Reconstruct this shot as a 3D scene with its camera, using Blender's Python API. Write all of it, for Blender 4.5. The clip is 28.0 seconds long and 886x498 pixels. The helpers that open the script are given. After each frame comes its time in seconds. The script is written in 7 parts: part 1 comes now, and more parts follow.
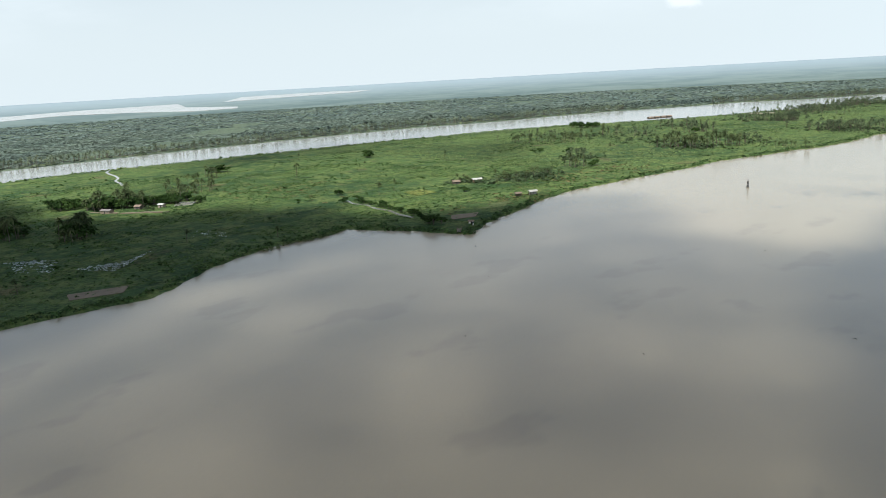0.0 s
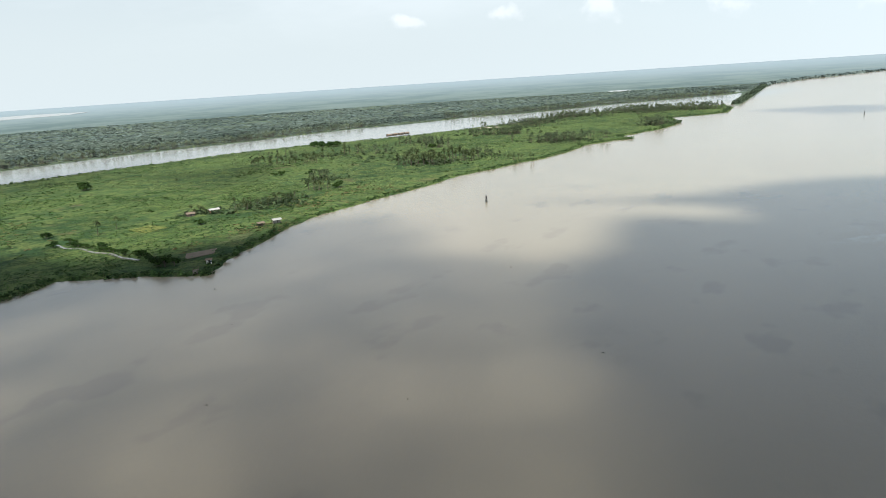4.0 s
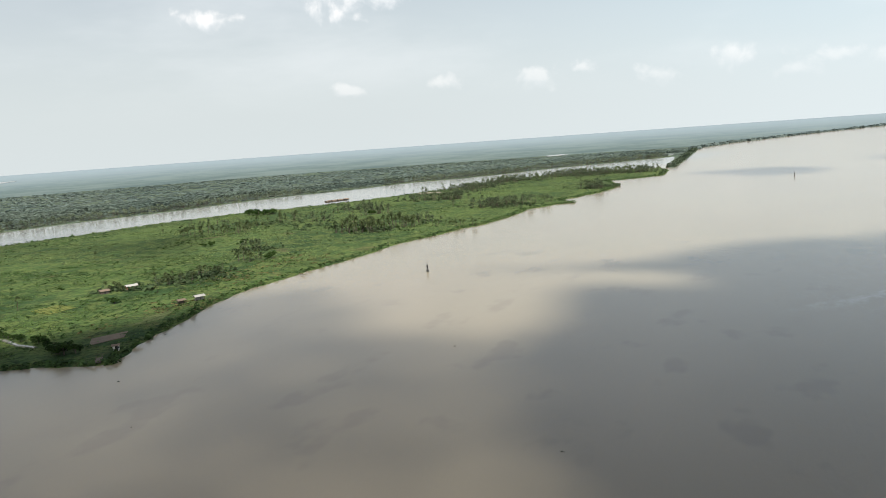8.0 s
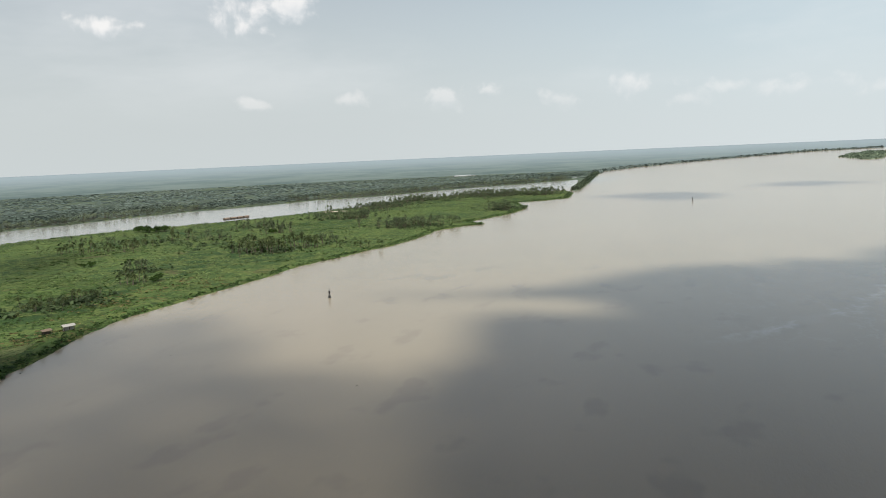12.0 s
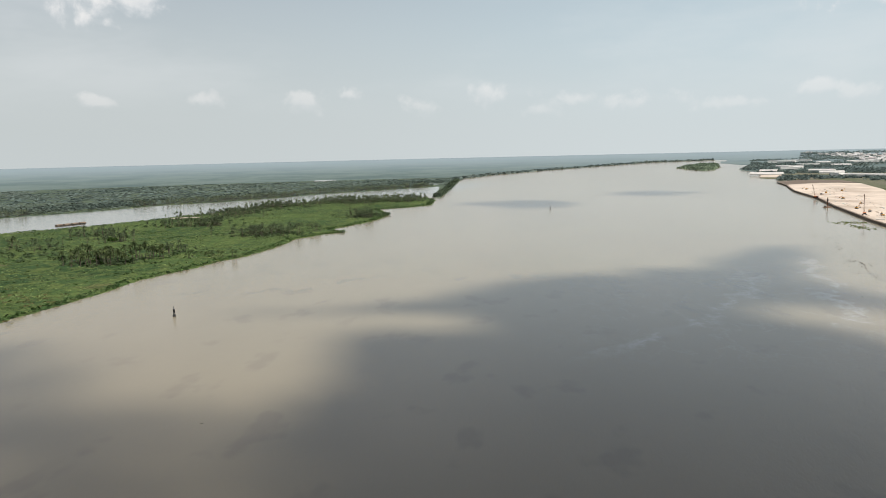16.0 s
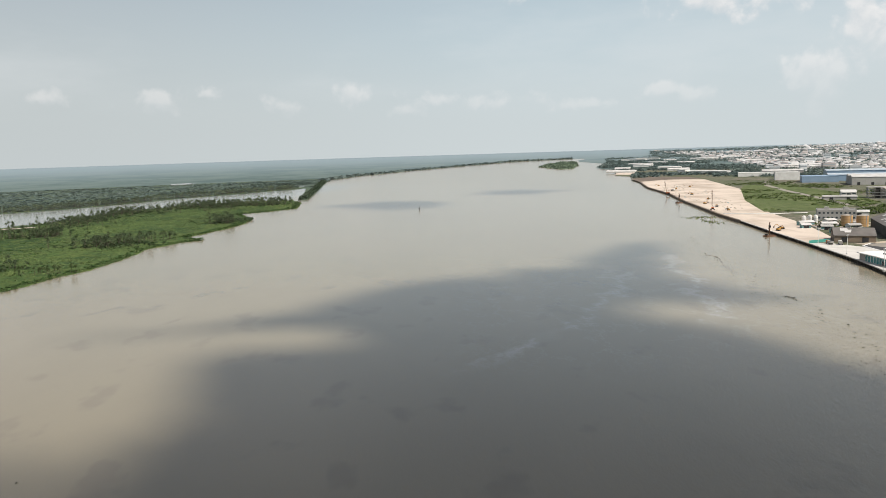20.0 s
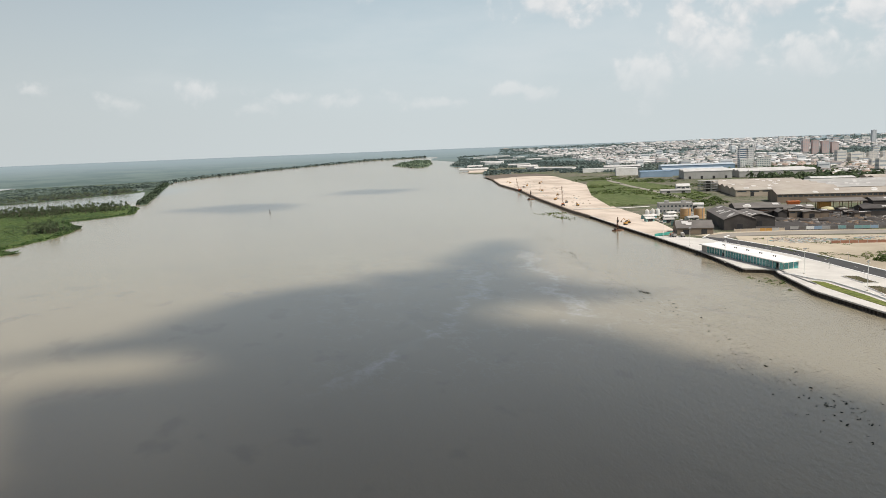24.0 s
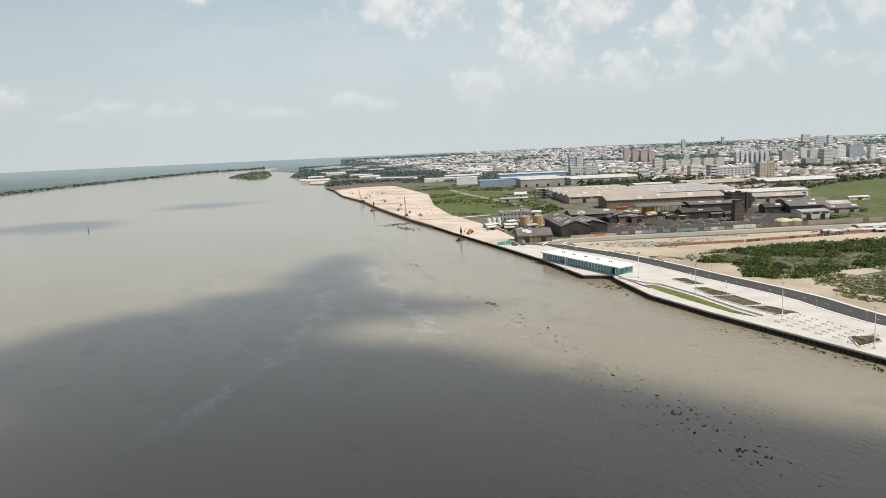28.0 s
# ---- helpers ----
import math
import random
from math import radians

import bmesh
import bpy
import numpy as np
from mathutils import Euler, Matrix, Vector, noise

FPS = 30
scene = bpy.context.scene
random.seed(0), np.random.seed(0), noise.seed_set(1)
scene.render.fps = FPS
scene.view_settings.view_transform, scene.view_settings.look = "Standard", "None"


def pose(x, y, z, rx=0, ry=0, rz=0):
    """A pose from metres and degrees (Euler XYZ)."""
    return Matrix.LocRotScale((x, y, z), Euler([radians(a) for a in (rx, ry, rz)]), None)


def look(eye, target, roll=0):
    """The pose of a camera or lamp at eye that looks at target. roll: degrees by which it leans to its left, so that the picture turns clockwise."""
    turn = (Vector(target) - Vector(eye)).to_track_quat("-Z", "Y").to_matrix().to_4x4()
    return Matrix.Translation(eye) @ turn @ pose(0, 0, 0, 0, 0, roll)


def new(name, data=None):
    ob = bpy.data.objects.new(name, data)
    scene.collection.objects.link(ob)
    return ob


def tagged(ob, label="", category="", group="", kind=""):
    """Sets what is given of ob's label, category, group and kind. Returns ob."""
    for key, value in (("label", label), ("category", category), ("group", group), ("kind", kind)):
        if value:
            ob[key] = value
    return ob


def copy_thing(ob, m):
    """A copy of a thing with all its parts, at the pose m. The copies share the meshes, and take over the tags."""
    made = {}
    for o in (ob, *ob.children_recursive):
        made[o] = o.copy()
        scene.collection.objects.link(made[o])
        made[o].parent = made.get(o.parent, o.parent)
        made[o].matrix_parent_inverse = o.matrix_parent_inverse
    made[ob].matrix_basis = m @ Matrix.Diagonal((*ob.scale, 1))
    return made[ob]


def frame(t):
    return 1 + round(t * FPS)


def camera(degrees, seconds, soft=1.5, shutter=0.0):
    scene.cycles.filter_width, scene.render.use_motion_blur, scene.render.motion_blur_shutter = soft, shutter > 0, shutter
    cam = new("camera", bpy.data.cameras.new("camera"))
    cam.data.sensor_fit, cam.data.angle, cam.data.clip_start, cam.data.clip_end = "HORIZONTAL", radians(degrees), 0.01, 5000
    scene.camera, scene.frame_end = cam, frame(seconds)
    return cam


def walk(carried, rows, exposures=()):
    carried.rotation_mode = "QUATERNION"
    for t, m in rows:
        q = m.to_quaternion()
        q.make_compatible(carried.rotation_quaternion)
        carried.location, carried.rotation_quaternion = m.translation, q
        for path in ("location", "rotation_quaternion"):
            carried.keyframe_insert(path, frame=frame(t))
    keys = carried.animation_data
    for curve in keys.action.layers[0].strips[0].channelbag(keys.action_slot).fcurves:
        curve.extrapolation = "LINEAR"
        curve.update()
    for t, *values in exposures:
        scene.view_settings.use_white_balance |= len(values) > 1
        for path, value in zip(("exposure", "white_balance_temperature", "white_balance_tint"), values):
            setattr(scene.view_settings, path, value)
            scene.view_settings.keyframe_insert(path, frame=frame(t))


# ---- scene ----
cam = camera(62.84, 28.0, soft=0.85)
# seconds, eye, target, roll
PATH = [
    (0.0, (0.0, 0.0, 78.13), (-705.3, 670.6, -151.8), -3.26),
    (0.5, (-1.7, 2.3, 78.83), (-675.0, 704.7, -152.0), -3.21),
    (1.0, (-3.4, 4.6, 79.39), (-642.1, 738.6, -151.5), -3.23),
    (1.5, (-5.0, 6.8, 79.80), (-607.7, 770.6, -151.2), -3.25),
    (2.0, (-6.5, 9.0, 80.08), (-572.0, 800.7, -151.0), -3.33),
    (2.5, (-7.8, 11.2, 80.22), (-535.2, 828.9, -150.8), -3.45),
    (3.0, (-9.2, 13.5, 80.26), (-497.6, 855.1, -150.6), -3.58),
    (3.5, (-10.5, 16.1, 80.23), (-463.7, 877.2, -150.2), -3.61),
    (5.5, (-15.8, 29.0, 79.36), (-415.8, 918.8, -140.3), -4.35),
    (6.0, (-17.0, 32.2, 79.32), (-388.4, 934.6, -139.2), -4.38),
    (6.5, (-18.2, 35.5, 79.29), (-381.2, 941.9, -136.8), -4.37),
    (7.0, (-19.2, 38.7, 79.24), (-382.6, 945.8, -133.5), -4.29),
    (7.5, (-20.2, 42.0, 79.16), (-384.4, 953.9, -110.0), -4.31),
    (8.0, (-21.0, 45.3, 79.04), (-385.7, 964.8, -67.7), -4.07),
    (8.5, (-21.8, 48.6, 78.86), (-387.1, 968.4, -64.2), -3.99),
    (9.0, (-22.6, 51.8, 78.70), (-374.5, 977.3, -61.5), -3.81),
    (9.5, (-23.6, 54.8, 78.60), (-355.1, 988.1, -59.4), -3.73),
    (10.0, (-24.7, 57.7, 78.59), (-336.1, 998.2, -57.3), -3.51),
    (10.5, (-25.7, 60.6, 78.69), (-318.4, 1007.4, -55.0), -3.33),
    (11.0, (-26.7, 63.4, 78.86), (-301.4, 1015.8, -53.2), -3.11),
    (11.5, (-27.6, 66.1, 79.03), (-283.8, 1023.9, -51.6), -2.79),
    (13.5, (-30.5, 76.8, 79.62), (-218.8, 1050.8, -46.5), -1.87),
    (14.0, (-31.1, 79.4, 79.81), (-185.4, 1059.3, -47.0), -1.62),
    (14.5, (-31.7, 82.1, 79.99), (-160.1, 1065.6, -47.3), -1.48),
    (15.0, (-32.2, 84.7, 80.12), (-138.3, 1070.8, -47.4), -1.41),
    (15.5, (-32.5, 87.2, 80.24), (-117.9, 1075.3, -47.5), -1.36),
    (16.0, (-32.8, 89.6, 80.36), (-86.9, 1079.9, -48.1), -1.34),
    (16.5, (-32.9, 92.1, 80.51), (-59.8, 1083.4, -48.0), -1.46),
    (17.0, (-33.0, 94.5, 80.69), (-33.0, 1086.1, -48.4), -1.42),
    (17.5, (-33.0, 97.0, 80.82), (-9.7, 1088.2, -48.9), -1.47),
    (18.0, (-33.0, 99.5, 80.90), (11.1, 1090.0, -49.1), -1.51),
    (18.5, (-32.9, 102.1, 80.98), (31.7, 1091.4, -49.6), -1.58),
    (19.0, (-32.7, 104.8, 81.02), (52.4, 1092.5, -50.2), -1.68),
    (19.5, (-32.4, 107.7, 80.98), (72.1, 1093.4, -50.7), -1.74),
    (20.0, (-31.9, 110.7, 80.91), (92.2, 1094.0, -51.8), -1.77),
    (20.5, (-31.4, 113.7, 80.83), (112.1, 1094.3, -52.7), -1.82),
    (22.5, (-28.5, 125.9, 80.64), (192.1, 1091.6, -56.4), -2.02),
    (23.0, (-27.6, 128.6, 80.63), (227.1, 1085.6, -58.2), -2.08),
    (23.5, (-26.7, 131.2, 80.63), (262.2, 1078.3, -59.5), -2.21),
    (24.0, (-25.9, 133.7, 80.59), (288.7, 1072.5, -60.1), -2.22),
    (24.5, (-25.0, 135.9, 80.55), (323.7, 1062.4, -61.1), -2.26),
    (25.0, (-24.1, 138.1, 80.57), (360.2, 1050.2, -61.7), -2.33),
    (25.5, (-23.2, 140.1, 80.65), (385.8, 1041.4, -61.9), -2.39),
    (26.0, (-22.2, 142.1, 80.77), (406.3, 1034.4, -61.2), -2.45),
    (26.5, (-21.1, 144.1, 80.83), (427.2, 1026.8, -59.9), -2.46),
    (27.0, (-20.0, 146.0, 80.87), (450.0, 1017.6, -58.5), -2.49),
    (27.5, (-18.8, 147.8, 80.89), (470.2, 1009.1, -57.0), -2.50),
    (28.0, (-17.6, 149.6, 80.89), (490.5, 1000.1, -54.9), -2.55),
]
walk(cam, [(t, look(eye, target, roll)) for t, eye, target, roll in PATH],
     [(0.0, 0.60, 6100, 8), (3.5, 0.58, 6150, 8), (7.0, 0.48, 6400, 9), (9.0, 0.32, 6500, 10), (12.0, 0.16, 6500, 10), (15.0, 0.08, 6500, 10), (19.0, 0.03, 6500, 10), (28.0, 0.0, 6500, 10)])

# ---- light ----
SUN_AZ, SUN_EL = radians(148), radians(55)      # azimuth clockwise from +y
SUN_DIR = Vector((math.sin(SUN_AZ) * math.cos(SUN_EL), math.cos(SUN_AZ) * math.cos(SUN_EL), math.sin(SUN_EL)))


def node(tree, kind, **sockets):
    n = tree.nodes.new(kind)
    for key, value in sockets.items():
        n.inputs[key.replace("_", " ")].default_value = value
    return n


def math_node(tree, op, a, b=None, clamp=False):
    n = tree.nodes.new("ShaderNodeMath")
    n.operation, n.use_clamp = op, clamp
    for i, v in enumerate((a, b)):
        if v is None:
            continue
        if isinstance(v, (int, float)):
            n.inputs[i].default_value = v
        else:
            tree.links.new(v, n.inputs[i])
    return n.outputs[0]


def smooth_range(tree, value, lo, hi, a=0.0, b=1.0):
    n = tree.nodes.new("ShaderNodeMapRange")
    n.interpolation_type = "SMOOTHSTEP"
    n.inputs["From Min"].default_value, n.inputs["From Max"].default_value = lo, hi
    n.inputs["To Min"].default_value, n.inputs["To Max"].default_value = a, b
    tree.links.new(value, n.inputs["Value"])
    return n.outputs["Result"]


def mix_color(tree, fac, a, b, mode="MIX"):
    n = tree.nodes.new("ShaderNodeMix")
    n.data_type, n.blend_type = "RGBA", mode
    for sock, v in ((n.inputs["Factor"], fac), (n.inputs["A"], a), (n.inputs["B"], b)):
        s = sock
        if sock.name == "A":
            s = n.inputs[6]
        elif sock.name == "B":
            s = n.inputs[7]
        if isinstance(v, (int, float)):
            s.default_value = v
        elif isinstance(v, tuple):
            s.default_value = (*v, 1.0)
        else:
            tree.links.new(v, s)
    return n.outputs[2]


def noise_out(tree, vector, scale, detail=4.0, rough=0.55, stretch=None, shift=None):
    if stretch or shift:
        m = tree.nodes.new("ShaderNodeMapping")
        if stretch:
            m.inputs["Scale"].default_value = stretch
        if shift:
            m.inputs["Location"].default_value = shift
        tree.links.new(vector, m.inputs["Vector"])
        vector = m.outputs[0]
    n = node(tree, "ShaderNodeTexNoise", Scale=scale, Detail=detail, Roughness=rough)
    tree.links.new(vector, n.inputs["Vector"])
    return n.outputs["Fac"]


# azimuth, height, half width and half height in degrees: a row of small cumulus low over the river, and the bank over the town
CUMULUS_ROW = [(-28.1, 4.2, 1.6, 0.5), (-21.0, 4.5, 1.5, 0.6), (-13.5, 4.2, 2.2, 0.9), (-10.0, 4.8, 1.0, 0.6), (-4.0, 3.8, 2.0, 0.9), (1.2, 4.6, 3.0, 1.0), (4.7, 3.3, 2.0, 0.7),
               (7.6, 4.1, 1.5, 0.6), (11.7, 3.7, 3.6, 0.8), (18.6, 3.3, 3.6, 0.6), (24.2, 4.1, 1.6, 0.6), (26.5, 3.6, 1.7, 0.6), (-38.0, 9.8, 1.9, 0.8), (-26.7, 11.2, 4.2, 1.5)]
CUMULUS_BANK = [(29.0, 11.0, 3.6, 1.5), (34.2, 4.6, 1.7, 1.9), (37.2, 8.2, 1.5, 2.4), (39.0, 6.3, 2.8, 1.4), (42.5, 9.6, 3.4, 1.9), (44.8, 5.2, 2.8, 1.4), (48.6, 8.0, 2.0, 1.3),
                (51.3, 5.0, 2.4, 1.1), (55.0, 7.2, 2.8, 2.0), (62.0, 8.8, 3.4, 2.2), (60.0, 4.8, 1.8, 0.8), (13.3, 11.6, 1.8, 0.6)]


def make_world():
    w = bpy.data.worlds.new("sky")
    scene.world = w
    w.use_nodes = True
    tree = w.node_tree
    tree.nodes.clear()
    out = tree.nodes.new("ShaderNodeOutputWorld")
    back = tree.nodes.new("ShaderNodeBackground")
    sky = tree.nodes.new("ShaderNodeTexSky")
    sky.sky_type, sky.sun_disc = "NISHITA", False
    sky.sun_elevation, sky.sun_rotation = SUN_EL, SUN_AZ
    sky.air_density, sky.dust_density, sky.ozone_density = 1.0, 4.0, 1.5
    coord = tree.nodes.new("ShaderNodeTexCoord").outputs["Generated"]
    sep = tree.nodes.new("ShaderNodeSeparateXYZ")
    tree.links.new(coord, sep.inputs[0])
    up = sep.outputs["Z"]
    dim = mix_color(tree, 1.0, sky.outputs[0], (0.085, 0.085, 0.085), "MULTIPLY")
    # milky haze that thins out with height into clear blue overhead
    haze = smooth_range(tree, up, -0.02, 0.6, 0.95, 0.0)
    side = tree.nodes.new("ShaderNodeVectorMath")
    side.operation = "DOT_PRODUCT"
    side.inputs[1].default_value = (-0.85, 0.5, 0.0)
    tree.links.new(coord, side.inputs[0])
    glow = smooth_range(tree, side.outputs["Value"], 0.15, 0.95, 0.0, 1.0)
    low = smooth_range(tree, up, 0.0, 0.2)
    tint = mix_color(tree, low, (0.635, 0.695, 0.71), (0.615, 0.735, 0.785))
    tint = mix_color(tree, glow, tint, (0.565, 0.61, 0.615))
    air = mix_color(tree, haze, dim, tint)
    # cumulus: each cloud is a patch of sky broken up by billows, lit from above
    turn = math_node(tree, "MULTIPLY", math_node(tree, "ARCTAN2", sep.outputs["X"], sep.outputs["Y"]), 57.3)
    rise = math_node(tree, "MULTIPLY", math_node(tree, "ARCSINE", up), 57.3)

    def cover_at(step):
        spot = tree.nodes.new("ShaderNodeCombineXYZ")
        tree.links.new(turn, spot.inputs["X"])
        tree.links.new(math_node(tree, "ADD", rise, step), spot.inputs["Y"])
        billow = node(tree, "ShaderNodeTexNoise", Scale=0.36, Detail=7.0, Roughness=0.6, Distortion=0.3)
        tree.links.new(spot.outputs[0], billow.inputs["Vector"])
        lump = node(tree, "ShaderNodeTexVoronoi", Scale=0.75, Detail=2.0)
        lump.feature = "SMOOTH_F1"
        tree.links.new(spot.outputs[0], lump.inputs["Vector"])
        ragged = math_node(tree, "ADD", math_node(tree, "MULTIPLY", billow.outputs["Fac"], 2.9), math_node(tree, "MULTIPLY", lump.outputs["Distance"], -0.8))
        nearest = None
        for az, el, w, h in CUMULUS_ROW + [(a, e, 1.45 * w, 1.4 * h) for a, e, w, h in CUMULUS_BANK]:
            m = tree.nodes.new("ShaderNodeVectorMath")
            m.operation = "MULTIPLY_ADD"
            m.inputs[1].default_value, m.inputs[2].default_value = (1 / w, 1 / h, 0), (-az / w, -el / h, 0)
            tree.links.new(spot.outputs[0], m.inputs[0])
            d = tree.nodes.new("ShaderNodeVectorMath")
            d.operation = "LENGTH"
            tree.links.new(m.outputs[0], d.inputs[0])
            nearest = d.outputs["Value"] if nearest is None else math_node(tree, "MINIMUM", nearest, d.outputs["Value"])
        return math_node(tree, "SUBTRACT", ragged, math_node(tree, "MULTIPLY", nearest, 0.85))

    body, above = cover_at(0.0), cover_at(0.75)
    thin = smooth_range(tree, rise, 2.0, 9.0, 0.18, 0.82)
    cover = math_node(tree, "MULTIPLY", smooth_range(tree, body, -0.05, 0.8), thin)
    lit = smooth_range(tree, math_node(tree, "SUBTRACT", body, above), -0.75, 0.95)
    cloud = mix_color(tree, lit, (0.67, 0.70, 0.72), (0.88, 0.865, 0.85))
    veil = smooth_range(tree, noise_out(tree, coord, 2.2, 5.0, 0.6, (1, 1, 3.5), (2.0, 0.3, 1.0)), 0.42, 0.75, 0.0, 0.35)
    air = mix_color(tree, math_node(tree, "MULTIPLY", veil, smooth_range(tree, up, 0.03, 0.12)), air, (0.74, 0.765, 0.775))
    final = mix_color(tree, cover, air, cloud)
    tree.links.new(final, back.inputs["Color"])
    back.inputs["Strength"].default_value = 1.0
    tree.links.new(back.outputs[0], out.inputs[0])


make_world()
sun_data = bpy.data.lights.new("sun", "SUN")
sun_data.energy, sun_data.angle, sun_data.color = 4.8, radians(3.0), (1.0, 0.955, 0.88)
sun = new("sun", sun_data)
sun.matrix_world = look(SUN_DIR * 1500, (0, 0, 0))
scene.view_settings.exposure = 0.0

# ---- materials ----
def principled(name, rough=0.8, metal=0.0, spec=0.4):
    m = bpy.data.materials.new(name)
    m.use_nodes = True
    tree = m.node_tree
    b = tree.nodes["Principled BSDF"]
    b.inputs["Roughness"].default_value, b.inputs["Metallic"].default_value = rough, metal
    b.inputs["Specular IOR Level"].default_value = spec
    return m, tree, b


def bump(tree, b, height, strength, distance):
    n = node(tree, "ShaderNodeBump", Strength=strength, Distance=distance)
    tree.links.new(height, n.inputs["Height"])
    tree.links.new(n.outputs[0], b.inputs["Normal"])


def place(tree):
    return tree.nodes.new("ShaderNodeNewGeometry").outputs["Position"]


def stained(name, base, dark, scale=0.3, fine=3.0, rough=0.8, metal=0.0, relief=0.05, random_tint=0.0, spec=0.4):
    """Paint, concrete, render or metal: a base colour, broad stains and a fine grain."""
    m, tree, b = principled(name, rough, metal, spec)
    pos = place(tree)
    broad = smooth_range(tree, noise_out(tree, pos, scale, 5, 0.6), 0.35, 0.7)
    grain = noise_out(tree, pos, fine, 4, 0.65)
    col = mix_color(tree, math_node(tree, "MULTIPLY", broad, 0.75), base, dark)
    col = mix_color(tree, math_node(tree, "MULTIPLY", grain, 0.35), col, dark)
    if random_tint:
        info = tree.nodes.new("ShaderNodeObjectInfo")
        v = math_node(tree, "ADD", math_node(tree, "MULTIPLY", info.outputs["Random"], random_tint), 1 - random_tint / 2)
        hsv = tree.nodes.new("ShaderNodeHueSaturation")
        tree.links.new(v, hsv.inputs["Value"])
        tree.links.new(col, hsv.inputs["Color"])
        col = hsv.outputs[0]
    tree.links.new(col, b.inputs["Base Color"])
    bump(tree, b, grain, 0.5, relief)
    return m


def leafy(name, light, dark, scale=0.08, rough=0.75, islands=True):
    """Foliage: two greens in broad drifts, each leaf clump a little different."""
    m, tree, b = principled(name, rough, 0.0, 0.15)
    pos = place(tree)
    broad = smooth_range(tree, noise_out(tree, pos, scale, 4, 0.6), 0.35, 0.65)
    col = mix_color(tree, broad, light, dark)
    if islands:
        geo = tree.nodes.new("ShaderNodeNewGeometry")
        v = math_node(tree, "ADD", math_node(tree, "MULTIPLY", geo.outputs["Random Per Island"], 1.1), 0.42)
        hsv = tree.nodes.new("ShaderNodeHueSaturation")
        tree.links.new(v, hsv.inputs["Value"])
        tree.links.new(col, hsv.inputs["Color"])
        col = hsv.outputs[0]
    tree.links.new(col, b.inputs["Base Color"])
    thin = tree.nodes.new("ShaderNodeBsdfTranslucent")
    tree.links.new(col, thin.inputs["Color"])
    both = tree.nodes.new("ShaderNodeMixShader")
    both.inputs[0].default_value = 0.4
    tree.links.new(b.outputs[0], both.inputs[1])
    tree.links.new(thin.outputs[0], both.inputs[2])
    tree.links.new(both.outputs[0], tree.nodes["Material Output"].inputs["Surface"])
    return m


def grass_ground(name, greens, scale=0.012, relief=0.5):
    """Rough meadow: four greens and browns mixed at field, patch and tuft size."""
    m, tree, b = principled(name, 0.9, 0.0, 0.1)
    pos = place(tree)
    field = smooth_range(tree, noise_out(tree, pos, scale, 3, 0.5, (1, 0.45, 1)), 0.4, 0.6)
    patch = smooth_range(tree, noise_out(tree, pos, scale * 6, 5, 0.65), 0.42, 0.62)
    tuft = noise_out(tree, pos, 0.45, 5, 0.7)
    dry = smooth_range(tree, noise_out(tree, pos, scale * 2.3, 4, 0.6, None, (40, 90, 0)), 0.6, 0.72)
    col = mix_color(tree, field, greens[0], greens[1])
    col = mix_color(tree, math_node(tree, "MULTIPLY", patch, 0.7), col, greens[2])
    col = mix_color(tree, math_node(tree, "MULTIPLY", dry, 0.6), col, greens[3])
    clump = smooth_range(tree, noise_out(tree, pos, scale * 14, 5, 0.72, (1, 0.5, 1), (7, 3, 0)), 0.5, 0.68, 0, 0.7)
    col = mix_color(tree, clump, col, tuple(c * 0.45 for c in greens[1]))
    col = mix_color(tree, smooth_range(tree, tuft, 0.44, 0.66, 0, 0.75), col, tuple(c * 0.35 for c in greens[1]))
    tree.links.new(col, b.inputs["Base Color"])
    bump(tree, b, tuft, 0.9, relief)
    return m


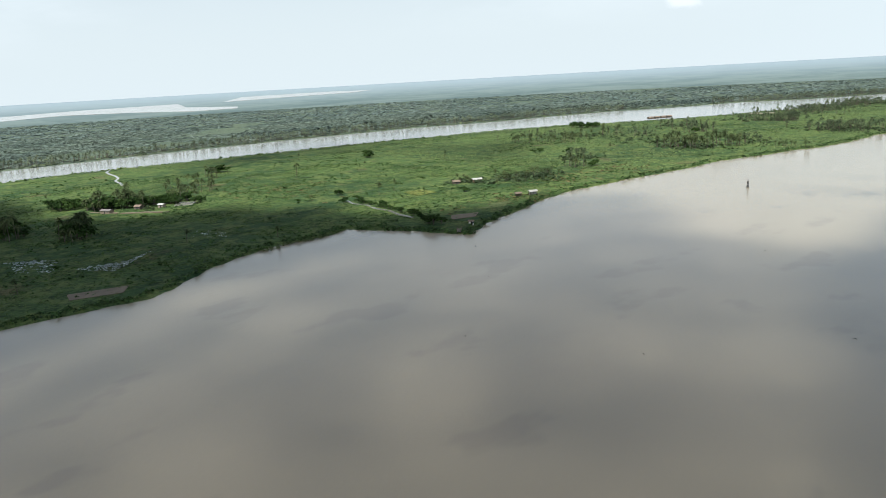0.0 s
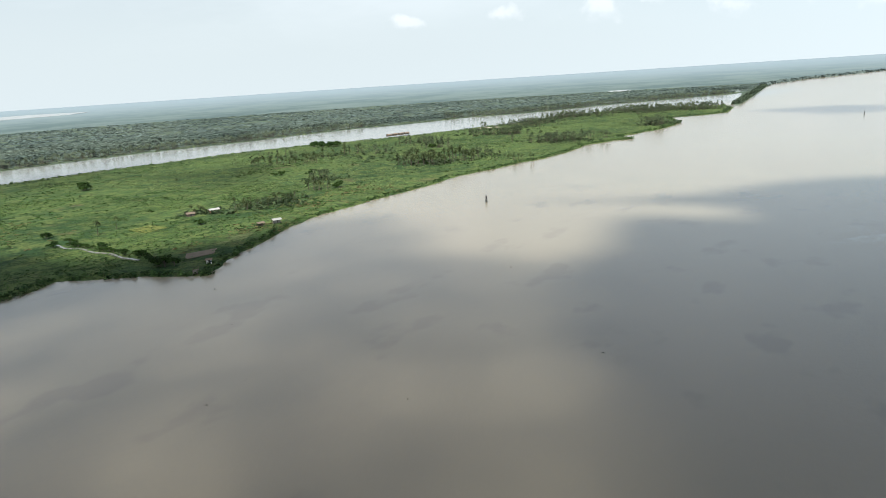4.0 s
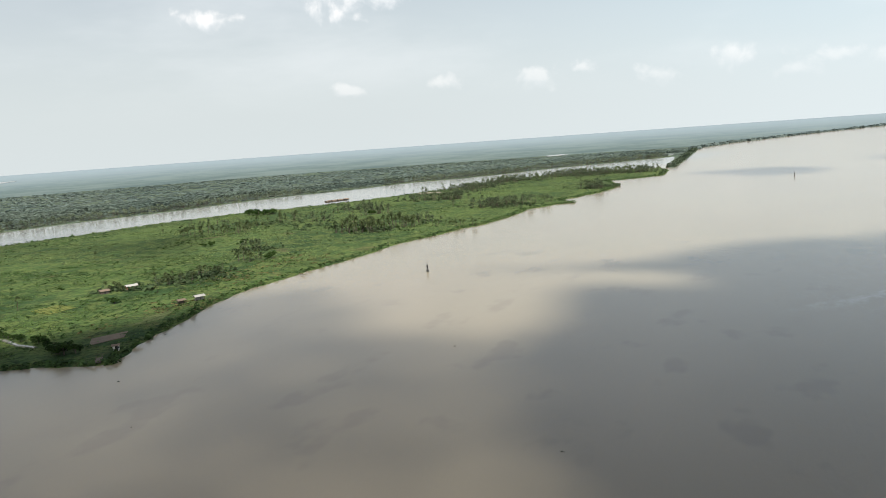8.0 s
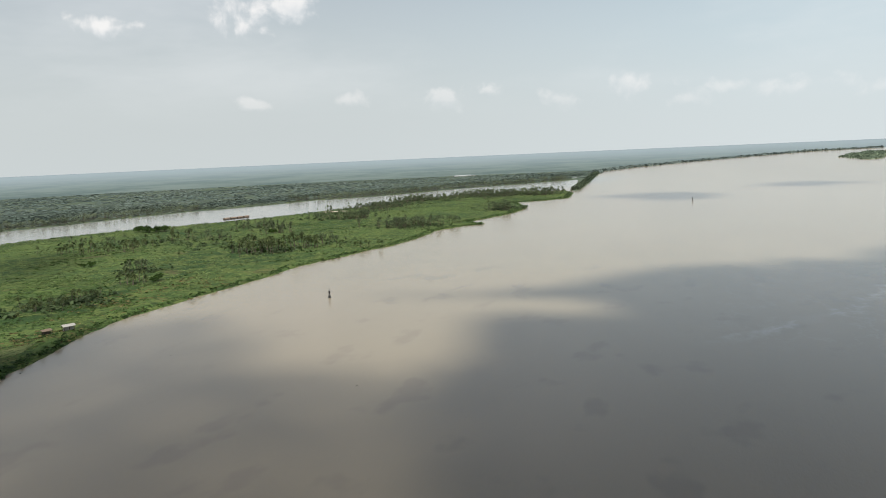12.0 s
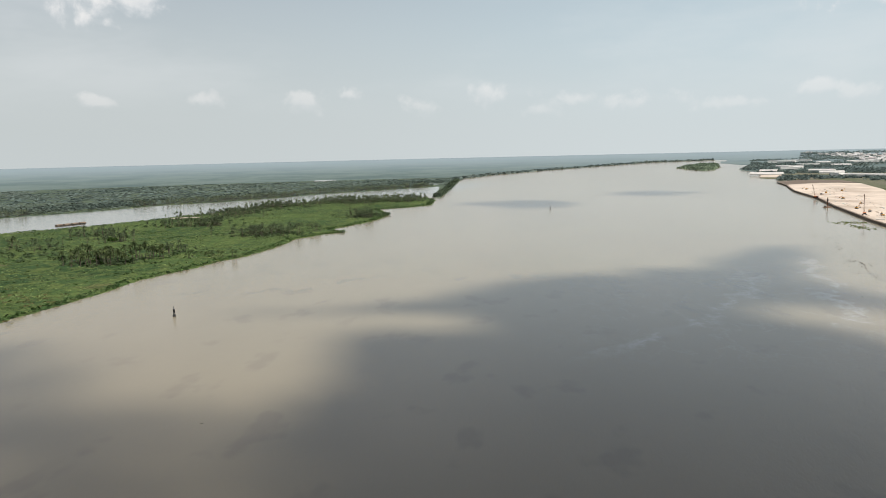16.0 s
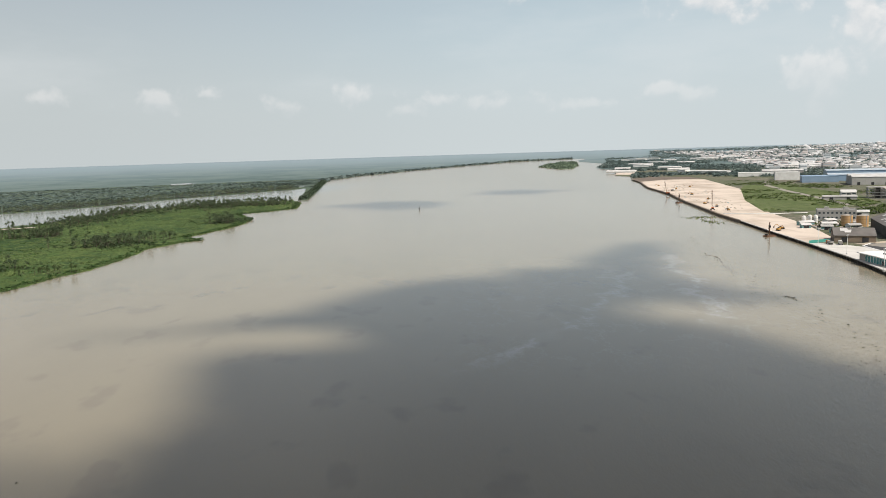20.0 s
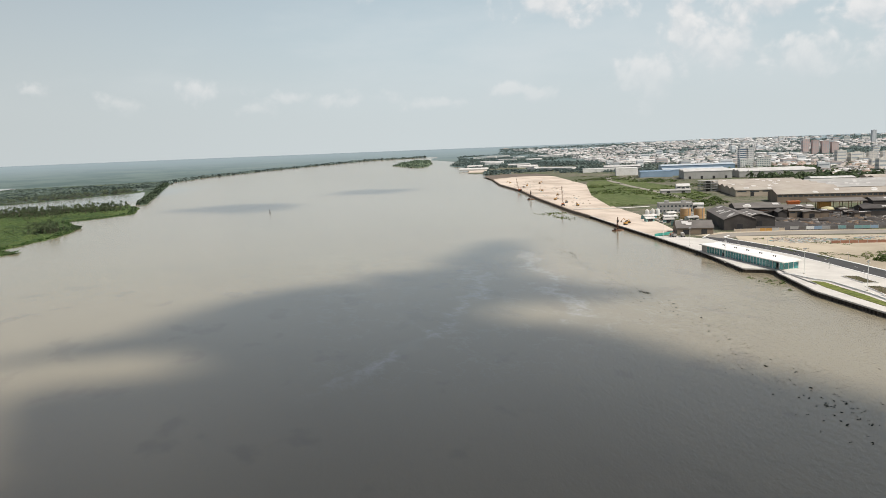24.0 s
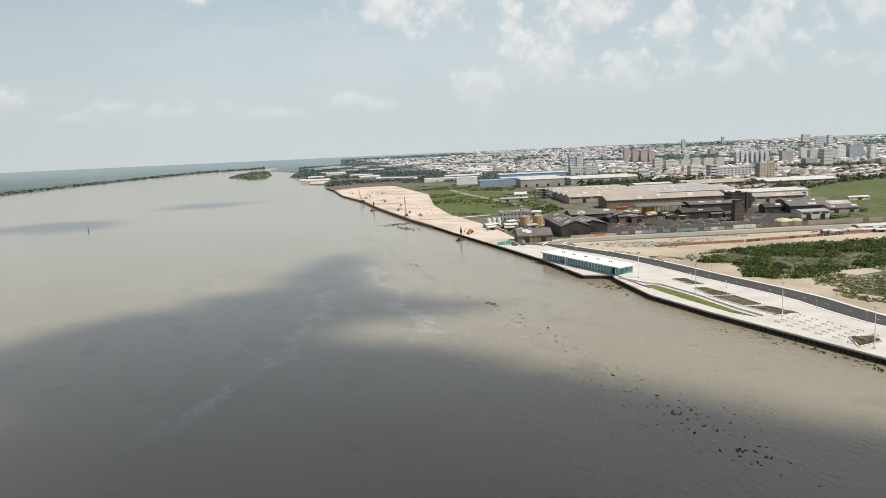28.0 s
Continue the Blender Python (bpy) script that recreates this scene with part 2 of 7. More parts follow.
def water_material():
    m, tree, b = principled("river_water", 0.16, 0.0, 0.5)
    b.inputs["IOR"].default_value = 1.42
    pos = place(tree)
    silt = smooth_range(tree, noise_out(tree, pos, 0.0035, 5, 0.6, (1, 0.4, 1)), 0.35, 0.68)
    swirl = smooth_range(tree, noise_out(tree, pos, 0.02, 5, 0.62, (1, 0.55, 1)), 0.55, 0.75)
    col = mix_color(tree, silt, (0.25, 0.216, 0.152), (0.22, 0.188, 0.132))
    col = mix_color(tree, math_node(tree, "MULTIPLY", swirl, 0.2), col, (0.175, 0.145, 0.105))
    boil = smooth_range(tree, noise_out(tree, pos, 0.045, 3, 0.5, (1, 0.6, 1), (5, 9, 0)), 0.58, 0.68)
    col = mix_color(tree, math_node(tree, "MULTIPLY", boil, 0.32), col, (0.155, 0.13, 0.10))
    sep = tree.nodes.new("ShaderNodeSeparateXYZ")
    tree.links.new(pos, sep.inputs[0])
    # sky reflection put into the colour: greyer water in the back channel behind the island
    behind = math_node(tree, "SUBTRACT", math_node(tree, "MULTIPLY", sep.outputs["Y"], 0.29), math_node(tree, "ADD", sep.outputs["X"], 560.0))
    behind = math_node(tree, "MULTIPLY", smooth_range(tree, behind, 0.0, 80.0), smooth_range(tree, sep.outputs["Y"], 2300, 1900))
    col = mix_color(tree, behind, col, (0.215, 0.222, 0.198))
    # two lines of thin broken foam, their curves fitted to the camera's view
    sway = math_node(tree, "MULTIPLY", math_node(tree, "SUBTRACT", noise_out(tree, pos, 0.022, 4, 0.6, None, (8, 1, 0)), 0.5), 60.0)
    x = math_node(tree, "ADD", sep.outputs["X"], sway)
    s = math_node(tree, "SUBTRACT", sep.outputs["Y"], 380.0)
    first = math_node(tree, "ADD", math_node(tree, "MULTIPLY", s, math_node(tree, "SUBTRACT", 1.0, math_node(tree, "MULTIPLY", s, 0.002))), 23.0)
    second = math_node(tree, "ADD", math_node(tree, "MULTIPLY", s, 0.30), 125.0)
    foam = None
    for curve, lo, hi in ((first, 360.0, 600.0), (second, 385.0, 660.0)):
        off = math_node(tree, "ABSOLUTE", math_node(tree, "SUBTRACT", x, curve))
        run = math_node(tree, "MULTIPLY", smooth_range(tree, sep.outputs["Y"], lo, lo + 40), smooth_range(tree, sep.outputs["Y"], hi, hi - 60))
        band = math_node(tree, "MULTIPLY", smooth_range(tree, off, 11.0, 0.0), run)
        foam = band if foam is None else math_node(tree, "MAXIMUM", foam, band)
    ridge = math_node(tree, "ABSOLUTE", math_node(tree, "SUBTRACT", noise_out(tree, pos, 0.03, 6, 0.68, (1, 0.6, 1), (2, 4, 0)), 0.5))
    lace = smooth_range(tree, ridge, 0.07, 0.0)
    wide = math_node(tree, "MULTIPLY", smooth_range(tree, sep.outputs["X"], -20, 60), smooth_range(tree, sep.outputs["Y"], 330, 400))
    wide = math_node(tree, "MULTIPLY", wide, smooth_range(tree, sep.outputs["X"], 240, 180))
    foam = math_node(tree, "ADD", math_node(tree, "MULTIPLY", foam, math_node(tree, "ADD", math_node(tree, "MULTIPLY", lace, 0.26), 0.07)), math_node(tree, "MULTIPLY", math_node(tree, "MULTIPLY", smooth_range(tree, ridge, 0.012, 0.0), wide), 0.12))
    col = mix_color(tree, foam, col, (0.46, 0.47, 0.47))
    tree.links.new(col, b.inputs["Base Color"])
    wave = math_node(tree, "ADD", noise_out(tree, pos, 0.24, 4, 0.62, (1.0, 0.5, 1)), math_node(tree, "MULTIPLY", noise_out(tree, pos, 0.8, 5, 0.7, (1.0, 0.6, 1)), 0.75))
    calm = smooth_range(tree, noise_out(tree, pos, 0.006, 3, 0.55), 0.35, 0.65, 0.06, 0.15)
    breeze = math_node(tree, "MULTIPLY", smooth_range(tree, sep.outputs["X"], 0, 170), smooth_range(tree, sep.outputs["Y"], 520, 300, 0.0, 0.28))
    n = node(tree, "ShaderNodeBump", Distance=0.5)
    tree.links.new(math_node(tree, "ADD", calm, breeze), n.inputs["Strength"])
    tree.links.new(wave, n.inputs["Height"])
    tree.links.new(n.outputs[0], b.inputs["Normal"])
    return m


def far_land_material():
    """Distant lowland with haze painted in: paler and bluer the further it lies."""
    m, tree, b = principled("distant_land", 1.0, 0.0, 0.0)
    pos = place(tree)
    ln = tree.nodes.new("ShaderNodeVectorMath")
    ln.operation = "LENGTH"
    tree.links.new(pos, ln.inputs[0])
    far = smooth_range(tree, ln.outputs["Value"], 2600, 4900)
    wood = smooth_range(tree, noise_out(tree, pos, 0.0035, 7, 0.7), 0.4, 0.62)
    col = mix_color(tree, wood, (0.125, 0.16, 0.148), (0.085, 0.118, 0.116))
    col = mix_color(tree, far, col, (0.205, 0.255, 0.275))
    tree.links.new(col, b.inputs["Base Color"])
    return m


def thin_cloud_material():
    """Cloud so thin that half of the sunlight passes."""
    m, tree, b = principled("thin_cloud_mist", 1.0, 0.0, 0.0)
    shade = noise_out(tree, place(tree), 0.01, 4, 0.6)
    tree.links.new(mix_color(tree, shade, (0.9, 0.9, 0.9), (0.84, 0.85, 0.87)), b.inputs["Base Color"])
    b.inputs["Alpha"].default_value = 0.36
    return m


def sand_material(name, base, damp_tone, sweep_tone, grain_tone):
    """Trodden pale sand: broad damp drifts, wheel-swept streaks and grain."""
    m, tree, b = principled(name, 0.95, 0.0, 0.1)
    pos = place(tree)
    damp = smooth_range(tree, noise_out(tree, pos, 0.012, 5, 0.6), 0.42, 0.66)
    sweep = smooth_range(tree, noise_out(tree, pos, 0.05, 5, 0.7, (1.0, 0.22, 1)), 0.48, 0.7)
    grain = noise_out(tree, pos, 0.5, 4, 0.7)
    col = mix_color(tree, math_node(tree, "MULTIPLY", damp, 0.8), base, damp_tone)
    col = mix_color(tree, math_node(tree, "MULTIPLY", sweep, 0.65), col, sweep_tone)
    col = mix_color(tree, math_node(tree, "MULTIPLY", grain, 0.3), col, grain_tone)
    tree.links.new(col, b.inputs["Base Color"])
    bump(tree, b, grain, 0.6, 0.3)
    return m


M = {
    "water": water_material(),
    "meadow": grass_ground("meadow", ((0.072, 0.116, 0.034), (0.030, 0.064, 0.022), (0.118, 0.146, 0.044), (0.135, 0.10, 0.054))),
    "marsh": grass_ground("marsh_plain", ((0.088, 0.118, 0.078), (0.066, 0.096, 0.07), (0.11, 0.134, 0.085), (0.13, 0.132, 0.092)), 0.004, 0.3),
    "town_ground": grass_ground("town_ground", ((0.19, 0.17, 0.135), (0.13, 0.135, 0.085), (0.08, 0.105, 0.05), (0.27, 0.24, 0.195)), 0.01, 0.2),
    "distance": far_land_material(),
    "sand": sand_material("pale_sand", (0.55, 0.465, 0.385), (0.30, 0.24, 0.19), (0.35, 0.28, 0.22), (0.60, 0.53, 0.45)),
    "lot_sand": sand_material("lot_sand", (0.42, 0.36, 0.275), (0.24, 0.205, 0.15), (0.26, 0.215, 0.155), (0.50, 0.44, 0.35)),
    "mud": stained("wet_mud", (0.16, 0.12, 0.085), (0.09, 0.07, 0.05), 0.06, 0.9, 0.7, 0, 0.2),
    "concrete": stained("promenade_concrete", (0.56, 0.53, 0.485), (0.43, 0.405, 0.37), 0.08, 1.5, 0.85, 0, 0.02),
    "dark_wall": stained("sheet_piling", (0.085, 0.064, 0.048), (0.04, 0.032, 0.026), 0.4, 2, 0.8, 0, 0.1),
    "asphalt": stained("asphalt", (0.055, 0.054, 0.053), (0.04, 0.039, 0.038), 0.1, 2.5, 0.85, 0, 0.01),
    "old_road": stained("dusty_road", (0.27, 0.245, 0.21), (0.20, 0.18, 0.15), 0.06, 1.2, 0.9, 0, 0.02),
    "white": stained("white_paint", (0.78, 0.77, 0.74), (0.62, 0.60, 0.56), 0.2, 2, 0.6, 0, 0.01),
    # two far greens with haze mixed into the leaf colour
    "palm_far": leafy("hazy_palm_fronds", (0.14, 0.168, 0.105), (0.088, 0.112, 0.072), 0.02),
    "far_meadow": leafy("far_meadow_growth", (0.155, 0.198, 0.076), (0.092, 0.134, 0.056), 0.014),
    "palm_leaf": leafy("palm_fronds", (0.085, 0.108, 0.042), (0.048, 0.068, 0.027)),
    "trunk": stained("trunk_bark", (0.12, 0.10, 0.078), (0.07, 0.057, 0.045), 0.5, 4, 0.95, 0, 0.05),
    "broadleaf": leafy("broad_leaves", (0.04, 0.075, 0.016), (0.022, 0.048, 0.011)),
    "shore_leaf": leafy("shore_bushes", (0.07, 0.118, 0.036), (0.042, 0.08, 0.026), 0.03),
    "meadow_leaf": leafy("meadow_tufts", (0.098, 0.142, 0.040), (0.034, 0.074, 0.025), 0.018),
    # haze painted into these two as well: paler, greyer greens
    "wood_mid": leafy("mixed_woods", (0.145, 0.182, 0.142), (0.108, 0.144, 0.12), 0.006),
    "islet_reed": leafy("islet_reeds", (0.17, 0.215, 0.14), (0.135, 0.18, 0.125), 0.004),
    "under_leaf": leafy("undergrowth_leaves", (0.07, 0.10, 0.045), (0.045, 0.068, 0.032), 0.03),
    "grove_leaf": leafy("grove_fronds", (0.088, 0.112, 0.056), (0.055, 0.075, 0.04), 0.03),
    # woods by distance, haze painted in as paler, bluer leaf colour
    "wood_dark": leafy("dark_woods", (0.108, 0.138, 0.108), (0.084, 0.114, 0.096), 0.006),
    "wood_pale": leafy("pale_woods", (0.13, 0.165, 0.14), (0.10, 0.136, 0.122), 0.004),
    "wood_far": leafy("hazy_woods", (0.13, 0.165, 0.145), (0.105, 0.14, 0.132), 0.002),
    "wood_spit": leafy("mangrove", (0.07, 0.095, 0.055), (0.05, 0.07, 0.045), 0.01),
    # far-bank bushes, leaf colour lightened to paint in haze
    "bank_leaf": leafy("bank_growth", (0.155, 0.19, 0.10), (0.105, 0.138, 0.08), 0.02),
    "lagoon": stained("lagoon_water", (0.24, 0.235, 0.20), (0.19, 0.19, 0.17), 0.01, 0.2, 0.12, 0, 0.05, 0, 0.5),
    "thin_cloud": thin_cloud_material(),
    "cloud": stained("cloud_mist", (0.9, 0.9, 0.9), (0.85, 0.86, 0.88), 0.01, 0.05, 1.0, 0, 0.5, 0, 0.0),
    "dry_shrub": leafy("dry_shrubs", (0.155, 0.16, 0.075), (0.11, 0.115, 0.055), 0.2),
    "dry_grass": leafy("dry_grass", (0.135, 0.11, 0.05), (0.105, 0.10, 0.04), 0.05),
    "reed": leafy("reeds", (0.13, 0.165, 0.065), (0.10, 0.13, 0.05), 0.1),
    "glint_leaf": leafy("white_blooms", (0.50, 0.54, 0.54), (0.34, 0.40, 0.38), 0.3),
    "weed": leafy("water_weed", (0.035, 0.04, 0.03), (0.022, 0.026, 0.02), 0.1),
    "thatch": stained("old_thatch", (0.20, 0.15, 0.11), (0.12, 0.09, 0.07), 0.3, 3, 0.95, 0, 0.08),
    "scrub": leafy("thorn_scrub", (0.10, 0.132, 0.04), (0.052, 0.078, 0.024), 0.07),
}

# ---- the plan: banks traced from the camera's view ----
CENTRE, FLAT, EDGE, RISE = (-30.0, 90.0), 2400.0, 4700.0, 56.5
CITY_Z = 2.5
rng = np.random.default_rng(7)


def lift(x, y):
    """Raises the far land and water gently, fitted so the horizon stands right from the camera."""
    d = np.hypot(np.asarray(x) - CENTRE[0], np.asarray(y) - CENTRE[1])
    return RISE * np.clip((d - FLAT) / (EDGE - FLAT), 0, 1.2) ** 1.6


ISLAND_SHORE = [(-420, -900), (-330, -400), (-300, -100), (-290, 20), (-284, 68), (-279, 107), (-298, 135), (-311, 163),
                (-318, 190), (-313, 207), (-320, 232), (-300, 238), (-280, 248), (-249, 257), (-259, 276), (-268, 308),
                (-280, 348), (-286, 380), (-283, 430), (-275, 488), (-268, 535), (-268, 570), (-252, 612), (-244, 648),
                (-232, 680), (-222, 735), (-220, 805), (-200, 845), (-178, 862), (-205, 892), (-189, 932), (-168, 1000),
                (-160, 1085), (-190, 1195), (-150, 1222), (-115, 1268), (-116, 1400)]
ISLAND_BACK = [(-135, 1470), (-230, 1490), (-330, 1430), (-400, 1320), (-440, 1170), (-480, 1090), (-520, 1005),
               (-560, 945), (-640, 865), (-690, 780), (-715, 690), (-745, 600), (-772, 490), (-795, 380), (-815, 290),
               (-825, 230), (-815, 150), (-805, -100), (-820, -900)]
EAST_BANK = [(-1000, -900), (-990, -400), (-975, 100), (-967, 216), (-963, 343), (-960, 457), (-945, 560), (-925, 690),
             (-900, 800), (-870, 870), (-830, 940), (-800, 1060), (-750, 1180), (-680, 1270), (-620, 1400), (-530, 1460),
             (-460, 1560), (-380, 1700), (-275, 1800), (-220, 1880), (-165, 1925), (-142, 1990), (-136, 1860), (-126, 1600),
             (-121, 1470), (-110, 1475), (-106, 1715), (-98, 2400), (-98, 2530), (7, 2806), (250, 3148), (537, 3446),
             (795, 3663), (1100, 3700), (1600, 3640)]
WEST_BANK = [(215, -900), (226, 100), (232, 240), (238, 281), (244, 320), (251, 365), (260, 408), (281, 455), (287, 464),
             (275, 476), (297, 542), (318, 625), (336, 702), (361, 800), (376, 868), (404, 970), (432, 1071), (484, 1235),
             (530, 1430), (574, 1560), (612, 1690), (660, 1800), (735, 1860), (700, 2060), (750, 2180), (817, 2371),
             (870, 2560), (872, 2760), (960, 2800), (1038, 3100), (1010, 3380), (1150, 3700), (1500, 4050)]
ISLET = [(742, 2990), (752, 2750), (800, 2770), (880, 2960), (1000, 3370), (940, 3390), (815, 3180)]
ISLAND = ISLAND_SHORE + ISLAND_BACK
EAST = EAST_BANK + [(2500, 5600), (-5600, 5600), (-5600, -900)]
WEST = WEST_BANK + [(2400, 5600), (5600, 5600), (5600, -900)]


def inside_and_distance(px, py, poly):
    px, py = np.asarray(px, float), np.asarray(py, float)
    best, odd = np.full(px.shape, 1e18), np.zeros(px.shape, bool)
    for (x0, y0), (x1, y1) in zip(poly, poly[1:] + poly[:1]):
        dx, dy = x1 - x0, y1 - y0
        u = np.clip(((px - x0) * dx + (py - y0) * dy) / (dx * dx + dy * dy), 0, 1)
        best = np.minimum(best, (px - x0 - u * dx) ** 2 + (py - y0 - u * dy) ** 2)
        if y0 != y1:
            odd ^= ((y0 > py) != (y1 > py)) & (px < x0 + (py - y0) * dx / dy)
    return odd, np.sqrt(best)


def signed(px, py, poly):
    odd, d = inside_and_distance(px, py, poly)
    return np.where(odd, d, -d)


def wobble(x, y, size, seed=0.0):
    """A cheap smooth random field between about -1 and 1."""
    a = np.sin(x / size + seed) + np.sin(y / size * 1.13 - seed * 1.7) + np.sin((x + y) / size * 0.71 + seed * 2.3)
    b = np.sin((x * 0.8 - y * 1.3) / size * 1.9 + seed * 0.6) + np.sin((x * 1.2 + y * 0.6) / size * 2.7 - seed)
    return (a + 0.6 * b) / 3.4


def mesh_object(name, verts, faces, materials, parent=None, slots=None, smooth=False):
    me = bpy.data.meshes.new(name)
    verts = np.asarray(verts, np.float32)
    if isinstance(faces, np.ndarray):
        n, k = faces.shape
        me.vertices.add(len(verts))
        me.vertices.foreach_set("co", verts.ravel())
        me.loops.add(n * k)
        me.loops.foreach_set("vertex_index", faces.astype(np.int32).ravel())
        me.polygons.add(n)
        me.polygons.foreach_set("loop_start", np.arange(0, n * k, k, dtype=np.int32))
        me.update(calc_edges=True)
    else:
        me.from_pydata([tuple(map(float, v)) for v in verts], [], faces)
    for m in (materials if isinstance(materials, (list, tuple)) else [materials]):
        me.materials.append(m)
    if slots is not None:
        me.polygons.foreach_set("material_index", np.asarray(slots, np.int32))
    if smooth:
        me.polygons.foreach_set("use_smooth", np.ones(len(me.polygons), bool))
    me.update()
    ob = new(name, me)
    if parent is not None:
        ob.parent = parent
    return ob


def polar_sheet(r0, r1, rings, columns, angles=None):
    if angles is None:
        angles = np.linspace(-math.pi, math.pi, columns + 1)[:-1]
    radii = np.geomspace(r0, r1, rings)
    a, r = np.meshgrid(angles, radii)
    x, y = CENTRE[0] + r * np.sin(a), CENTRE[1] + r * np.cos(a)
    n, k = len(angles), rings
    i, j = np.meshgrid(np.arange(n), np.arange(k - 1))
    i2 = (i + 1) % n
    quads = np.stack([j * n + i, (j + 1) * n + i, (j + 1) * n + i2, j * n + i2], -1).reshape(-1, 4)
    return x.ravel(), y.ravel(), quads[:, ::-1]


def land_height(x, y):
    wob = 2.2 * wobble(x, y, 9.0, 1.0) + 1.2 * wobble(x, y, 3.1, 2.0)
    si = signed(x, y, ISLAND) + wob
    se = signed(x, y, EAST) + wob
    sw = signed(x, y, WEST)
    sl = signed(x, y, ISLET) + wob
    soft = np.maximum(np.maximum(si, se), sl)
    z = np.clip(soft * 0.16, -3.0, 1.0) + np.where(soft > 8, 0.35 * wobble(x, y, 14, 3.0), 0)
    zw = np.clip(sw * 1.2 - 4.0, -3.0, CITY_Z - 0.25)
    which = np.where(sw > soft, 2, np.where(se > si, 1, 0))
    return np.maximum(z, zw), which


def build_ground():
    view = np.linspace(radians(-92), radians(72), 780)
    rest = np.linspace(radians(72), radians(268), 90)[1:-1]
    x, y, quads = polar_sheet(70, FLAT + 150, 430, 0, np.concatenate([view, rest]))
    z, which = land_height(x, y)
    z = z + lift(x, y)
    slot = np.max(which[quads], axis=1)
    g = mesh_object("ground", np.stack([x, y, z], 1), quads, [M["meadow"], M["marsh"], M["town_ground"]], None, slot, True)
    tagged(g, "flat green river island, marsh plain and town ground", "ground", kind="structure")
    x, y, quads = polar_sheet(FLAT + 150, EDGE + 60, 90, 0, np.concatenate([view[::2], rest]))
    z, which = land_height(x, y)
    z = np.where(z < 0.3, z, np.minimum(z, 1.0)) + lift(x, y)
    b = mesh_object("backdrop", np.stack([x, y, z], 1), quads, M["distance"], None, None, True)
    tagged(b, "blue-green lowland, haze in its colour, reaching to the horizon", "distant land", kind="structure")
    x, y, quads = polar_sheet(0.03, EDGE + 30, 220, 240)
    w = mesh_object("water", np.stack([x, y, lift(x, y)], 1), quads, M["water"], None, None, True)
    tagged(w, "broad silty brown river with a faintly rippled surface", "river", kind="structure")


build_ground()


def slab(name, outline, z0, z1, material, parent=None, follow=False):
    """A flat sheet with straight sides over a plan outline."""
    bm = bmesh.new()
    up = lambda x, y: float(lift(x, y)) if follow else 0.0
    top = [bm.verts.new((x, y, z1 + up(x, y))) for x, y in outline]
    low = [bm.verts.new((x, y, z0 + up(x, y))) for x, y in outline]
    area = sum(a[0] * b[1] - b[0] * a[1] for a, b in zip(outline, outline[1:] + outline[:1]))
    f = bm.faces.new(top if area > 0 else top[::-1])
    n = len(outline)
    for i in range(n):
        j = (i + 1) % n
        q = (low[i], low[j], top[j], top[i])
        bm.faces.new(q if area > 0 else q[::-1])
    bmesh.ops.triangulate(bm, faces=[f])
    me = bpy.data.meshes.new(name)
    bm.to_mesh(me)
    bm.free()
    me.materials.append(material)
    ob = new(name, me)
    if parent is not None:
        ob.parent = parent
    return ob

# ---- vegetation ----
def leaf_cloud(centres, sizes, heights, per, seed, flat=0.55, upward=0.35):
    """Many small tilted leaf quads gathered into uneven domes; returns vertices and quads."""
    r = np.random.default_rng(seed)
    n = len(centres)
    c = np.repeat(np.asarray(centres, float), per, 0)
    s = np.repeat(np.asarray(sizes, float), per)
    h = np.repeat(np.asarray(heights, float), per)
    d = r.normal(size=(n * per, 3))
    d /= np.linalg.norm(d, axis=1, keepdims=True)
    d[:, 2] = np.abs(d[:, 2])
    rad = r.uniform(0.45, 1.08, n * per) ** 0.6
    p = c + np.stack([d[:, 0] * s * rad, d[:, 1] * s * rad, d[:, 2] * h * rad], 1)
    nrm = d + r.normal(size=d.shape) * 0.45
    nrm[:, 2] += upward
    nrm /= np.linalg.norm(nrm, axis=1, keepdims=True)
    a = np.cross(nrm, r.normal(size=d.shape))
    a /= np.linalg.norm(a, axis=1, keepdims=True)
    b = np.cross(nrm, a)
    w = (s * r.uniform(0.28, 0.62, n * per) * flat / 0.55)[:, None]
    a, b = a * w, b * w * r.uniform(0.5, 1.0, (n * per, 1))
    v = np.stack([p - a * 1.1, p - b * 0.8, p + a, p + b], 1).reshape(-1, 3)
    q = np.arange(len(v)).reshape(-1, 4)
    return v, q


def scatter(poly, count, seed, keep=None):
    """Random plan points inside an outline."""
    r = np.random.default_rng(seed)
    xs, ys = [p[0] for p in poly], [p[1] for p in poly]
    out = np.zeros((0, 2))
    while len(out) < count:
        c = np.stack([r.uniform(min(xs), max(xs), count * 2), r.uniform(min(ys), max(ys), count * 2)], 1)
        ok = inside_and_distance(c[:, 0], c[:, 1], poly)[0]
        if keep is not None:
            ok &= keep(c[:, 0], c[:, 1])
        if not ok.any():
            break
        out = np.concatenate([out, c[ok]])
    return out[:count]


def along(line, step, seed, side=(-1.0, 1.0)):
    """Points strewn along a plan line."""
    r = np.random.default_rng(seed)
    out = []
    for (x0, y0), (x1, y1) in zip(line, line[1:]):
        ln = math.hypot(x1 - x0, y1 - y0)
        for u in np.arange(r.uniform(0, step), ln, step):
            k = r.uniform(*side)
            out.append((x0 + (x1 - x0) * u / ln - (y1 - y0) / ln * k, y0 + (y1 - y0) * u / ln + (x1 - x0) / ln * k))
    return np.array(out)


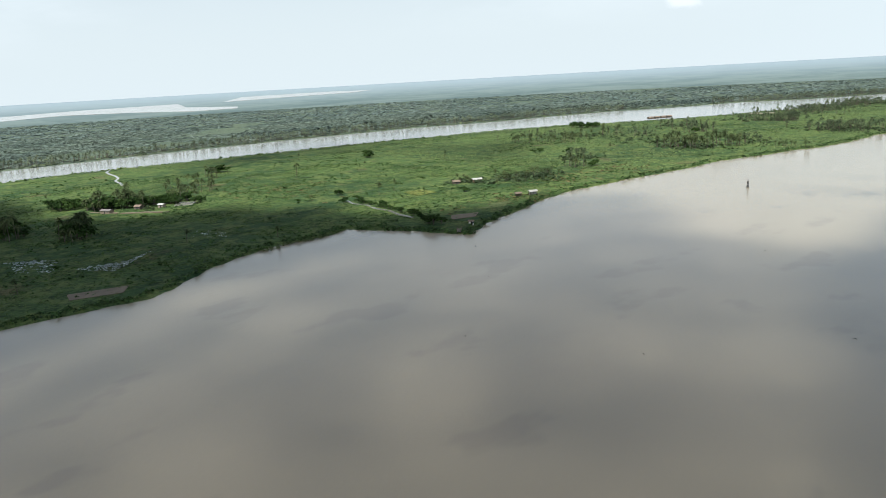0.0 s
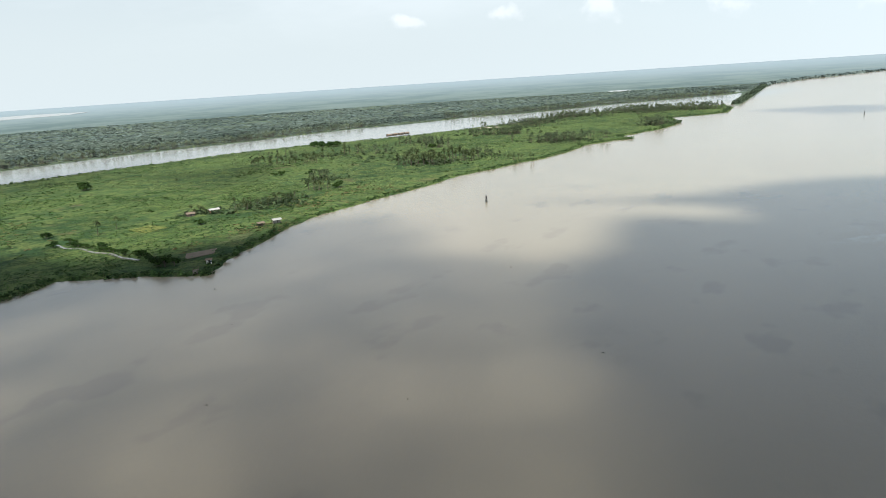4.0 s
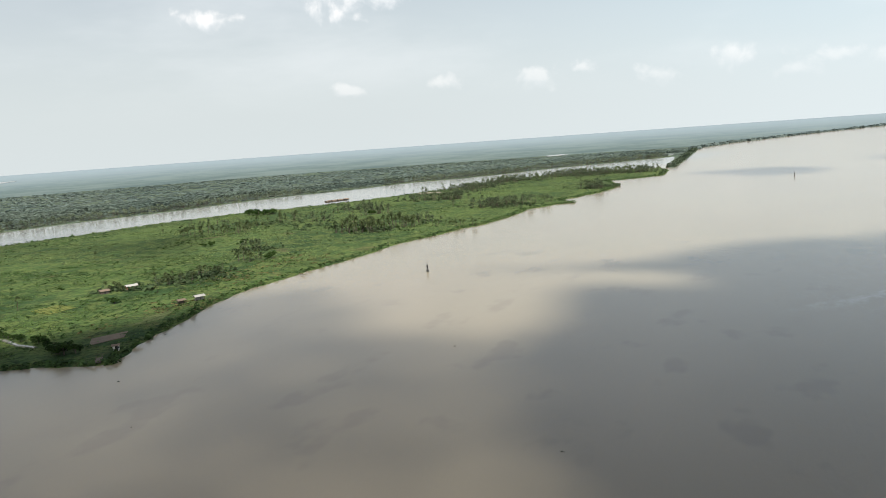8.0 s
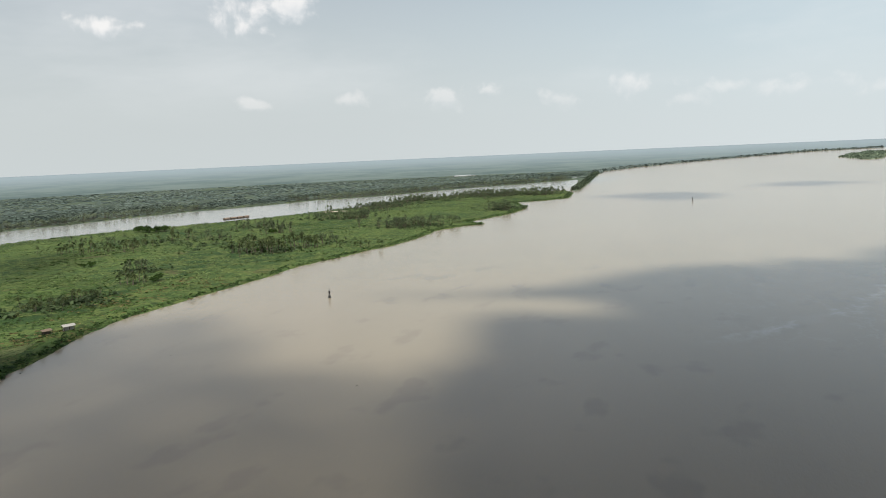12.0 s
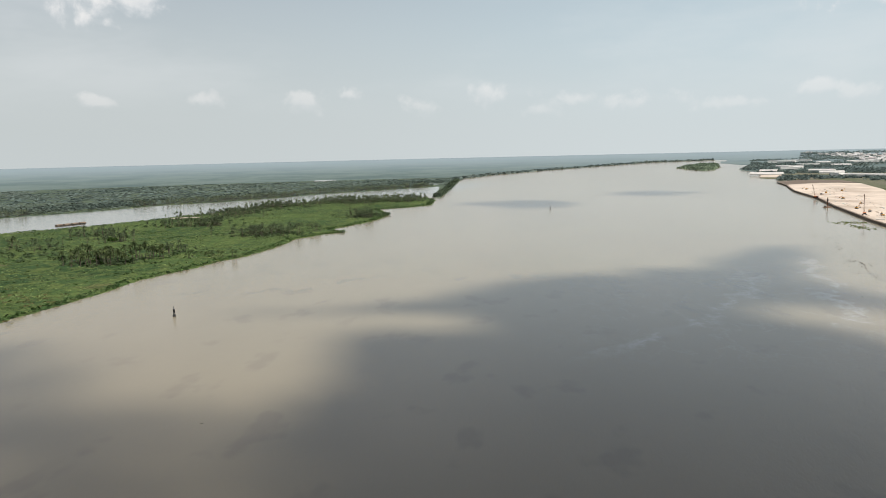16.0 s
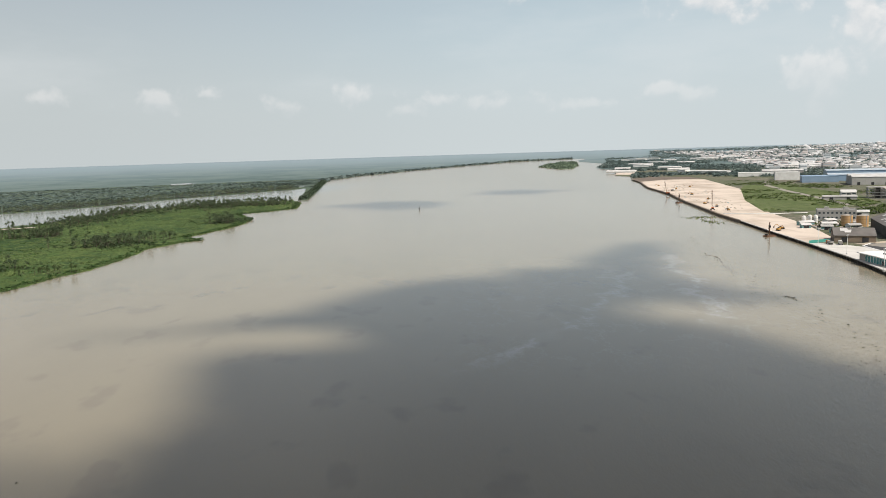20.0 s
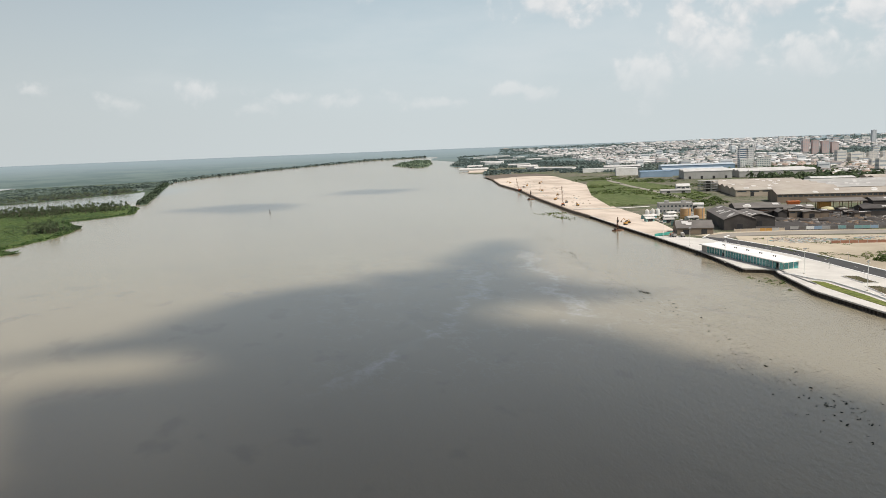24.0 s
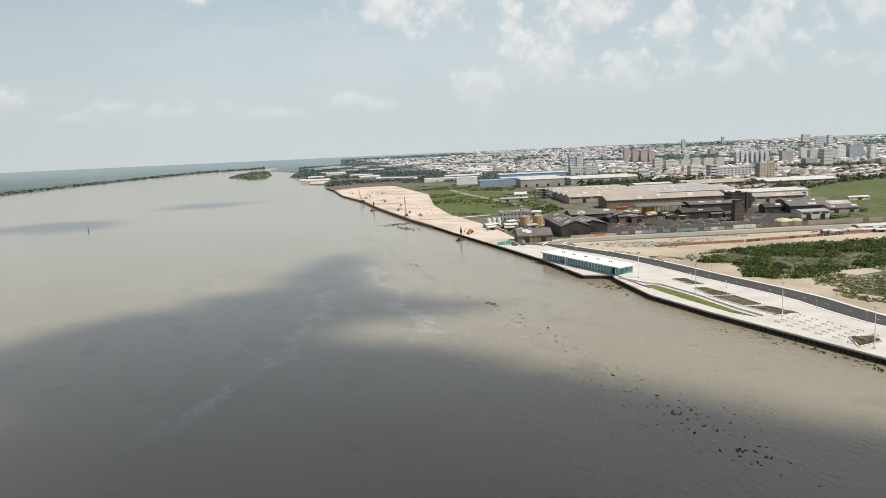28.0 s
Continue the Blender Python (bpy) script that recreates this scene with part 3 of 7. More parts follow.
def stuff(name, label, category, pts, size, height, per, material, seed, base=0.0, flat=0.55, upward=0.35):
    r = np.random.default_rng(seed)
    n = len(pts)
    k = r.uniform(0.6, 1.35, n)
    z = base + lift(pts[:, 0], pts[:, 1])
    c = np.stack([pts[:, 0], pts[:, 1], z], 1)
    v, q = leaf_cloud(c, size * k, height * k * r.uniform(0.75, 1.25, n), per, seed + 1, flat, upward)
    ob = mesh_object(name, v, q, material)
    return tagged(ob, label, category, kind="stuff")


def tube(path, radii, sides=6):
    """Vertices and quads of a bent tapering stem."""
    v, q = [], []
    for k, (p, rad) in enumerate(zip(path, radii)):
        for s in range(sides):
            a = 2 * math.pi * s / sides
            v.append((p[0] + rad * math.cos(a), p[1] + rad * math.sin(a), p[2]))
        if k:
            for s in range(sides):
                b = (k - 1) * sides
                q.append((b + s, b + (s + 1) % sides, b + sides + (s + 1) % sides, b + sides + s))
    q.append(tuple(range((len(path) - 1) * sides, len(path) * sides)))
    return v, q


def palm_shape(seed, height, fronds=26, joints=5, sides=6):
    """Trunk and crown of a coconut palm: arched and hanging fronds, each a folded feathered blade."""
    r = random.Random(seed)
    lean = (r.uniform(-0.16, 0.16), r.uniform(-0.16, 0.16))
    path = [(lean[0] * height * u * u, lean[1] * height * u * u, height * u) for u in (0, 0.3, 0.65, 1.0)]
    tv, tq = tube(path, (0.3, 0.21, 0.17, 0.2), sides)
    top = Vector(path[-1])
    cv, cq = [], []
    for k in range(fronds):
        a = 2.399 * k + r.uniform(-0.25, 0.25)
        rise = 1.15 - 1.75 * k / fronds + r.uniform(-0.2, 0.2)
        ln = r.uniform(3.0, 4.1)
        out = Vector((math.cos(a), math.sin(a), 0))
        cross = Vector((-math.sin(a), math.cos(a), 0))
        base = len(cv)
        for j in range(joints):
            u = j / (joints - 1)
            mid = top + out * ln * u * math.cos(rise) * (1 - 0.12 * u) + Vector((0, 0, ln * (math.sin(rise) * u - 0.55 * u * u)))
            w = 0.68 * (0.35 + 1.2 * u) * (1 - u) ** 0.5 + 0.05
            cv += [mid - cross * w - Vector((0, 0, w * 0.45)), mid, mid + cross * w - Vector((0, 0, w * 0.45))]
        for j in range(joints - 1):
            b = base + 3 * j
            cq += [(b, b + 1, b + 4, b + 3), (b + 1, b + 2, b + 5, b + 4)]
    return tv, tq, cv, cq


def bare_mesh(name, v, q, material):
    me = bpy.data.meshes.new(name)
    me.from_pydata([tuple(p) for p in v], [], [tuple(f) for f in q])
    me.materials.append(material)
    return me


PALM_SHAPES = []
for k in range(6):
    tv, tq, cv, cq = palm_shape(k, 7.0 + 1.2 * k)
    PALM_SHAPES.append((bare_mesh("trunk", tv, tq, M["trunk"]), bare_mesh("crown", cv, cq, M["palm_leaf"])))
PALM_PROTO = []


def plant_palm(x, y, z=0.9, scale=1.0, group="coconut palms on the island", label="tall coconut palm with a drooping green crown", shape=None):
    k = random.randrange(6) if shape is None else shape
    while len(PALM_PROTO) < 6:
        PALM_PROTO.append(None)
    m = Matrix.Translation((x, y, z + float(lift(x, y)))) @ Matrix.Rotation(random.uniform(0, 6.28), 4, "Z")
    if PALM_PROTO[k] is None:
        e = new("coconut_palm")
        for me in PALM_SHAPES[k][:2]:
            new(me.name.split(".")[0], me).parent = e
        tagged(e, label, "palm tree", group)
        e.matrix_basis = m @ Matrix.Scale(scale, 4)
        PALM_PROTO[k] = e
        return e
    e = copy_thing(PALM_PROTO[k], m)
    e.scale = (scale,) * 3
    return tagged(e, label, "palm tree", group)


def palm_stuff(name, pts, label, scale=1.0, base=0.9, seed=0, leaves="palm_leaf"):
    """A palm grove too large to count, in one mesh."""
    r = np.random.default_rng(seed)
    vs, fs, n = [], [], 0
    shapes = [palm_shape(50 + k, 7.0 + 1.0 * k, 16, 4, 4) for k in range(6)]
    arrays = [(np.array(s[0]), [f for f in s[1] if len(f) == 4][:12], np.array([tuple(p) for p in s[2]]), s[3]) for s in shapes]
    for x, y in pts:
        tv, tq, cv, cq = arrays[r.integers(6)]
        a, k = r.uniform(0, 6.28), scale * r.uniform(0.75, 1.15)
        rot = np.array([[math.cos(a), -math.sin(a), 0], [math.sin(a), math.cos(a), 0], [0, 0, 1]]) * k
        v = np.concatenate([tv, cv]) @ rot.T + np.array([x, y, base + float(lift(x, y))])
        f = np.concatenate([np.array(tq), np.array(cq) + len(tv)])
        vs.append(v)
        fs.append(f + n)
        n += len(v)
    leaf = np.concatenate([np.concatenate([np.ones(12), np.zeros(len(a[3]))]) for a in arrays[:1]])
    slots = np.concatenate([leaf for _ in pts])
    ob = mesh_object(name, np.concatenate(vs), np.concatenate(fs), [M[leaves], M["trunk"]], None, slots)
    return tagged(ob, label, "palm grove", kind="stuff")


def tree_shape(seed, height, spread, per=240):
    """A broadleaf tree: trunk, limbs and a crown of many leaf clumps."""
    r = random.Random(seed)
    v, q = [], []

    def stem(path, radii):
        tv, tq = tube(path, radii, 5)
        n = len(v)
        v.extend(tv)
        q.extend(tuple(i + n for i in f) for f in tq)

    stem([(0, 0, -0.3), (0.1, 0, height * 0.25), (0.0, 0.1, height * 0.55)], (0.05 * height, 0.035 * height, 0.02 * height))
    tips = []
    for k in range(7):
        a = 2 * math.pi * k / 7 + r.uniform(-0.4, 0.4)
        rr, hh = spread * r.uniform(0.35, 0.85), height * r.uniform(0.4, 0.78)
        tip = (rr * math.cos(a), rr * math.sin(a), hh)
        stem([(0, 0, height * 0.22), (tip[0] * 0.5, tip[1] * 0.5, hh * 0.72), tip], (0.02 * height, 0.014 * height, 0.006 * height))
        tips.append(tip)
    tips.append((0, 0, height * 0.72))
    sizes = [spread * r.uniform(0.34, 0.52) for _ in tips]
    lv, lq = leaf_cloud([(x, y, z - 0.18 * height) for x, y, z in tips], sizes, [s * 0.9 for s in sizes], per // len(tips), seed, 0.42)
    return v, q, lv, lq


TREE_SHAPES = []
for k in range(5):
    v, q, lv, lq = tree_shape(20 + k, 7.0 + k, 4.2 + 0.6 * k)
    TREE_SHAPES.append((bare_mesh("trunk", v, q, M["trunk"]), bare_mesh("crown", lv, lq.tolist(), M["broadleaf"])))
TREE_PROTO = [None] * 5


def plant_tree(x, y, z=0.9, scale=1.0, group="dark round trees", label="dense dark green broadleaf tree in the grass"):
    k = random.randrange(5)
    m = Matrix.Translation((x, y, z + float(lift(x, y)))) @ Matrix.Rotation(random.uniform(0, 6.28), 4, "Z")
    if TREE_PROTO[k] is None:
        e = new("tree")
        for me in TREE_SHAPES[k]:
            new(me.name.split(".")[0], me).parent = e
        tagged(e, label, "tree", group)
        e.matrix_basis = m @ Matrix.Scale(scale, 4)
        TREE_PROTO[k] = e
        return e
    e = copy_thing(TREE_PROTO[k], m)
    e.scale = (scale,) * 3
    return tagged(e, label, "tree", group)


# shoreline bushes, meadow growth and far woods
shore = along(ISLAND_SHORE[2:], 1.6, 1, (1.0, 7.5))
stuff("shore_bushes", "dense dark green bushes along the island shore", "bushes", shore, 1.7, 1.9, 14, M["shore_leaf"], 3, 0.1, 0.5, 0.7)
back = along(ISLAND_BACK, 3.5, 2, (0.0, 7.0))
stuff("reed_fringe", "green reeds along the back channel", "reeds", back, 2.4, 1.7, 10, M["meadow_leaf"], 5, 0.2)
near_meadow = [(-285, 40), (-300, 130), (-330, 230), (-262, 262), (-300, 380), (-285, 480), (-420, 520), (-600, 420), (-700, 250), (-620, 60), (-420, 0)]
tufts = scatter(near_meadow, 40000, 11)
tufts = tufts[wobble(tufts[:, 0], tufts[:, 1], 16, 5.0) > -0.25]
stuff("meadow_tufts", "knee-high green grass and weeds on the island", "grass", tufts, 0.85, 0.6, 6, M["meadow_leaf"], 13, 0.8, 0.42, 0.9)
tall = scatter(near_meadow, 7000, 14)
tall = tall[wobble(tall[:, 0], tall[:, 1] * 0.55, 19, 1.0) + 0.5 * wobble(tall[:, 0], tall[:, 1], 6, 3.0) > 0.0]
stuff("tall_weeds", "waist-high dark green weeds in drifts over the meadow", "weeds", tall, 1.1, 0.9, 9, M["shore_leaf"], 15, 0.8, 0.45, 0.9)
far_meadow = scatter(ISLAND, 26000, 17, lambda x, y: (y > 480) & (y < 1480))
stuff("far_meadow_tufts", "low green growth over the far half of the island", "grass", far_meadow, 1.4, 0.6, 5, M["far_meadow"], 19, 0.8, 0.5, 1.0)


# ---- clouds that shade the river ----
def cloud(name, outline, altitude, puff, step, seed, label, fade=45.0, detail=2, lumps=26.0, mist="cloud"):
    """A low cumulus: overlapping uneven puffs over an outline given by its shadow on the ground."""
    r = np.random.default_rng(seed)
    shift = SUN_DIR * (altitude / SUN_DIR.z)
    ball = bmesh.new()
    bmesh.ops.create_icosphere(ball, subdivisions=detail, radius=1.0)
    bv = np.array([v.co for v in ball.verts])
    bf = np.array([[v.index for v in f.verts] for f in ball.faces])
    ball.free()
    xs, ys = [p[0] for p in outline], [p[1] for p in outline]
    gx, gy = np.meshgrid(np.arange(min(xs) - fade, max(xs) + fade, step), np.arange(min(ys) - fade, max(ys) + fade, step))
    px = gx.ravel() + r.uniform(-0.4, 0.4, gx.size) * step
    py = gy.ravel() + r.uniform(-0.4, 0.4, gx.size) * step
    s = signed(px, py, outline) + lumps * wobble(px, py, 42, seed * 0.7)
    chance = np.clip(s / fade + 0.35, 0, 1)
    keep = r.random(len(px)) < chance ** 1.3
    px, py, s = px[keep], py[keep], s[keep]
    size = puff * np.clip(0.35 + s / (2.2 * fade), 0.28, 1.0) * r.uniform(0.8, 1.2, len(px))
    vs, fs = [], []
    for k in range(len(px)):
        c = np.array([px[k] + shift.x, py[k] + shift.y, altitude + r.uniform(0, 0.8) * size[k]])
        bulge = 1 + 0.16 * np.sin(bv @ r.normal(size=3) * 4 + r.uniform(0, 6))
        vs.append(bv * bulge[:, None] * size[k] * np.array([1, 1, 0.62]) + c)
        fs.append(bf + k * len(bv))
    ob = mesh_object(name, np.concatenate(vs), np.concatenate(fs), M[mist], None, None, True)
    return tagged(ob, label, "cloud", kind="structure")


cloud("cloud_1", [(-112, 470), (-60, 490), (-38, 512), (15, 556), (72, 582), (114, 594), (155, 638), (190, 672), (222, 690), (212, 650),
                  (188, 560), (182, 517), (190, 462), (150, 452), (112, 462), (108, 438), (132, 402), (148, 368), (160, 345), (168, 315), (176, 285), (192, 245),
                  (228, 150), (235, -60), (20, -120), (-10, 60), (-40, 180), (-84, 262), (-104, 318), (-94, 350), (-94, 400), (-84, 414), (-34, 414), (-30, 442), (-66, 448)],
      520, 19, 14, 3, "broad low grey-white cumulus drifting over the river", 20, 1, 13.0)
cloud("cloud_8", [(-180, 462), (-112, 474), (-60, 490), (-58, 462), (-112, 446), (-160, 450)], 520, 8.5, 9, 23, "long thin wisp of cloud", 16, 1, 5.0)
cloud("cloud_9", [(150, 470), (196, 476), (206, 452), (176, 446)], 520, 7, 8, 25, "small torn scrap of cloud", 12, 1, 4.0)
cloud("cloud_5", [(20, -120), (14, 60), (0, 170), (-30, 270), (-70, 318), (-118, 322), (-160, 334), (-190, 372), (-228, 400), (-262, 420), (-300, 330), (-280, 200), (-270, 60), (-300, -150)],
      520, 12, 14, 13, "thin translucent cloud over the shore of the island", 16, 1, 8.0, "thin_cloud")
cloud("cloud_6", [(-272, 412), (-300, 325), (-330, 272), (-380, 252), (-440, 222), (-490, 185), (-560, 165), (-640, 150), (-760, 120), (-760, -60), (-420, -200), (-240, -200), (-244, 60), (-252, 190), (-234, 300)],
      520, 22, 17, 15, "grey cloud shading the near end of the island", 30, 1)
# out of view behind the camera, added only to darken the near water
cloud("cloud_7", [(-330, -780), (620, -780), (560, -420), (330, -140), (180, -60), (20, -100), (-120, -90), (-300, -230)], 520, 40, 36, 17,
      "unseen cloud behind the camera, added to dim the near water", 34, 1)
cloud("cloud_2", [(-800, 250), (-640, 330), (-600, 470), (-660, 640), (-740, 800), (-860, 780), (-900, 500)], 900, 20, 38, 5,
      "low cumulus over the back channel", 70, 1)
cloud("cloud_10", [(-700, 470), (-620, 600), (-540, 690), (-470, 640), (-430, 560), (-420, 470), (-470, 440), (-520, 500), (-600, 520)], 520, 8, 13, 29,
      "scattered thin cloud over the middle of the island", 34, 1, 20.0, "thin_cloud")
cloud("cloud_3", [(-75, 1250), (30, 1130), (130, 1215), (110, 1290), (30, 1330)], 800, 42, 32, 7, "small cumulus far up the river", 50)
cloud("cloud_4", [(210, 1360), (330, 1380), (380, 1500), (280, 1560), (180, 1480)], 900, 46, 38, 9, "small cumulus over the far river", 60)

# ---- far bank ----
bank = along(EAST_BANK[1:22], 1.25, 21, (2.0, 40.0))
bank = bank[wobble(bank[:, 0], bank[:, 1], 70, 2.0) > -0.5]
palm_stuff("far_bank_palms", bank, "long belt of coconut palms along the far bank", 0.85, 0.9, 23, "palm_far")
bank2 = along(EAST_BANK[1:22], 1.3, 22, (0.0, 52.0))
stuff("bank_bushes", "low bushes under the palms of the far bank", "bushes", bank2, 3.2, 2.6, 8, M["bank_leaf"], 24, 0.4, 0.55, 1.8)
# flattened, leaves turned up, so the far trees look pale and hazy from the camera
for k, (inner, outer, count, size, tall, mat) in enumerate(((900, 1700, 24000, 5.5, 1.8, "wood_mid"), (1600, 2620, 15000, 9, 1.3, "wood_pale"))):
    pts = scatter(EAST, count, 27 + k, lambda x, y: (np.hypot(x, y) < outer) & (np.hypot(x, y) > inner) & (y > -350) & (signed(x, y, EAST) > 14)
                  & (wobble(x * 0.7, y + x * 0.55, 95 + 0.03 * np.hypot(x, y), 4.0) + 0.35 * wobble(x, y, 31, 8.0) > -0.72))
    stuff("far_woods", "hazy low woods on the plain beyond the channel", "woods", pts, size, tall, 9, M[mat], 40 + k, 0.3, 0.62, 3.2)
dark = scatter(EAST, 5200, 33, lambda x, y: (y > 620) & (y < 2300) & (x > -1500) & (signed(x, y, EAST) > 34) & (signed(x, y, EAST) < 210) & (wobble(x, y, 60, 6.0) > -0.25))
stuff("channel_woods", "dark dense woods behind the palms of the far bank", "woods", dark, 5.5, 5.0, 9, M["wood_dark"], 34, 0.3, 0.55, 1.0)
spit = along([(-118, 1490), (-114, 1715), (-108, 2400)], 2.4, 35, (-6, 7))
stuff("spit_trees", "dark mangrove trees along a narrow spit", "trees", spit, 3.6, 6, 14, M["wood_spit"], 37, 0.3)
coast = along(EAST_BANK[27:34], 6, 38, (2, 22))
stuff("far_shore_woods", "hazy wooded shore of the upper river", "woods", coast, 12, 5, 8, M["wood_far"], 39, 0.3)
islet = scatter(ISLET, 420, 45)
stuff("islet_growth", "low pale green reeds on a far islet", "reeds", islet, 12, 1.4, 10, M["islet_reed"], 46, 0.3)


def sheet(name, outline, z, material, label, category, follow=True):
    ob = slab(name, outline, z - 0.5, z, material, None, follow)
    return tagged(ob, label, category, kind="structure")


# lagoons and pools seen behind the woods
sheet("water_lagoon", [(-2860, 560), (-3050, 700), (-3160, 960), (-2940, 1160), (-2640, 1260), (-2600, 1420), (-2740, 1500), (-3040, 1420), (-3420, 1560),
                       (-3520, 1150), (-3400, 620)], 1.7, M["lagoon"], "pale still lagoon behind the far woods", "lagoon")
sheet("water_bay", [(-3250, 1700), (-3200, 2100), (-3100, 2380), (-3180, 2560), (-3420, 2400), (-3600, 2000)], 1.7, M["lagoon"], "narrow pale strip of far water", "lagoon")
sheet("water_pool", [(-600, 2520), (-560, 2500), (-525, 2560), (-560, 2640), (-610, 2600)], 1.8, M["lagoon"], "small bright pool on the plain", "pool")
sheet("water_inlet", [(-262, 1985), (-200, 1960), (-150, 2040), (-150, 2180), (-230, 2120)], 1.35, M["lagoon"], "still inlet behind the mangrove spit", "pool")


# ---- building kit ----
def thing(name, label, category, x, y, z=None, turn=0.0, group=""):
    e = new(name)
    e.matrix_basis = pose(x, y, (CITY_Z if z is None else z) + float(lift(x, y)), 0, 0, turn)
    return tagged(e, label, category, group)


def part(name, bm, material, parent, label=""):
    me = bpy.data.meshes.new(name)
    bm.to_mesh(me)
    bm.free()
    me.materials.append(material)
    ob = new(name, me)
    ob.parent = parent
    return tagged(ob, label) if label else ob


def boxes(*specs, bevel=0.0):
    """A bmesh of boxes given as x0, y0, z0, x1, y1, z1."""
    bm = bmesh.new()
    for x0, y0, z0, x1, y1, z1 in specs:
        m = Matrix.Translation(((x0 + x1) / 2, (y0 + y1) / 2, (z0 + z1) / 2)) @ Matrix.Diagonal((x1 - x0, y1 - y0, z1 - z0, 1))
        bmesh.ops.create_cube(bm, size=1, matrix=m)
    if bevel:
        bmesh.ops.bevel(bm, geom=bm.edges[:], offset=bevel, segments=1, affect="EDGES")
    return bm


def solid(points, faces):
    bm = bmesh.new()
    vs = [bm.verts.new(p) for p in points]
    for f in faces:
        bm.faces.new([vs[i] for i in f])
    bmesh.ops.recalc_face_normals(bm, faces=bm.faces[:])
    return bm


def cylinder(x, y, z0, z1, r0, r1=None, sides=12):
    bm = bmesh.new()
    r1 = r0 if r1 is None else r1
    bmesh.ops.create_cone(bm, cap_ends=True, segments=sides, radius1=r0, radius2=r1, depth=z1 - z0, matrix=Matrix.Translation((x, y, (z0 + z1) / 2)))
    return bm


def rod(a, b, r, sides=6):
    a, b = Vector(a), Vector(b)
    bm = bmesh.new()
    m = Matrix.Translation((a + b) / 2) @ (b - a).to_track_quat("Z", "Y").to_matrix().to_4x4()
    bmesh.ops.create_cone(bm, cap_ends=True, segments=sides, radius1=r, radius2=r, depth=(b - a).length, matrix=m)
    return bm


def merge(*bms):
    out = bmesh.new()
    for bm in bms:
        me = bpy.data.meshes.new("tmp")
        bm.to_mesh(me)
        bm.free()
        out.from_mesh(me)
        bpy.data.meshes.remove(me)
    return out


def gable_walls(w, d, h, ridge, along_x=True):
    """Walls of a gabled shed, w by d, from one corner at the origin."""
    if along_x:
        p = [(0, 0, 0), (w, 0, 0), (w, d, 0), (0, d, 0), (0, 0, h), (w, 0, h), (w, d, h), (0, d, h), (0, d / 2, ridge), (w, d / 2, ridge)]
        f = [(0, 1, 5, 4), (2, 3, 7, 6), (1, 2, 6, 9, 5), (3, 0, 4, 8, 7)]
    else:
        p = [(0, 0, 0), (w, 0, 0), (w, d, 0), (0, d, 0), (0, 0, h), (w, 0, h), (w, d, h), (0, d, h), (w / 2, 0, ridge), (w / 2, d, ridge)]
        f = [(3, 0, 4, 7), (1, 2, 6, 5), (0, 1, 5, 8, 4), (2, 3, 7, 9, 6)]
    return solid(p, f)


def roof_slope(a0, a1, b1, b0, t=0.25):
    """One roof pitch: eaves a0-a1, ridge b0-b1, with thickness."""
    up = Vector((0, 0, t))
    p = [Vector(v) for v in (a0, a1, b1, b0)]
    p += [v + up for v in p]
    return solid(p, [(3, 2, 1, 0), (4, 5, 6, 7), (0, 1, 5, 4), (1, 2, 6, 5), (2, 3, 7, 6), (3, 0, 4, 7)])


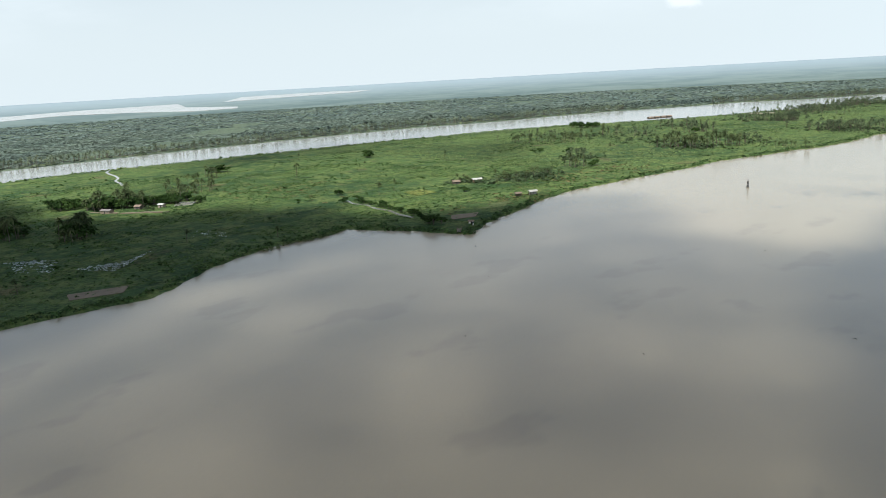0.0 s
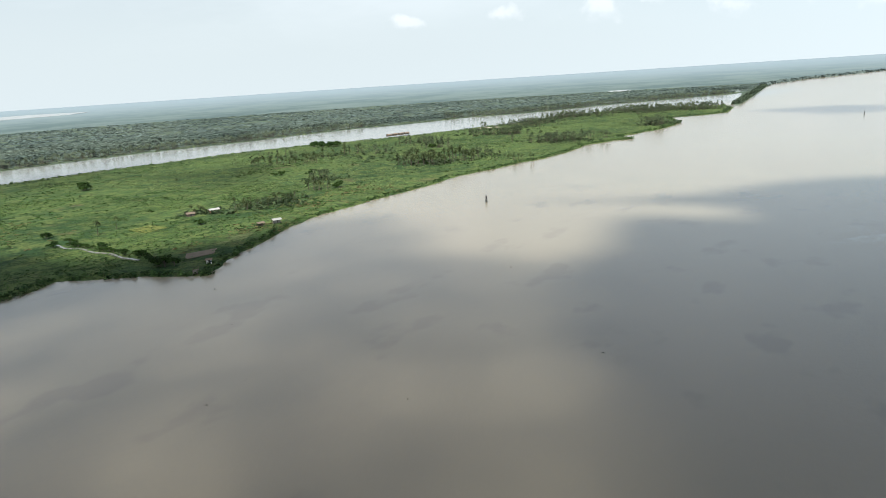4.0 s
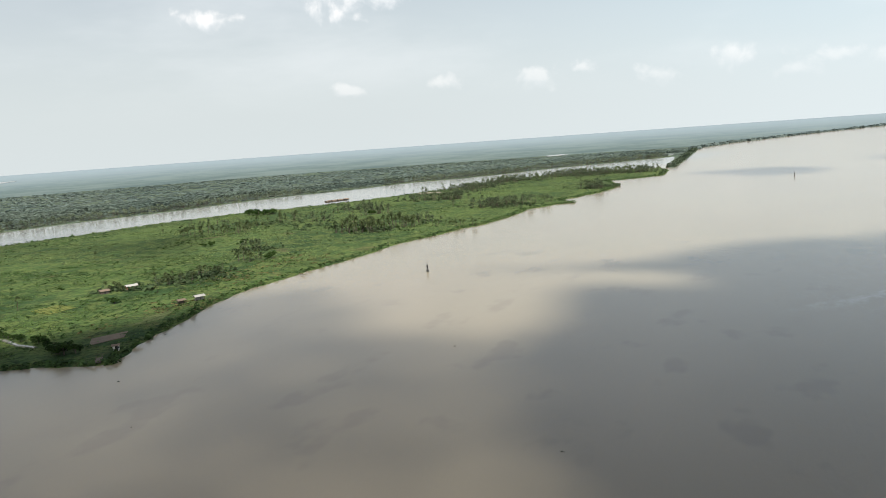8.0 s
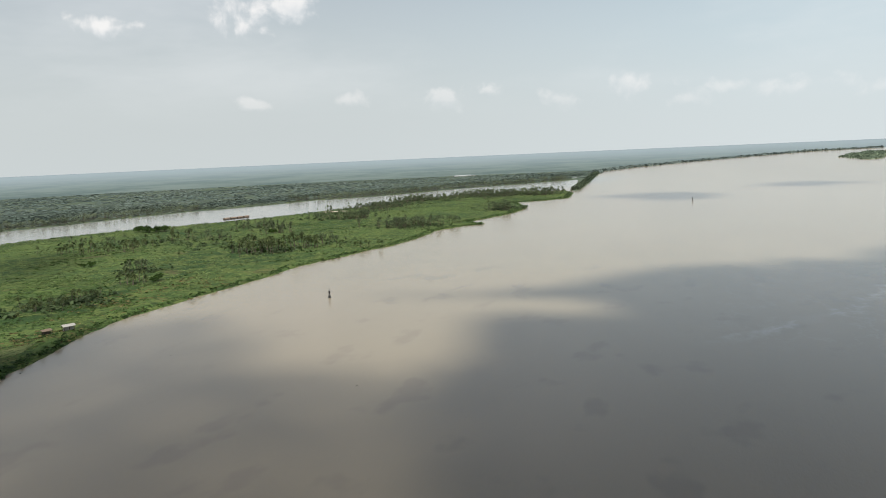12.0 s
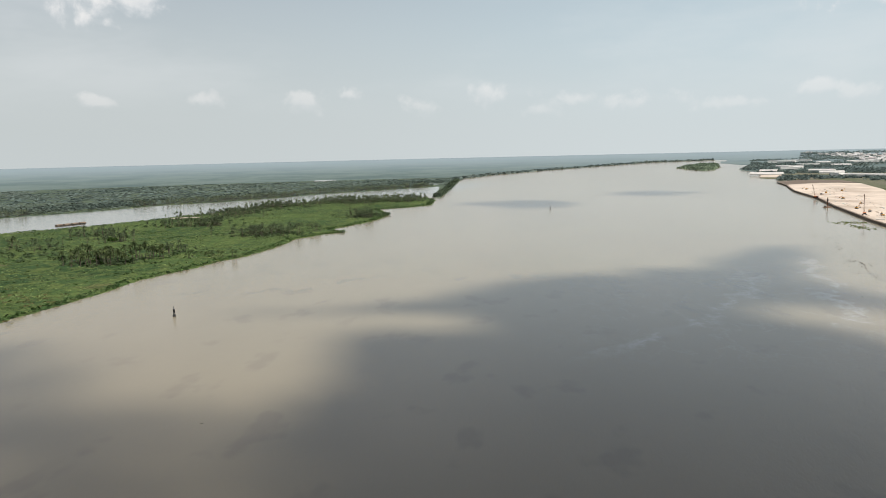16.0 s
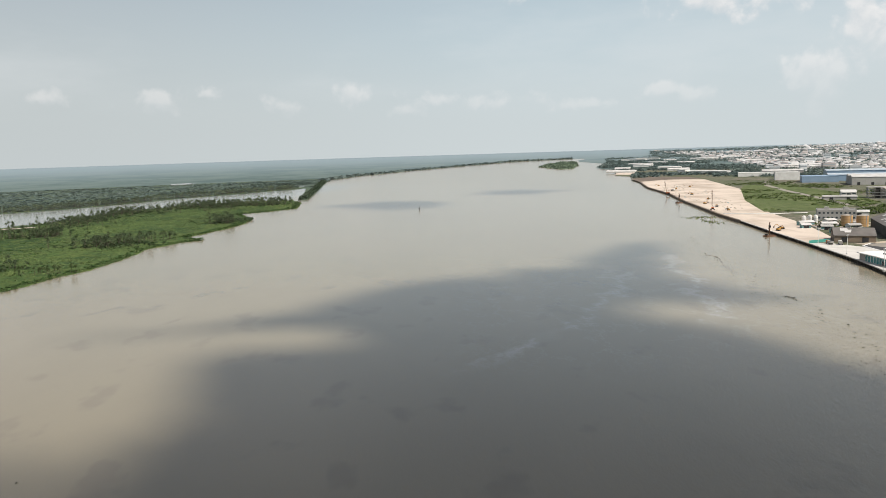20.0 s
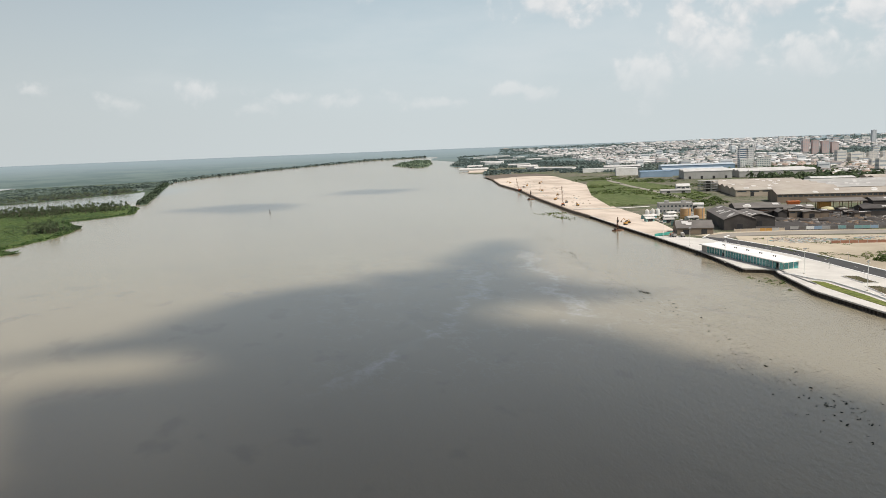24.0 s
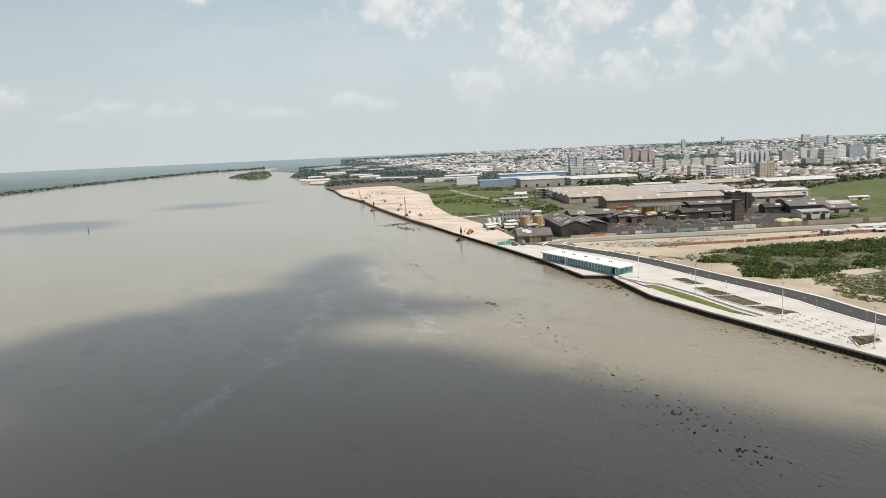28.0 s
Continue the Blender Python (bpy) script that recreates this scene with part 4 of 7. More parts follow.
def shed(name, label, x, y, turn, w, d, h, ridge, wall, roof, along_x=True, bays=1, category="shed", group="", doors=0, panes=0, patches=0, seed=0):
    """A gabled hall of one or more bays, with walls, roof pitches, gates, windows and pale roof sheets."""
    e = thing(name, label, category, x, y, None, turn, group)
    r = random.Random(seed)
    o = 0.6
    for b in range(bays):
        if along_x:
            dd = d / bays
            y0 = b * dd
            bm = gable_walls(w, dd, h, ridge, True)
            bmesh.ops.translate(bm, verts=bm.verts[:], vec=(0, y0, 0))
            part("wall", bm, wall, e)
            drop = (ridge - h) * o / (dd / 2)
            part("roof", roof_slope((-o, y0 - o, h - drop), (w + o, y0 - o, h - drop), (w + o, y0 + dd / 2, ridge), (-o, y0 + dd / 2, ridge)), roof, e)
            part("roof", roof_slope((w + o, y0 + dd + o, h - drop), (-o, y0 + dd + o, h - drop), (-o, y0 + dd / 2, ridge), (w + o, y0 + dd / 2, ridge)), roof, e)
            for _ in range(patches):
                u = r.uniform(0.05, 0.9) * w
                s = r.uniform(0.1, 0.6)
                hz = lambda q: h + (ridge - h) * q + 0.3
                part("roof_sheet", roof_slope((u, y0 + dd / 2 * s, hz(s)), (u + r.uniform(2, 7), y0 + dd / 2 * s, hz(s)), (u + 5, y0 + dd / 2 * (s + 0.35), hz(s + 0.35)), (u, y0 + dd / 2 * (s + 0.35), hz(s + 0.35)), 0.06), M["pale_sheet"], e)
        else:
            ww = w / bays
            x0 = b * ww
            bm = gable_walls(ww, d, h, ridge, False)
            bmesh.ops.translate(bm, verts=bm.verts[:], vec=(x0, 0, 0))
            part("wall", bm, wall, e)
            drop = (ridge - h) * o / (ww / 2)
            part("roof", roof_slope((x0 - o, d + o, h - drop), (x0 - o, -o, h - drop), (x0 + ww / 2, -o, ridge), (x0 + ww / 2, d + o, ridge)), roof, e)
            part("roof", roof_slope((x0 + ww + o, -o, h - drop), (x0 + ww + o, d + o, h - drop), (x0 + ww / 2, d + o, ridge), (x0 + ww / 2, -o, ridge)), roof, e)
            for _ in range(patches):
                v = r.uniform(0.05, 0.85) * d
                s = r.uniform(0.05, 0.6)
                hz = lambda q: h + (ridge - h) * q + 0.3
                part("roof_sheet", roof_slope((x0 + ww / 2 * s, v + r.uniform(2, 6), hz(s)), (x0 + ww / 2 * s, v, hz(s)), (x0 + ww / 2 * (s + 0.35), v, hz(s + 0.35)), (x0 + ww / 2 * (s + 0.35), v + 5, hz(s + 0.35)), 0.06), M["pale_sheet"], e)
    for k in range(doors):
        c = w * (k + 0.5) / doors
        part("gate", boxes((c - 2.2, -0.15, 0, c + 2.2, 0.05, min(5.0, h * 0.75))), M["dark_gate"], e)
    for k in range(panes):
        c = w * (k + 0.5) / panes
        part("window", boxes((c - w / panes * 0.36, -0.1, h * 0.68, c + w / panes * 0.36, 0.06, h * 0.86)), M["pane"], e)
    return e


def block(name, label, x, y, turn, w, d, h, wall, storeys=0, columns=0, glass=None, category="building", group="", crown=0, ribbon=True, depth_windows=True):
    """A flat-roofed building: walls, parapet, roof slab, rows of windows and plant rooms on top."""
    e = thing(name, label, category, x, y, None, turn, group)
    glass = glass or M["pane"]
    part("wall", boxes((0, 0, -1, w, d, h)), wall, e)
    part("parapet", boxes((-0.2, -0.2, h - 0.6, w + 0.2, 0.15, h + 0.7), (-0.2, d - 0.15, h - 0.6, w + 0.2, d + 0.2, h + 0.7),
                          (-0.2, 0.15, h - 0.6, 0.15, d - 0.15, h + 0.7), (w - 0.15, 0.15, h - 0.6, w + 0.2, d - 0.15, h + 0.7)), wall, e)
    for s in range(storeys):
        z0 = (h - 0.8) * (s + 0.40) / storeys
        z1 = (h - 0.8) * (s + 0.78) / storeys
        if columns:
            for c in range(columns):
                u0, u1 = w * (c + 0.26) / columns, w * (c + 0.74) / columns
                part("window", boxes((u0, -0.12, z0, u1, 0.05, z1)), glass, e)
        else:
            part("window", boxes((w * 0.05, -0.12, z0, w * 0.95, 0.05, z1)), glass, e)
        if depth_windows:
            part("window", boxes((-0.12, d * 0.1, z0, 0.05, d * 0.9, z1)), glass, e)
    for k in range(crown):
        u = w * (k + 0.5) / max(crown, 1)
        part("plant_room", boxes((u - 2.0, d * 0.3, h, u + 2.0, d * 0.6, h + 2.8)), wall, e)
    return e


M.update({
    "pale_sheet": stained("pale_roof_sheet", (0.62, 0.60, 0.57), (0.42, 0.40, 0.37), 0.1, 1, 0.6, 0.2, 0.02),
    "dark_gate": stained("dark_gate", (0.03, 0.03, 0.032), (0.018, 0.018, 0.018), 0.2, 1, 0.7),
    "pane": stained("window_glass", (0.06, 0.072, 0.08), (0.035, 0.042, 0.048), 0.2, 1, 0.3, 0, 0.0, 0, 0.25),
    "soot": stained("sooty_steel", (0.075, 0.066, 0.06), (0.032, 0.028, 0.026), 0.09, 0.8, 0.8, 0.1, 0.08),
    "soot_roof": stained("weathered_dark_roof", (0.165, 0.15, 0.135), (0.08, 0.072, 0.066), 0.07, 0.9, 0.8, 0, 0.05),
    "rust_wall": stained("brown_cladding", (0.22, 0.17, 0.125), (0.13, 0.10, 0.075), 0.06, 0.7, 0.8, 0, 0.05),
    "tan_roof": stained("sandy_tile_roof", (0.38, 0.34, 0.29), (0.26, 0.225, 0.19), 0.04, 0.7, 0.85, 0, 0.05),
    "grey_roof": stained("grey_sheet_roof", (0.40, 0.385, 0.36), (0.28, 0.265, 0.245), 0.05, 0.6, 0.6, 0.1, 0.03),
    "white_wall": stained("white_render", (0.70, 0.69, 0.66), (0.52, 0.50, 0.47), 0.07, 0.6, 0.8, 0, 0.02, 0.06),
    "blue_sheet": stained("blue_cladding", (0.25, 0.34, 0.44), (0.20, 0.28, 0.37), 0.04, 0.5, 0.5, 0, 0.02),
    "blue_roof": stained("pale_blue_roof", (0.42, 0.47, 0.50), (0.34, 0.39, 0.43), 0.04, 0.5, 0.5, 0, 0.02),
    "tank": stained("ochre_tank_paint", (0.52, 0.33, 0.16), (0.42, 0.25, 0.12), 0.15, 0.8, 0.6, 0, 0.02),
    "teal": stained("teal_hoarding", (0.07, 0.33, 0.27), (0.05, 0.25, 0.21), 0.2, 1, 0.6),
    "orange": stained("orange_paint", (0.62, 0.17, 0.05), (0.42, 0.11, 0.03), 0.2, 1, 0.6),
    "ochre": stained("ochre_paint", (0.44, 0.24, 0.06), (0.32, 0.17, 0.04), 0.2, 1, 0.7),
    "sulphur": stained("yellow_heap", (0.50, 0.46, 0.28), (0.38, 0.34, 0.21), 0.2, 1, 0.9),
    "coal": stained("black_yard", (0.062, 0.054, 0.048), (0.035, 0.031, 0.029), 0.09, 0.5, 0.9, 0, 0.2),
    "brick": stained("old_brick", (0.33, 0.16, 0.10), (0.22, 0.11, 0.075), 0.2, 1.4, 0.9, 0, 0.05),
    "rubble": stained("rubble", (0.42, 0.36, 0.29), (0.24, 0.20, 0.16), 0.3, 1.5, 0.95, 0, 0.1, 0.4),
    "steel": stained("galvanised_steel", (0.46, 0.46, 0.45), (0.34, 0.34, 0.33), 0.5, 2, 0.45, 0.6, 0.01),
    "black": stained("black_steel", (0.025, 0.024, 0.024), (0.015, 0.015, 0.015), 0.5, 2, 0.6, 0.2, 0.01),
    "rust": stained("rusty_steel", (0.15, 0.075, 0.042), (0.075, 0.042, 0.028), 0.3, 2, 0.85, 0.2, 0.05),
    "soil": stained("planting_soil", (0.17, 0.135, 0.095), (0.11, 0.088, 0.06), 0.3, 2, 0.95, 0, 0.1),
    "lawn": grass_ground("lawn_strip", ((0.15, 0.17, 0.045), (0.12, 0.15, 0.04), (0.17, 0.18, 0.06), (0.22, 0.2, 0.09)), 0.05, 0.1),
    "field": grass_ground("town_field", ((0.125, 0.142, 0.06), (0.085, 0.112, 0.045), (0.15, 0.16, 0.075), (0.21, 0.185, 0.12)), 0.014, 0.3),
    "lot_green": grass_ground("vacant_lot", ((0.115, 0.145, 0.055), (0.085, 0.115, 0.042), (0.15, 0.165, 0.07), (0.30, 0.25, 0.175)), 0.02, 0.3),
    "tan_wall": stained("tan_render", (0.40, 0.34, 0.27), (0.27, 0.225, 0.175), 0.07, 0.7, 0.85, 0, 0.03, 0.1),
    "grey_wall": stained("grey_concrete", (0.38, 0.37, 0.35), (0.26, 0.25, 0.235), 0.07, 0.7, 0.85, 0, 0.03, 0.1),
    "teal_wall": stained("faded_teal", (0.20, 0.36, 0.35), (0.15, 0.27, 0.26), 0.1, 0.7, 0.8),
    "soot_brick": stained("sooty_brick", (0.12, 0.095, 0.08), (0.06, 0.05, 0.045), 0.1, 0.9, 0.9, 0, 0.05),
    "cream_wall": stained("cream_render", (0.58, 0.52, 0.42), (0.46, 0.41, 0.33), 0.05, 0.5, 0.85, 0, 0.02, 0.12),
    "blue_pane": stained("blue_glazing", (0.03, 0.075, 0.14), (0.02, 0.05, 0.10), 0.2, 1, 0.3, 0, 0, 0, 0.2),
    "green_pane": stained("green_glazing", (0.025, 0.10, 0.11), (0.02, 0.07, 0.08), 0.2, 1, 0.3, 0, 0, 0, 0.2),
    "town_leaf": leafy("town_trees", (0.092, 0.122, 0.062), (0.068, 0.094, 0.05), 0.01),
    "dry_scrub": leafy("dry_scrub", (0.155, 0.172, 0.064), (0.108, 0.125, 0.05), 0.05),
    # far walls and glass: haze painted into the base colour, paler and greyer
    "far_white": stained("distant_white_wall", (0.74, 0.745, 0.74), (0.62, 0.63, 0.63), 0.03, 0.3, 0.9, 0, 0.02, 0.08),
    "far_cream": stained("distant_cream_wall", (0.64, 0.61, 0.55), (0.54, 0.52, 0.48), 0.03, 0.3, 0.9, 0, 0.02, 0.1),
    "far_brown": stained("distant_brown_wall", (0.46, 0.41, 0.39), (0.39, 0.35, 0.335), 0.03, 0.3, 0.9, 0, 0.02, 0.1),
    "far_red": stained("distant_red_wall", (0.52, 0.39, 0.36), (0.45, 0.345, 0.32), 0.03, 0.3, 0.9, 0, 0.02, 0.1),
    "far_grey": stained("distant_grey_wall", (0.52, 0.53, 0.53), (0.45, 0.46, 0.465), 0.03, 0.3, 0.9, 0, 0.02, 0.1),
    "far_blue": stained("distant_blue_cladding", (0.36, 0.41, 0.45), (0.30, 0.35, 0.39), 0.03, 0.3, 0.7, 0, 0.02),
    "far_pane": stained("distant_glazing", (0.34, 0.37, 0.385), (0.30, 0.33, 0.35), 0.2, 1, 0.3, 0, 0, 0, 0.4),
    "paint_line": stained("road_paint", (0.72, 0.71, 0.67), (0.6, 0.58, 0.54), 0.4, 2, 0.7),
})


def teal_glass():
    m, tree, b = principled("teal_glass", 0.06, 0.0, 0.5)
    b.inputs["Base Color"].default_value = (0.16, 0.52, 0.52, 1)
    b.inputs["Transmission Weight"].default_value = 0.55
    b.inputs["IOR"].default_value = 1.45
    return m


M["teal_glass"] = teal_glass()


def island_colours(name, colours, rough=0.85):
    """A material that gives each loose piece one of several colours."""
    m, tree, b = principled(name, rough, 0.0, 0.3)
    ramp = tree.nodes.new("ShaderNodeValToRGB")
    ramp.color_ramp.interpolation = "CONSTANT"
    el = ramp.color_ramp.elements
    while len(el) < len(colours):
        el.new(0.5)
    for k, c in enumerate(colours):
        el[k].position, el[k].color = k / len(colours), (*c, 1)
    geo = tree.nodes.new("ShaderNodeNewGeometry")
    tree.links.new(geo.outputs["Random Per Island"], ramp.inputs[0])
    grain = noise_out(tree, geo.outputs["Position"], 0.35, 4, 0.65)
    col = mix_color(tree, math_node(tree, "MULTIPLY", grain, 0.5), ramp.outputs[0], (0.16, 0.14, 0.12))
    tree.links.new(col, b.inputs["Base Color"])
    return m


M["debris_dark"] = island_colours("scrap_pieces", ((0.06, 0.055, 0.05), (0.10, 0.085, 0.07), (0.035, 0.033, 0.032), (0.16, 0.10, 0.06), (0.22, 0.21, 0.20)))
M["house_wall"] = island_colours("house_walls", ((0.62, 0.61, 0.58), (0.46, 0.42, 0.36), (0.54, 0.49, 0.43), (0.40, 0.39, 0.375), (0.46, 0.38, 0.32)))
M["house_roof"] = island_colours("house_roofs", ((0.50, 0.495, 0.48), (0.36, 0.33, 0.30), (0.34, 0.24, 0.19), (0.40, 0.37, 0.34), (0.24, 0.235, 0.23), (0.62, 0.615, 0.60), (0.36, 0.29, 0.24), (0.20, 0.19, 0.18)))


# far houses likewise, their colours paled and greyed to paint in haze
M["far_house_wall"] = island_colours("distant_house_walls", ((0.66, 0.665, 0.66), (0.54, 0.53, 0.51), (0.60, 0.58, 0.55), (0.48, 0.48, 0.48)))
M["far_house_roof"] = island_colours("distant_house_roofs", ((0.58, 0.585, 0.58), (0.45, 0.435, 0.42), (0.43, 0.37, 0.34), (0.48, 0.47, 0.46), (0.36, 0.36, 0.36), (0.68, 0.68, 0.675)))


def strip(points, left, right):
    """An outline that follows a plan line at two offsets."""
    a, b = [], []
    for i, (x, y) in enumerate(points):
        x0, y0 = points[max(i - 1, 0)]
        x1, y1 = points[min(i + 1, len(points) - 1)]
        ln = math.hypot(x1 - x0, y1 - y0)
        nx, ny = -(y1 - y0) / ln, (x1 - x0) / ln
        a.append((x + nx * left, y + ny * left))
        b.append((x + nx * right, y + ny * right))
    return a + b[::-1]


def ribbon(name, line, left, right, z0, z1, material, label, category):
    """A long band of quads along a plan line, with a top and two sides."""
    pts = strip(line, left, right)
    n = len(line)
    a, b = pts[:n], pts[n:][::-1]
    v, f = [], []
    for (ax, ay), (bx, by) in zip(a, b):
        v += [(ax, ay, z0), (ax, ay, z1), (bx, by, z1), (bx, by, z0)]
    for k in range(n - 1):
        p, q = 4 * k, 4 * k + 4
        f += [(p, q, q + 1, p + 1)[::-1], (p + 1, q + 1, q + 2, p + 2)[::-1], (p + 2, q + 2, q + 3, p + 3)[::-1]]
    f += [(0, 1, 2, 3), (4 * n - 1, 4 * n - 2, 4 * n - 3, 4 * n - 4)]
    return tagged(mesh_object(name, v, f, material), label, category, kind="structure")


# ---- waterfront ----
QUAY = [(226, 100), (232, 240), (238, 281), (244, 320), (251, 365), (260, 408), (281, 455), (287, 464), (275, 476), (297, 542), (318, 625)]
ROAD = [(262, 100), (280, 270), (288, 309), (296, 330), (305, 350), (311, 370), (316, 392), (322, 420), (331, 455), (340, 495), (344, 535), (345, 575), (349, 594), (362, 603)]
sheet("pavement_promenade", QUAY + [(332, 618)] + ROAD[11::-1],
      CITY_Z + 0.05, M["concrete"], "broad pale concrete promenade along the quay", "promenade", False)
ribbon("road_waterfront", ROAD, 7.0, -7.0, CITY_Z - 0.3, CITY_Z + 0.12, M["asphalt"], "new dark asphalt road behind the promenade", "road")
kerb_w = ribbon("kerb_river_side", ROAD, 8.2, 7.05, CITY_Z - 0.3, CITY_Z + 0.26, M["white"], "pale concrete kerb beside the asphalt", "kerb")
kerb_e = ribbon("kerb_land_side", ROAD, -7.05, -8.6, CITY_Z - 0.3, CITY_Z + 0.26, M["white"], "pale concrete kerb on the land side", "kerb")
MAIN = [(349, 594), (371, 599), (412, 582), (474, 547), (538, 514), (606, 474), (760, 385)]
sheet("road_main", strip(MAIN, 9.5, -9.5), CITY_Z + 0.16, M["old_road"], "dusty grey main road past the works", "road", False)
sheet("road_verge", strip(MAIN, 17, 9.6), CITY_Z + 0.06, M["lot_sand"], "pale dusty verge beside the works road", "verge", False)
sheet("ground_sandy_lot", [(288, 300), (304, 340), (317, 400), (336, 480), (347, 560), (366, 590), (410, 566), (470, 532), (540, 495), (640, 435), (600, 360), (420, 300), (330, 240), (290, 240)],
      CITY_Z + 0.02, M["lot_sand"], "bare pale sandy lot between the roads", "sand lot", False)
sheet("ground_sand_pad", [(318, 626), (361, 800), (376, 868), (404, 970), (432, 1071), (484, 1235), (530, 1430), (574, 1560), (640, 1745), (700, 1700), (752, 1640), (628, 1268),
                          (505, 1040), (462, 935), (430, 860), (400, 760), (372, 690), (345, 628)], CITY_Z + 0.08, M["sand"], "wide pad of freshly filled pale sand", "sand fill", False)
sheet("ground_mud_tip", [(600, 1640), (640, 1790), (720, 1850), (790, 1800), (760, 1660), (690, 1690)], CITY_Z + 0.12, M["mud"], "dark wet mud at the end of the sand fill", "mud", False)
sheet("ground_sand_spit", [(704, 2062), (752, 2182), (815, 2368), (850, 2380), (800, 2140), (760, 2030)], CITY_Z + 0.1, M["sand"], "pale sandbank on the far shore", "sand", False)
sheet("ground_vacant_lot", [(432, 876), (505, 1044), (630, 1275), (690, 1370), (760, 1360), (690, 1080), (620, 930), (500, 872)], CITY_Z + 0.1, M["lot_green"], "overgrown green vacant lot behind the sand", "waste ground", False)
sheet("path_dirt", strip([(800, 1480), (720, 1345), (660, 1190), (600, 1010), (560, 905)], 5, -5), CITY_Z + 0.2, M["old_road"], "dusty dirt track across the vacant lot", "track", False)
sheet("ground_coal_yard", [(398, 612), (440, 700), (600, 690), (700, 640), (640, 560), (565, 560), (470, 570)], CITY_Z + 0.1, M["coal"], "soot-black yard of the old works", "yard", False)
sheet("ground_field", [(650, 505), (690, 560), (735, 625), (830, 690), (960, 760), (1090, 815), (1260, 800), (1330, 700), (1000, 540), (760, 430)], CITY_Z + 0.1, M["field"], "open green sports field beside the works", "field", False)


def quay_wall():
    """Sheet-pile wall under the promenade: a capping beam and one pile after another."""
    line = [(232, 240), (238, 281), (244, 320), (251, 365), (260, 408), (281, 455), (287, 464), (275, 476), (297, 542), (318, 625), (336, 702), (361, 800)]
    e = thing("quay_wall", "dark sheet-pile quay wall with a concrete capping beam", "quay wall", 0, 0, 0)
    e["kind"] = "structure"
    outline = strip(line, 0.5, -0.6)
    cap = slab("capping_beam", outline, CITY_Z - 0.6, CITY_Z + 0.12, M["concrete"], e)
    back = slab("backing", strip(line, -0.4, -1.4), -2.5, CITY_Z - 0.61, M["dark_wall"], e)
    pile = boxes((-0.45, -0.25, -3.0, 0.45, 0.25, CITY_Z - 0.61), bevel=0.12)
    me = bpy.data.meshes.new("pile")
    pile.to_mesh(me)
    pile.free()
    me.materials.append(M["dark_wall"])
    for (x0, y0), (x1, y1) in zip(line, line[1:]):
        ln = math.hypot(x1 - x0, y1 - y0)
        for k in range(max(1, int(ln / 2.4))):
            u = (k + 0.5) / max(1, int(ln / 2.4))
            o = new("pile", me)
            o.parent = e
            o.matrix_basis = pose(x0 + (x1 - x0) * u, y0 + (y1 - y0) * u, 0, 0, 0, math.degrees(math.atan2(y1 - y0, x1 - x0)))


quay_wall()
rough_edge = thing("earth_bank", "raw dark earth bank at the edge of the sand fill", "bank", 0, 0, 0)
rough_edge["kind"] = "structure"
slab("bank", strip([(361, 800), (376, 868), (404, 970), (432, 1071), (484, 1235), (530, 1430), (574, 1560), (640, 1745)], 1.2, -1.5), -1, CITY_Z + 0.15, M["mud"], rough_edge)


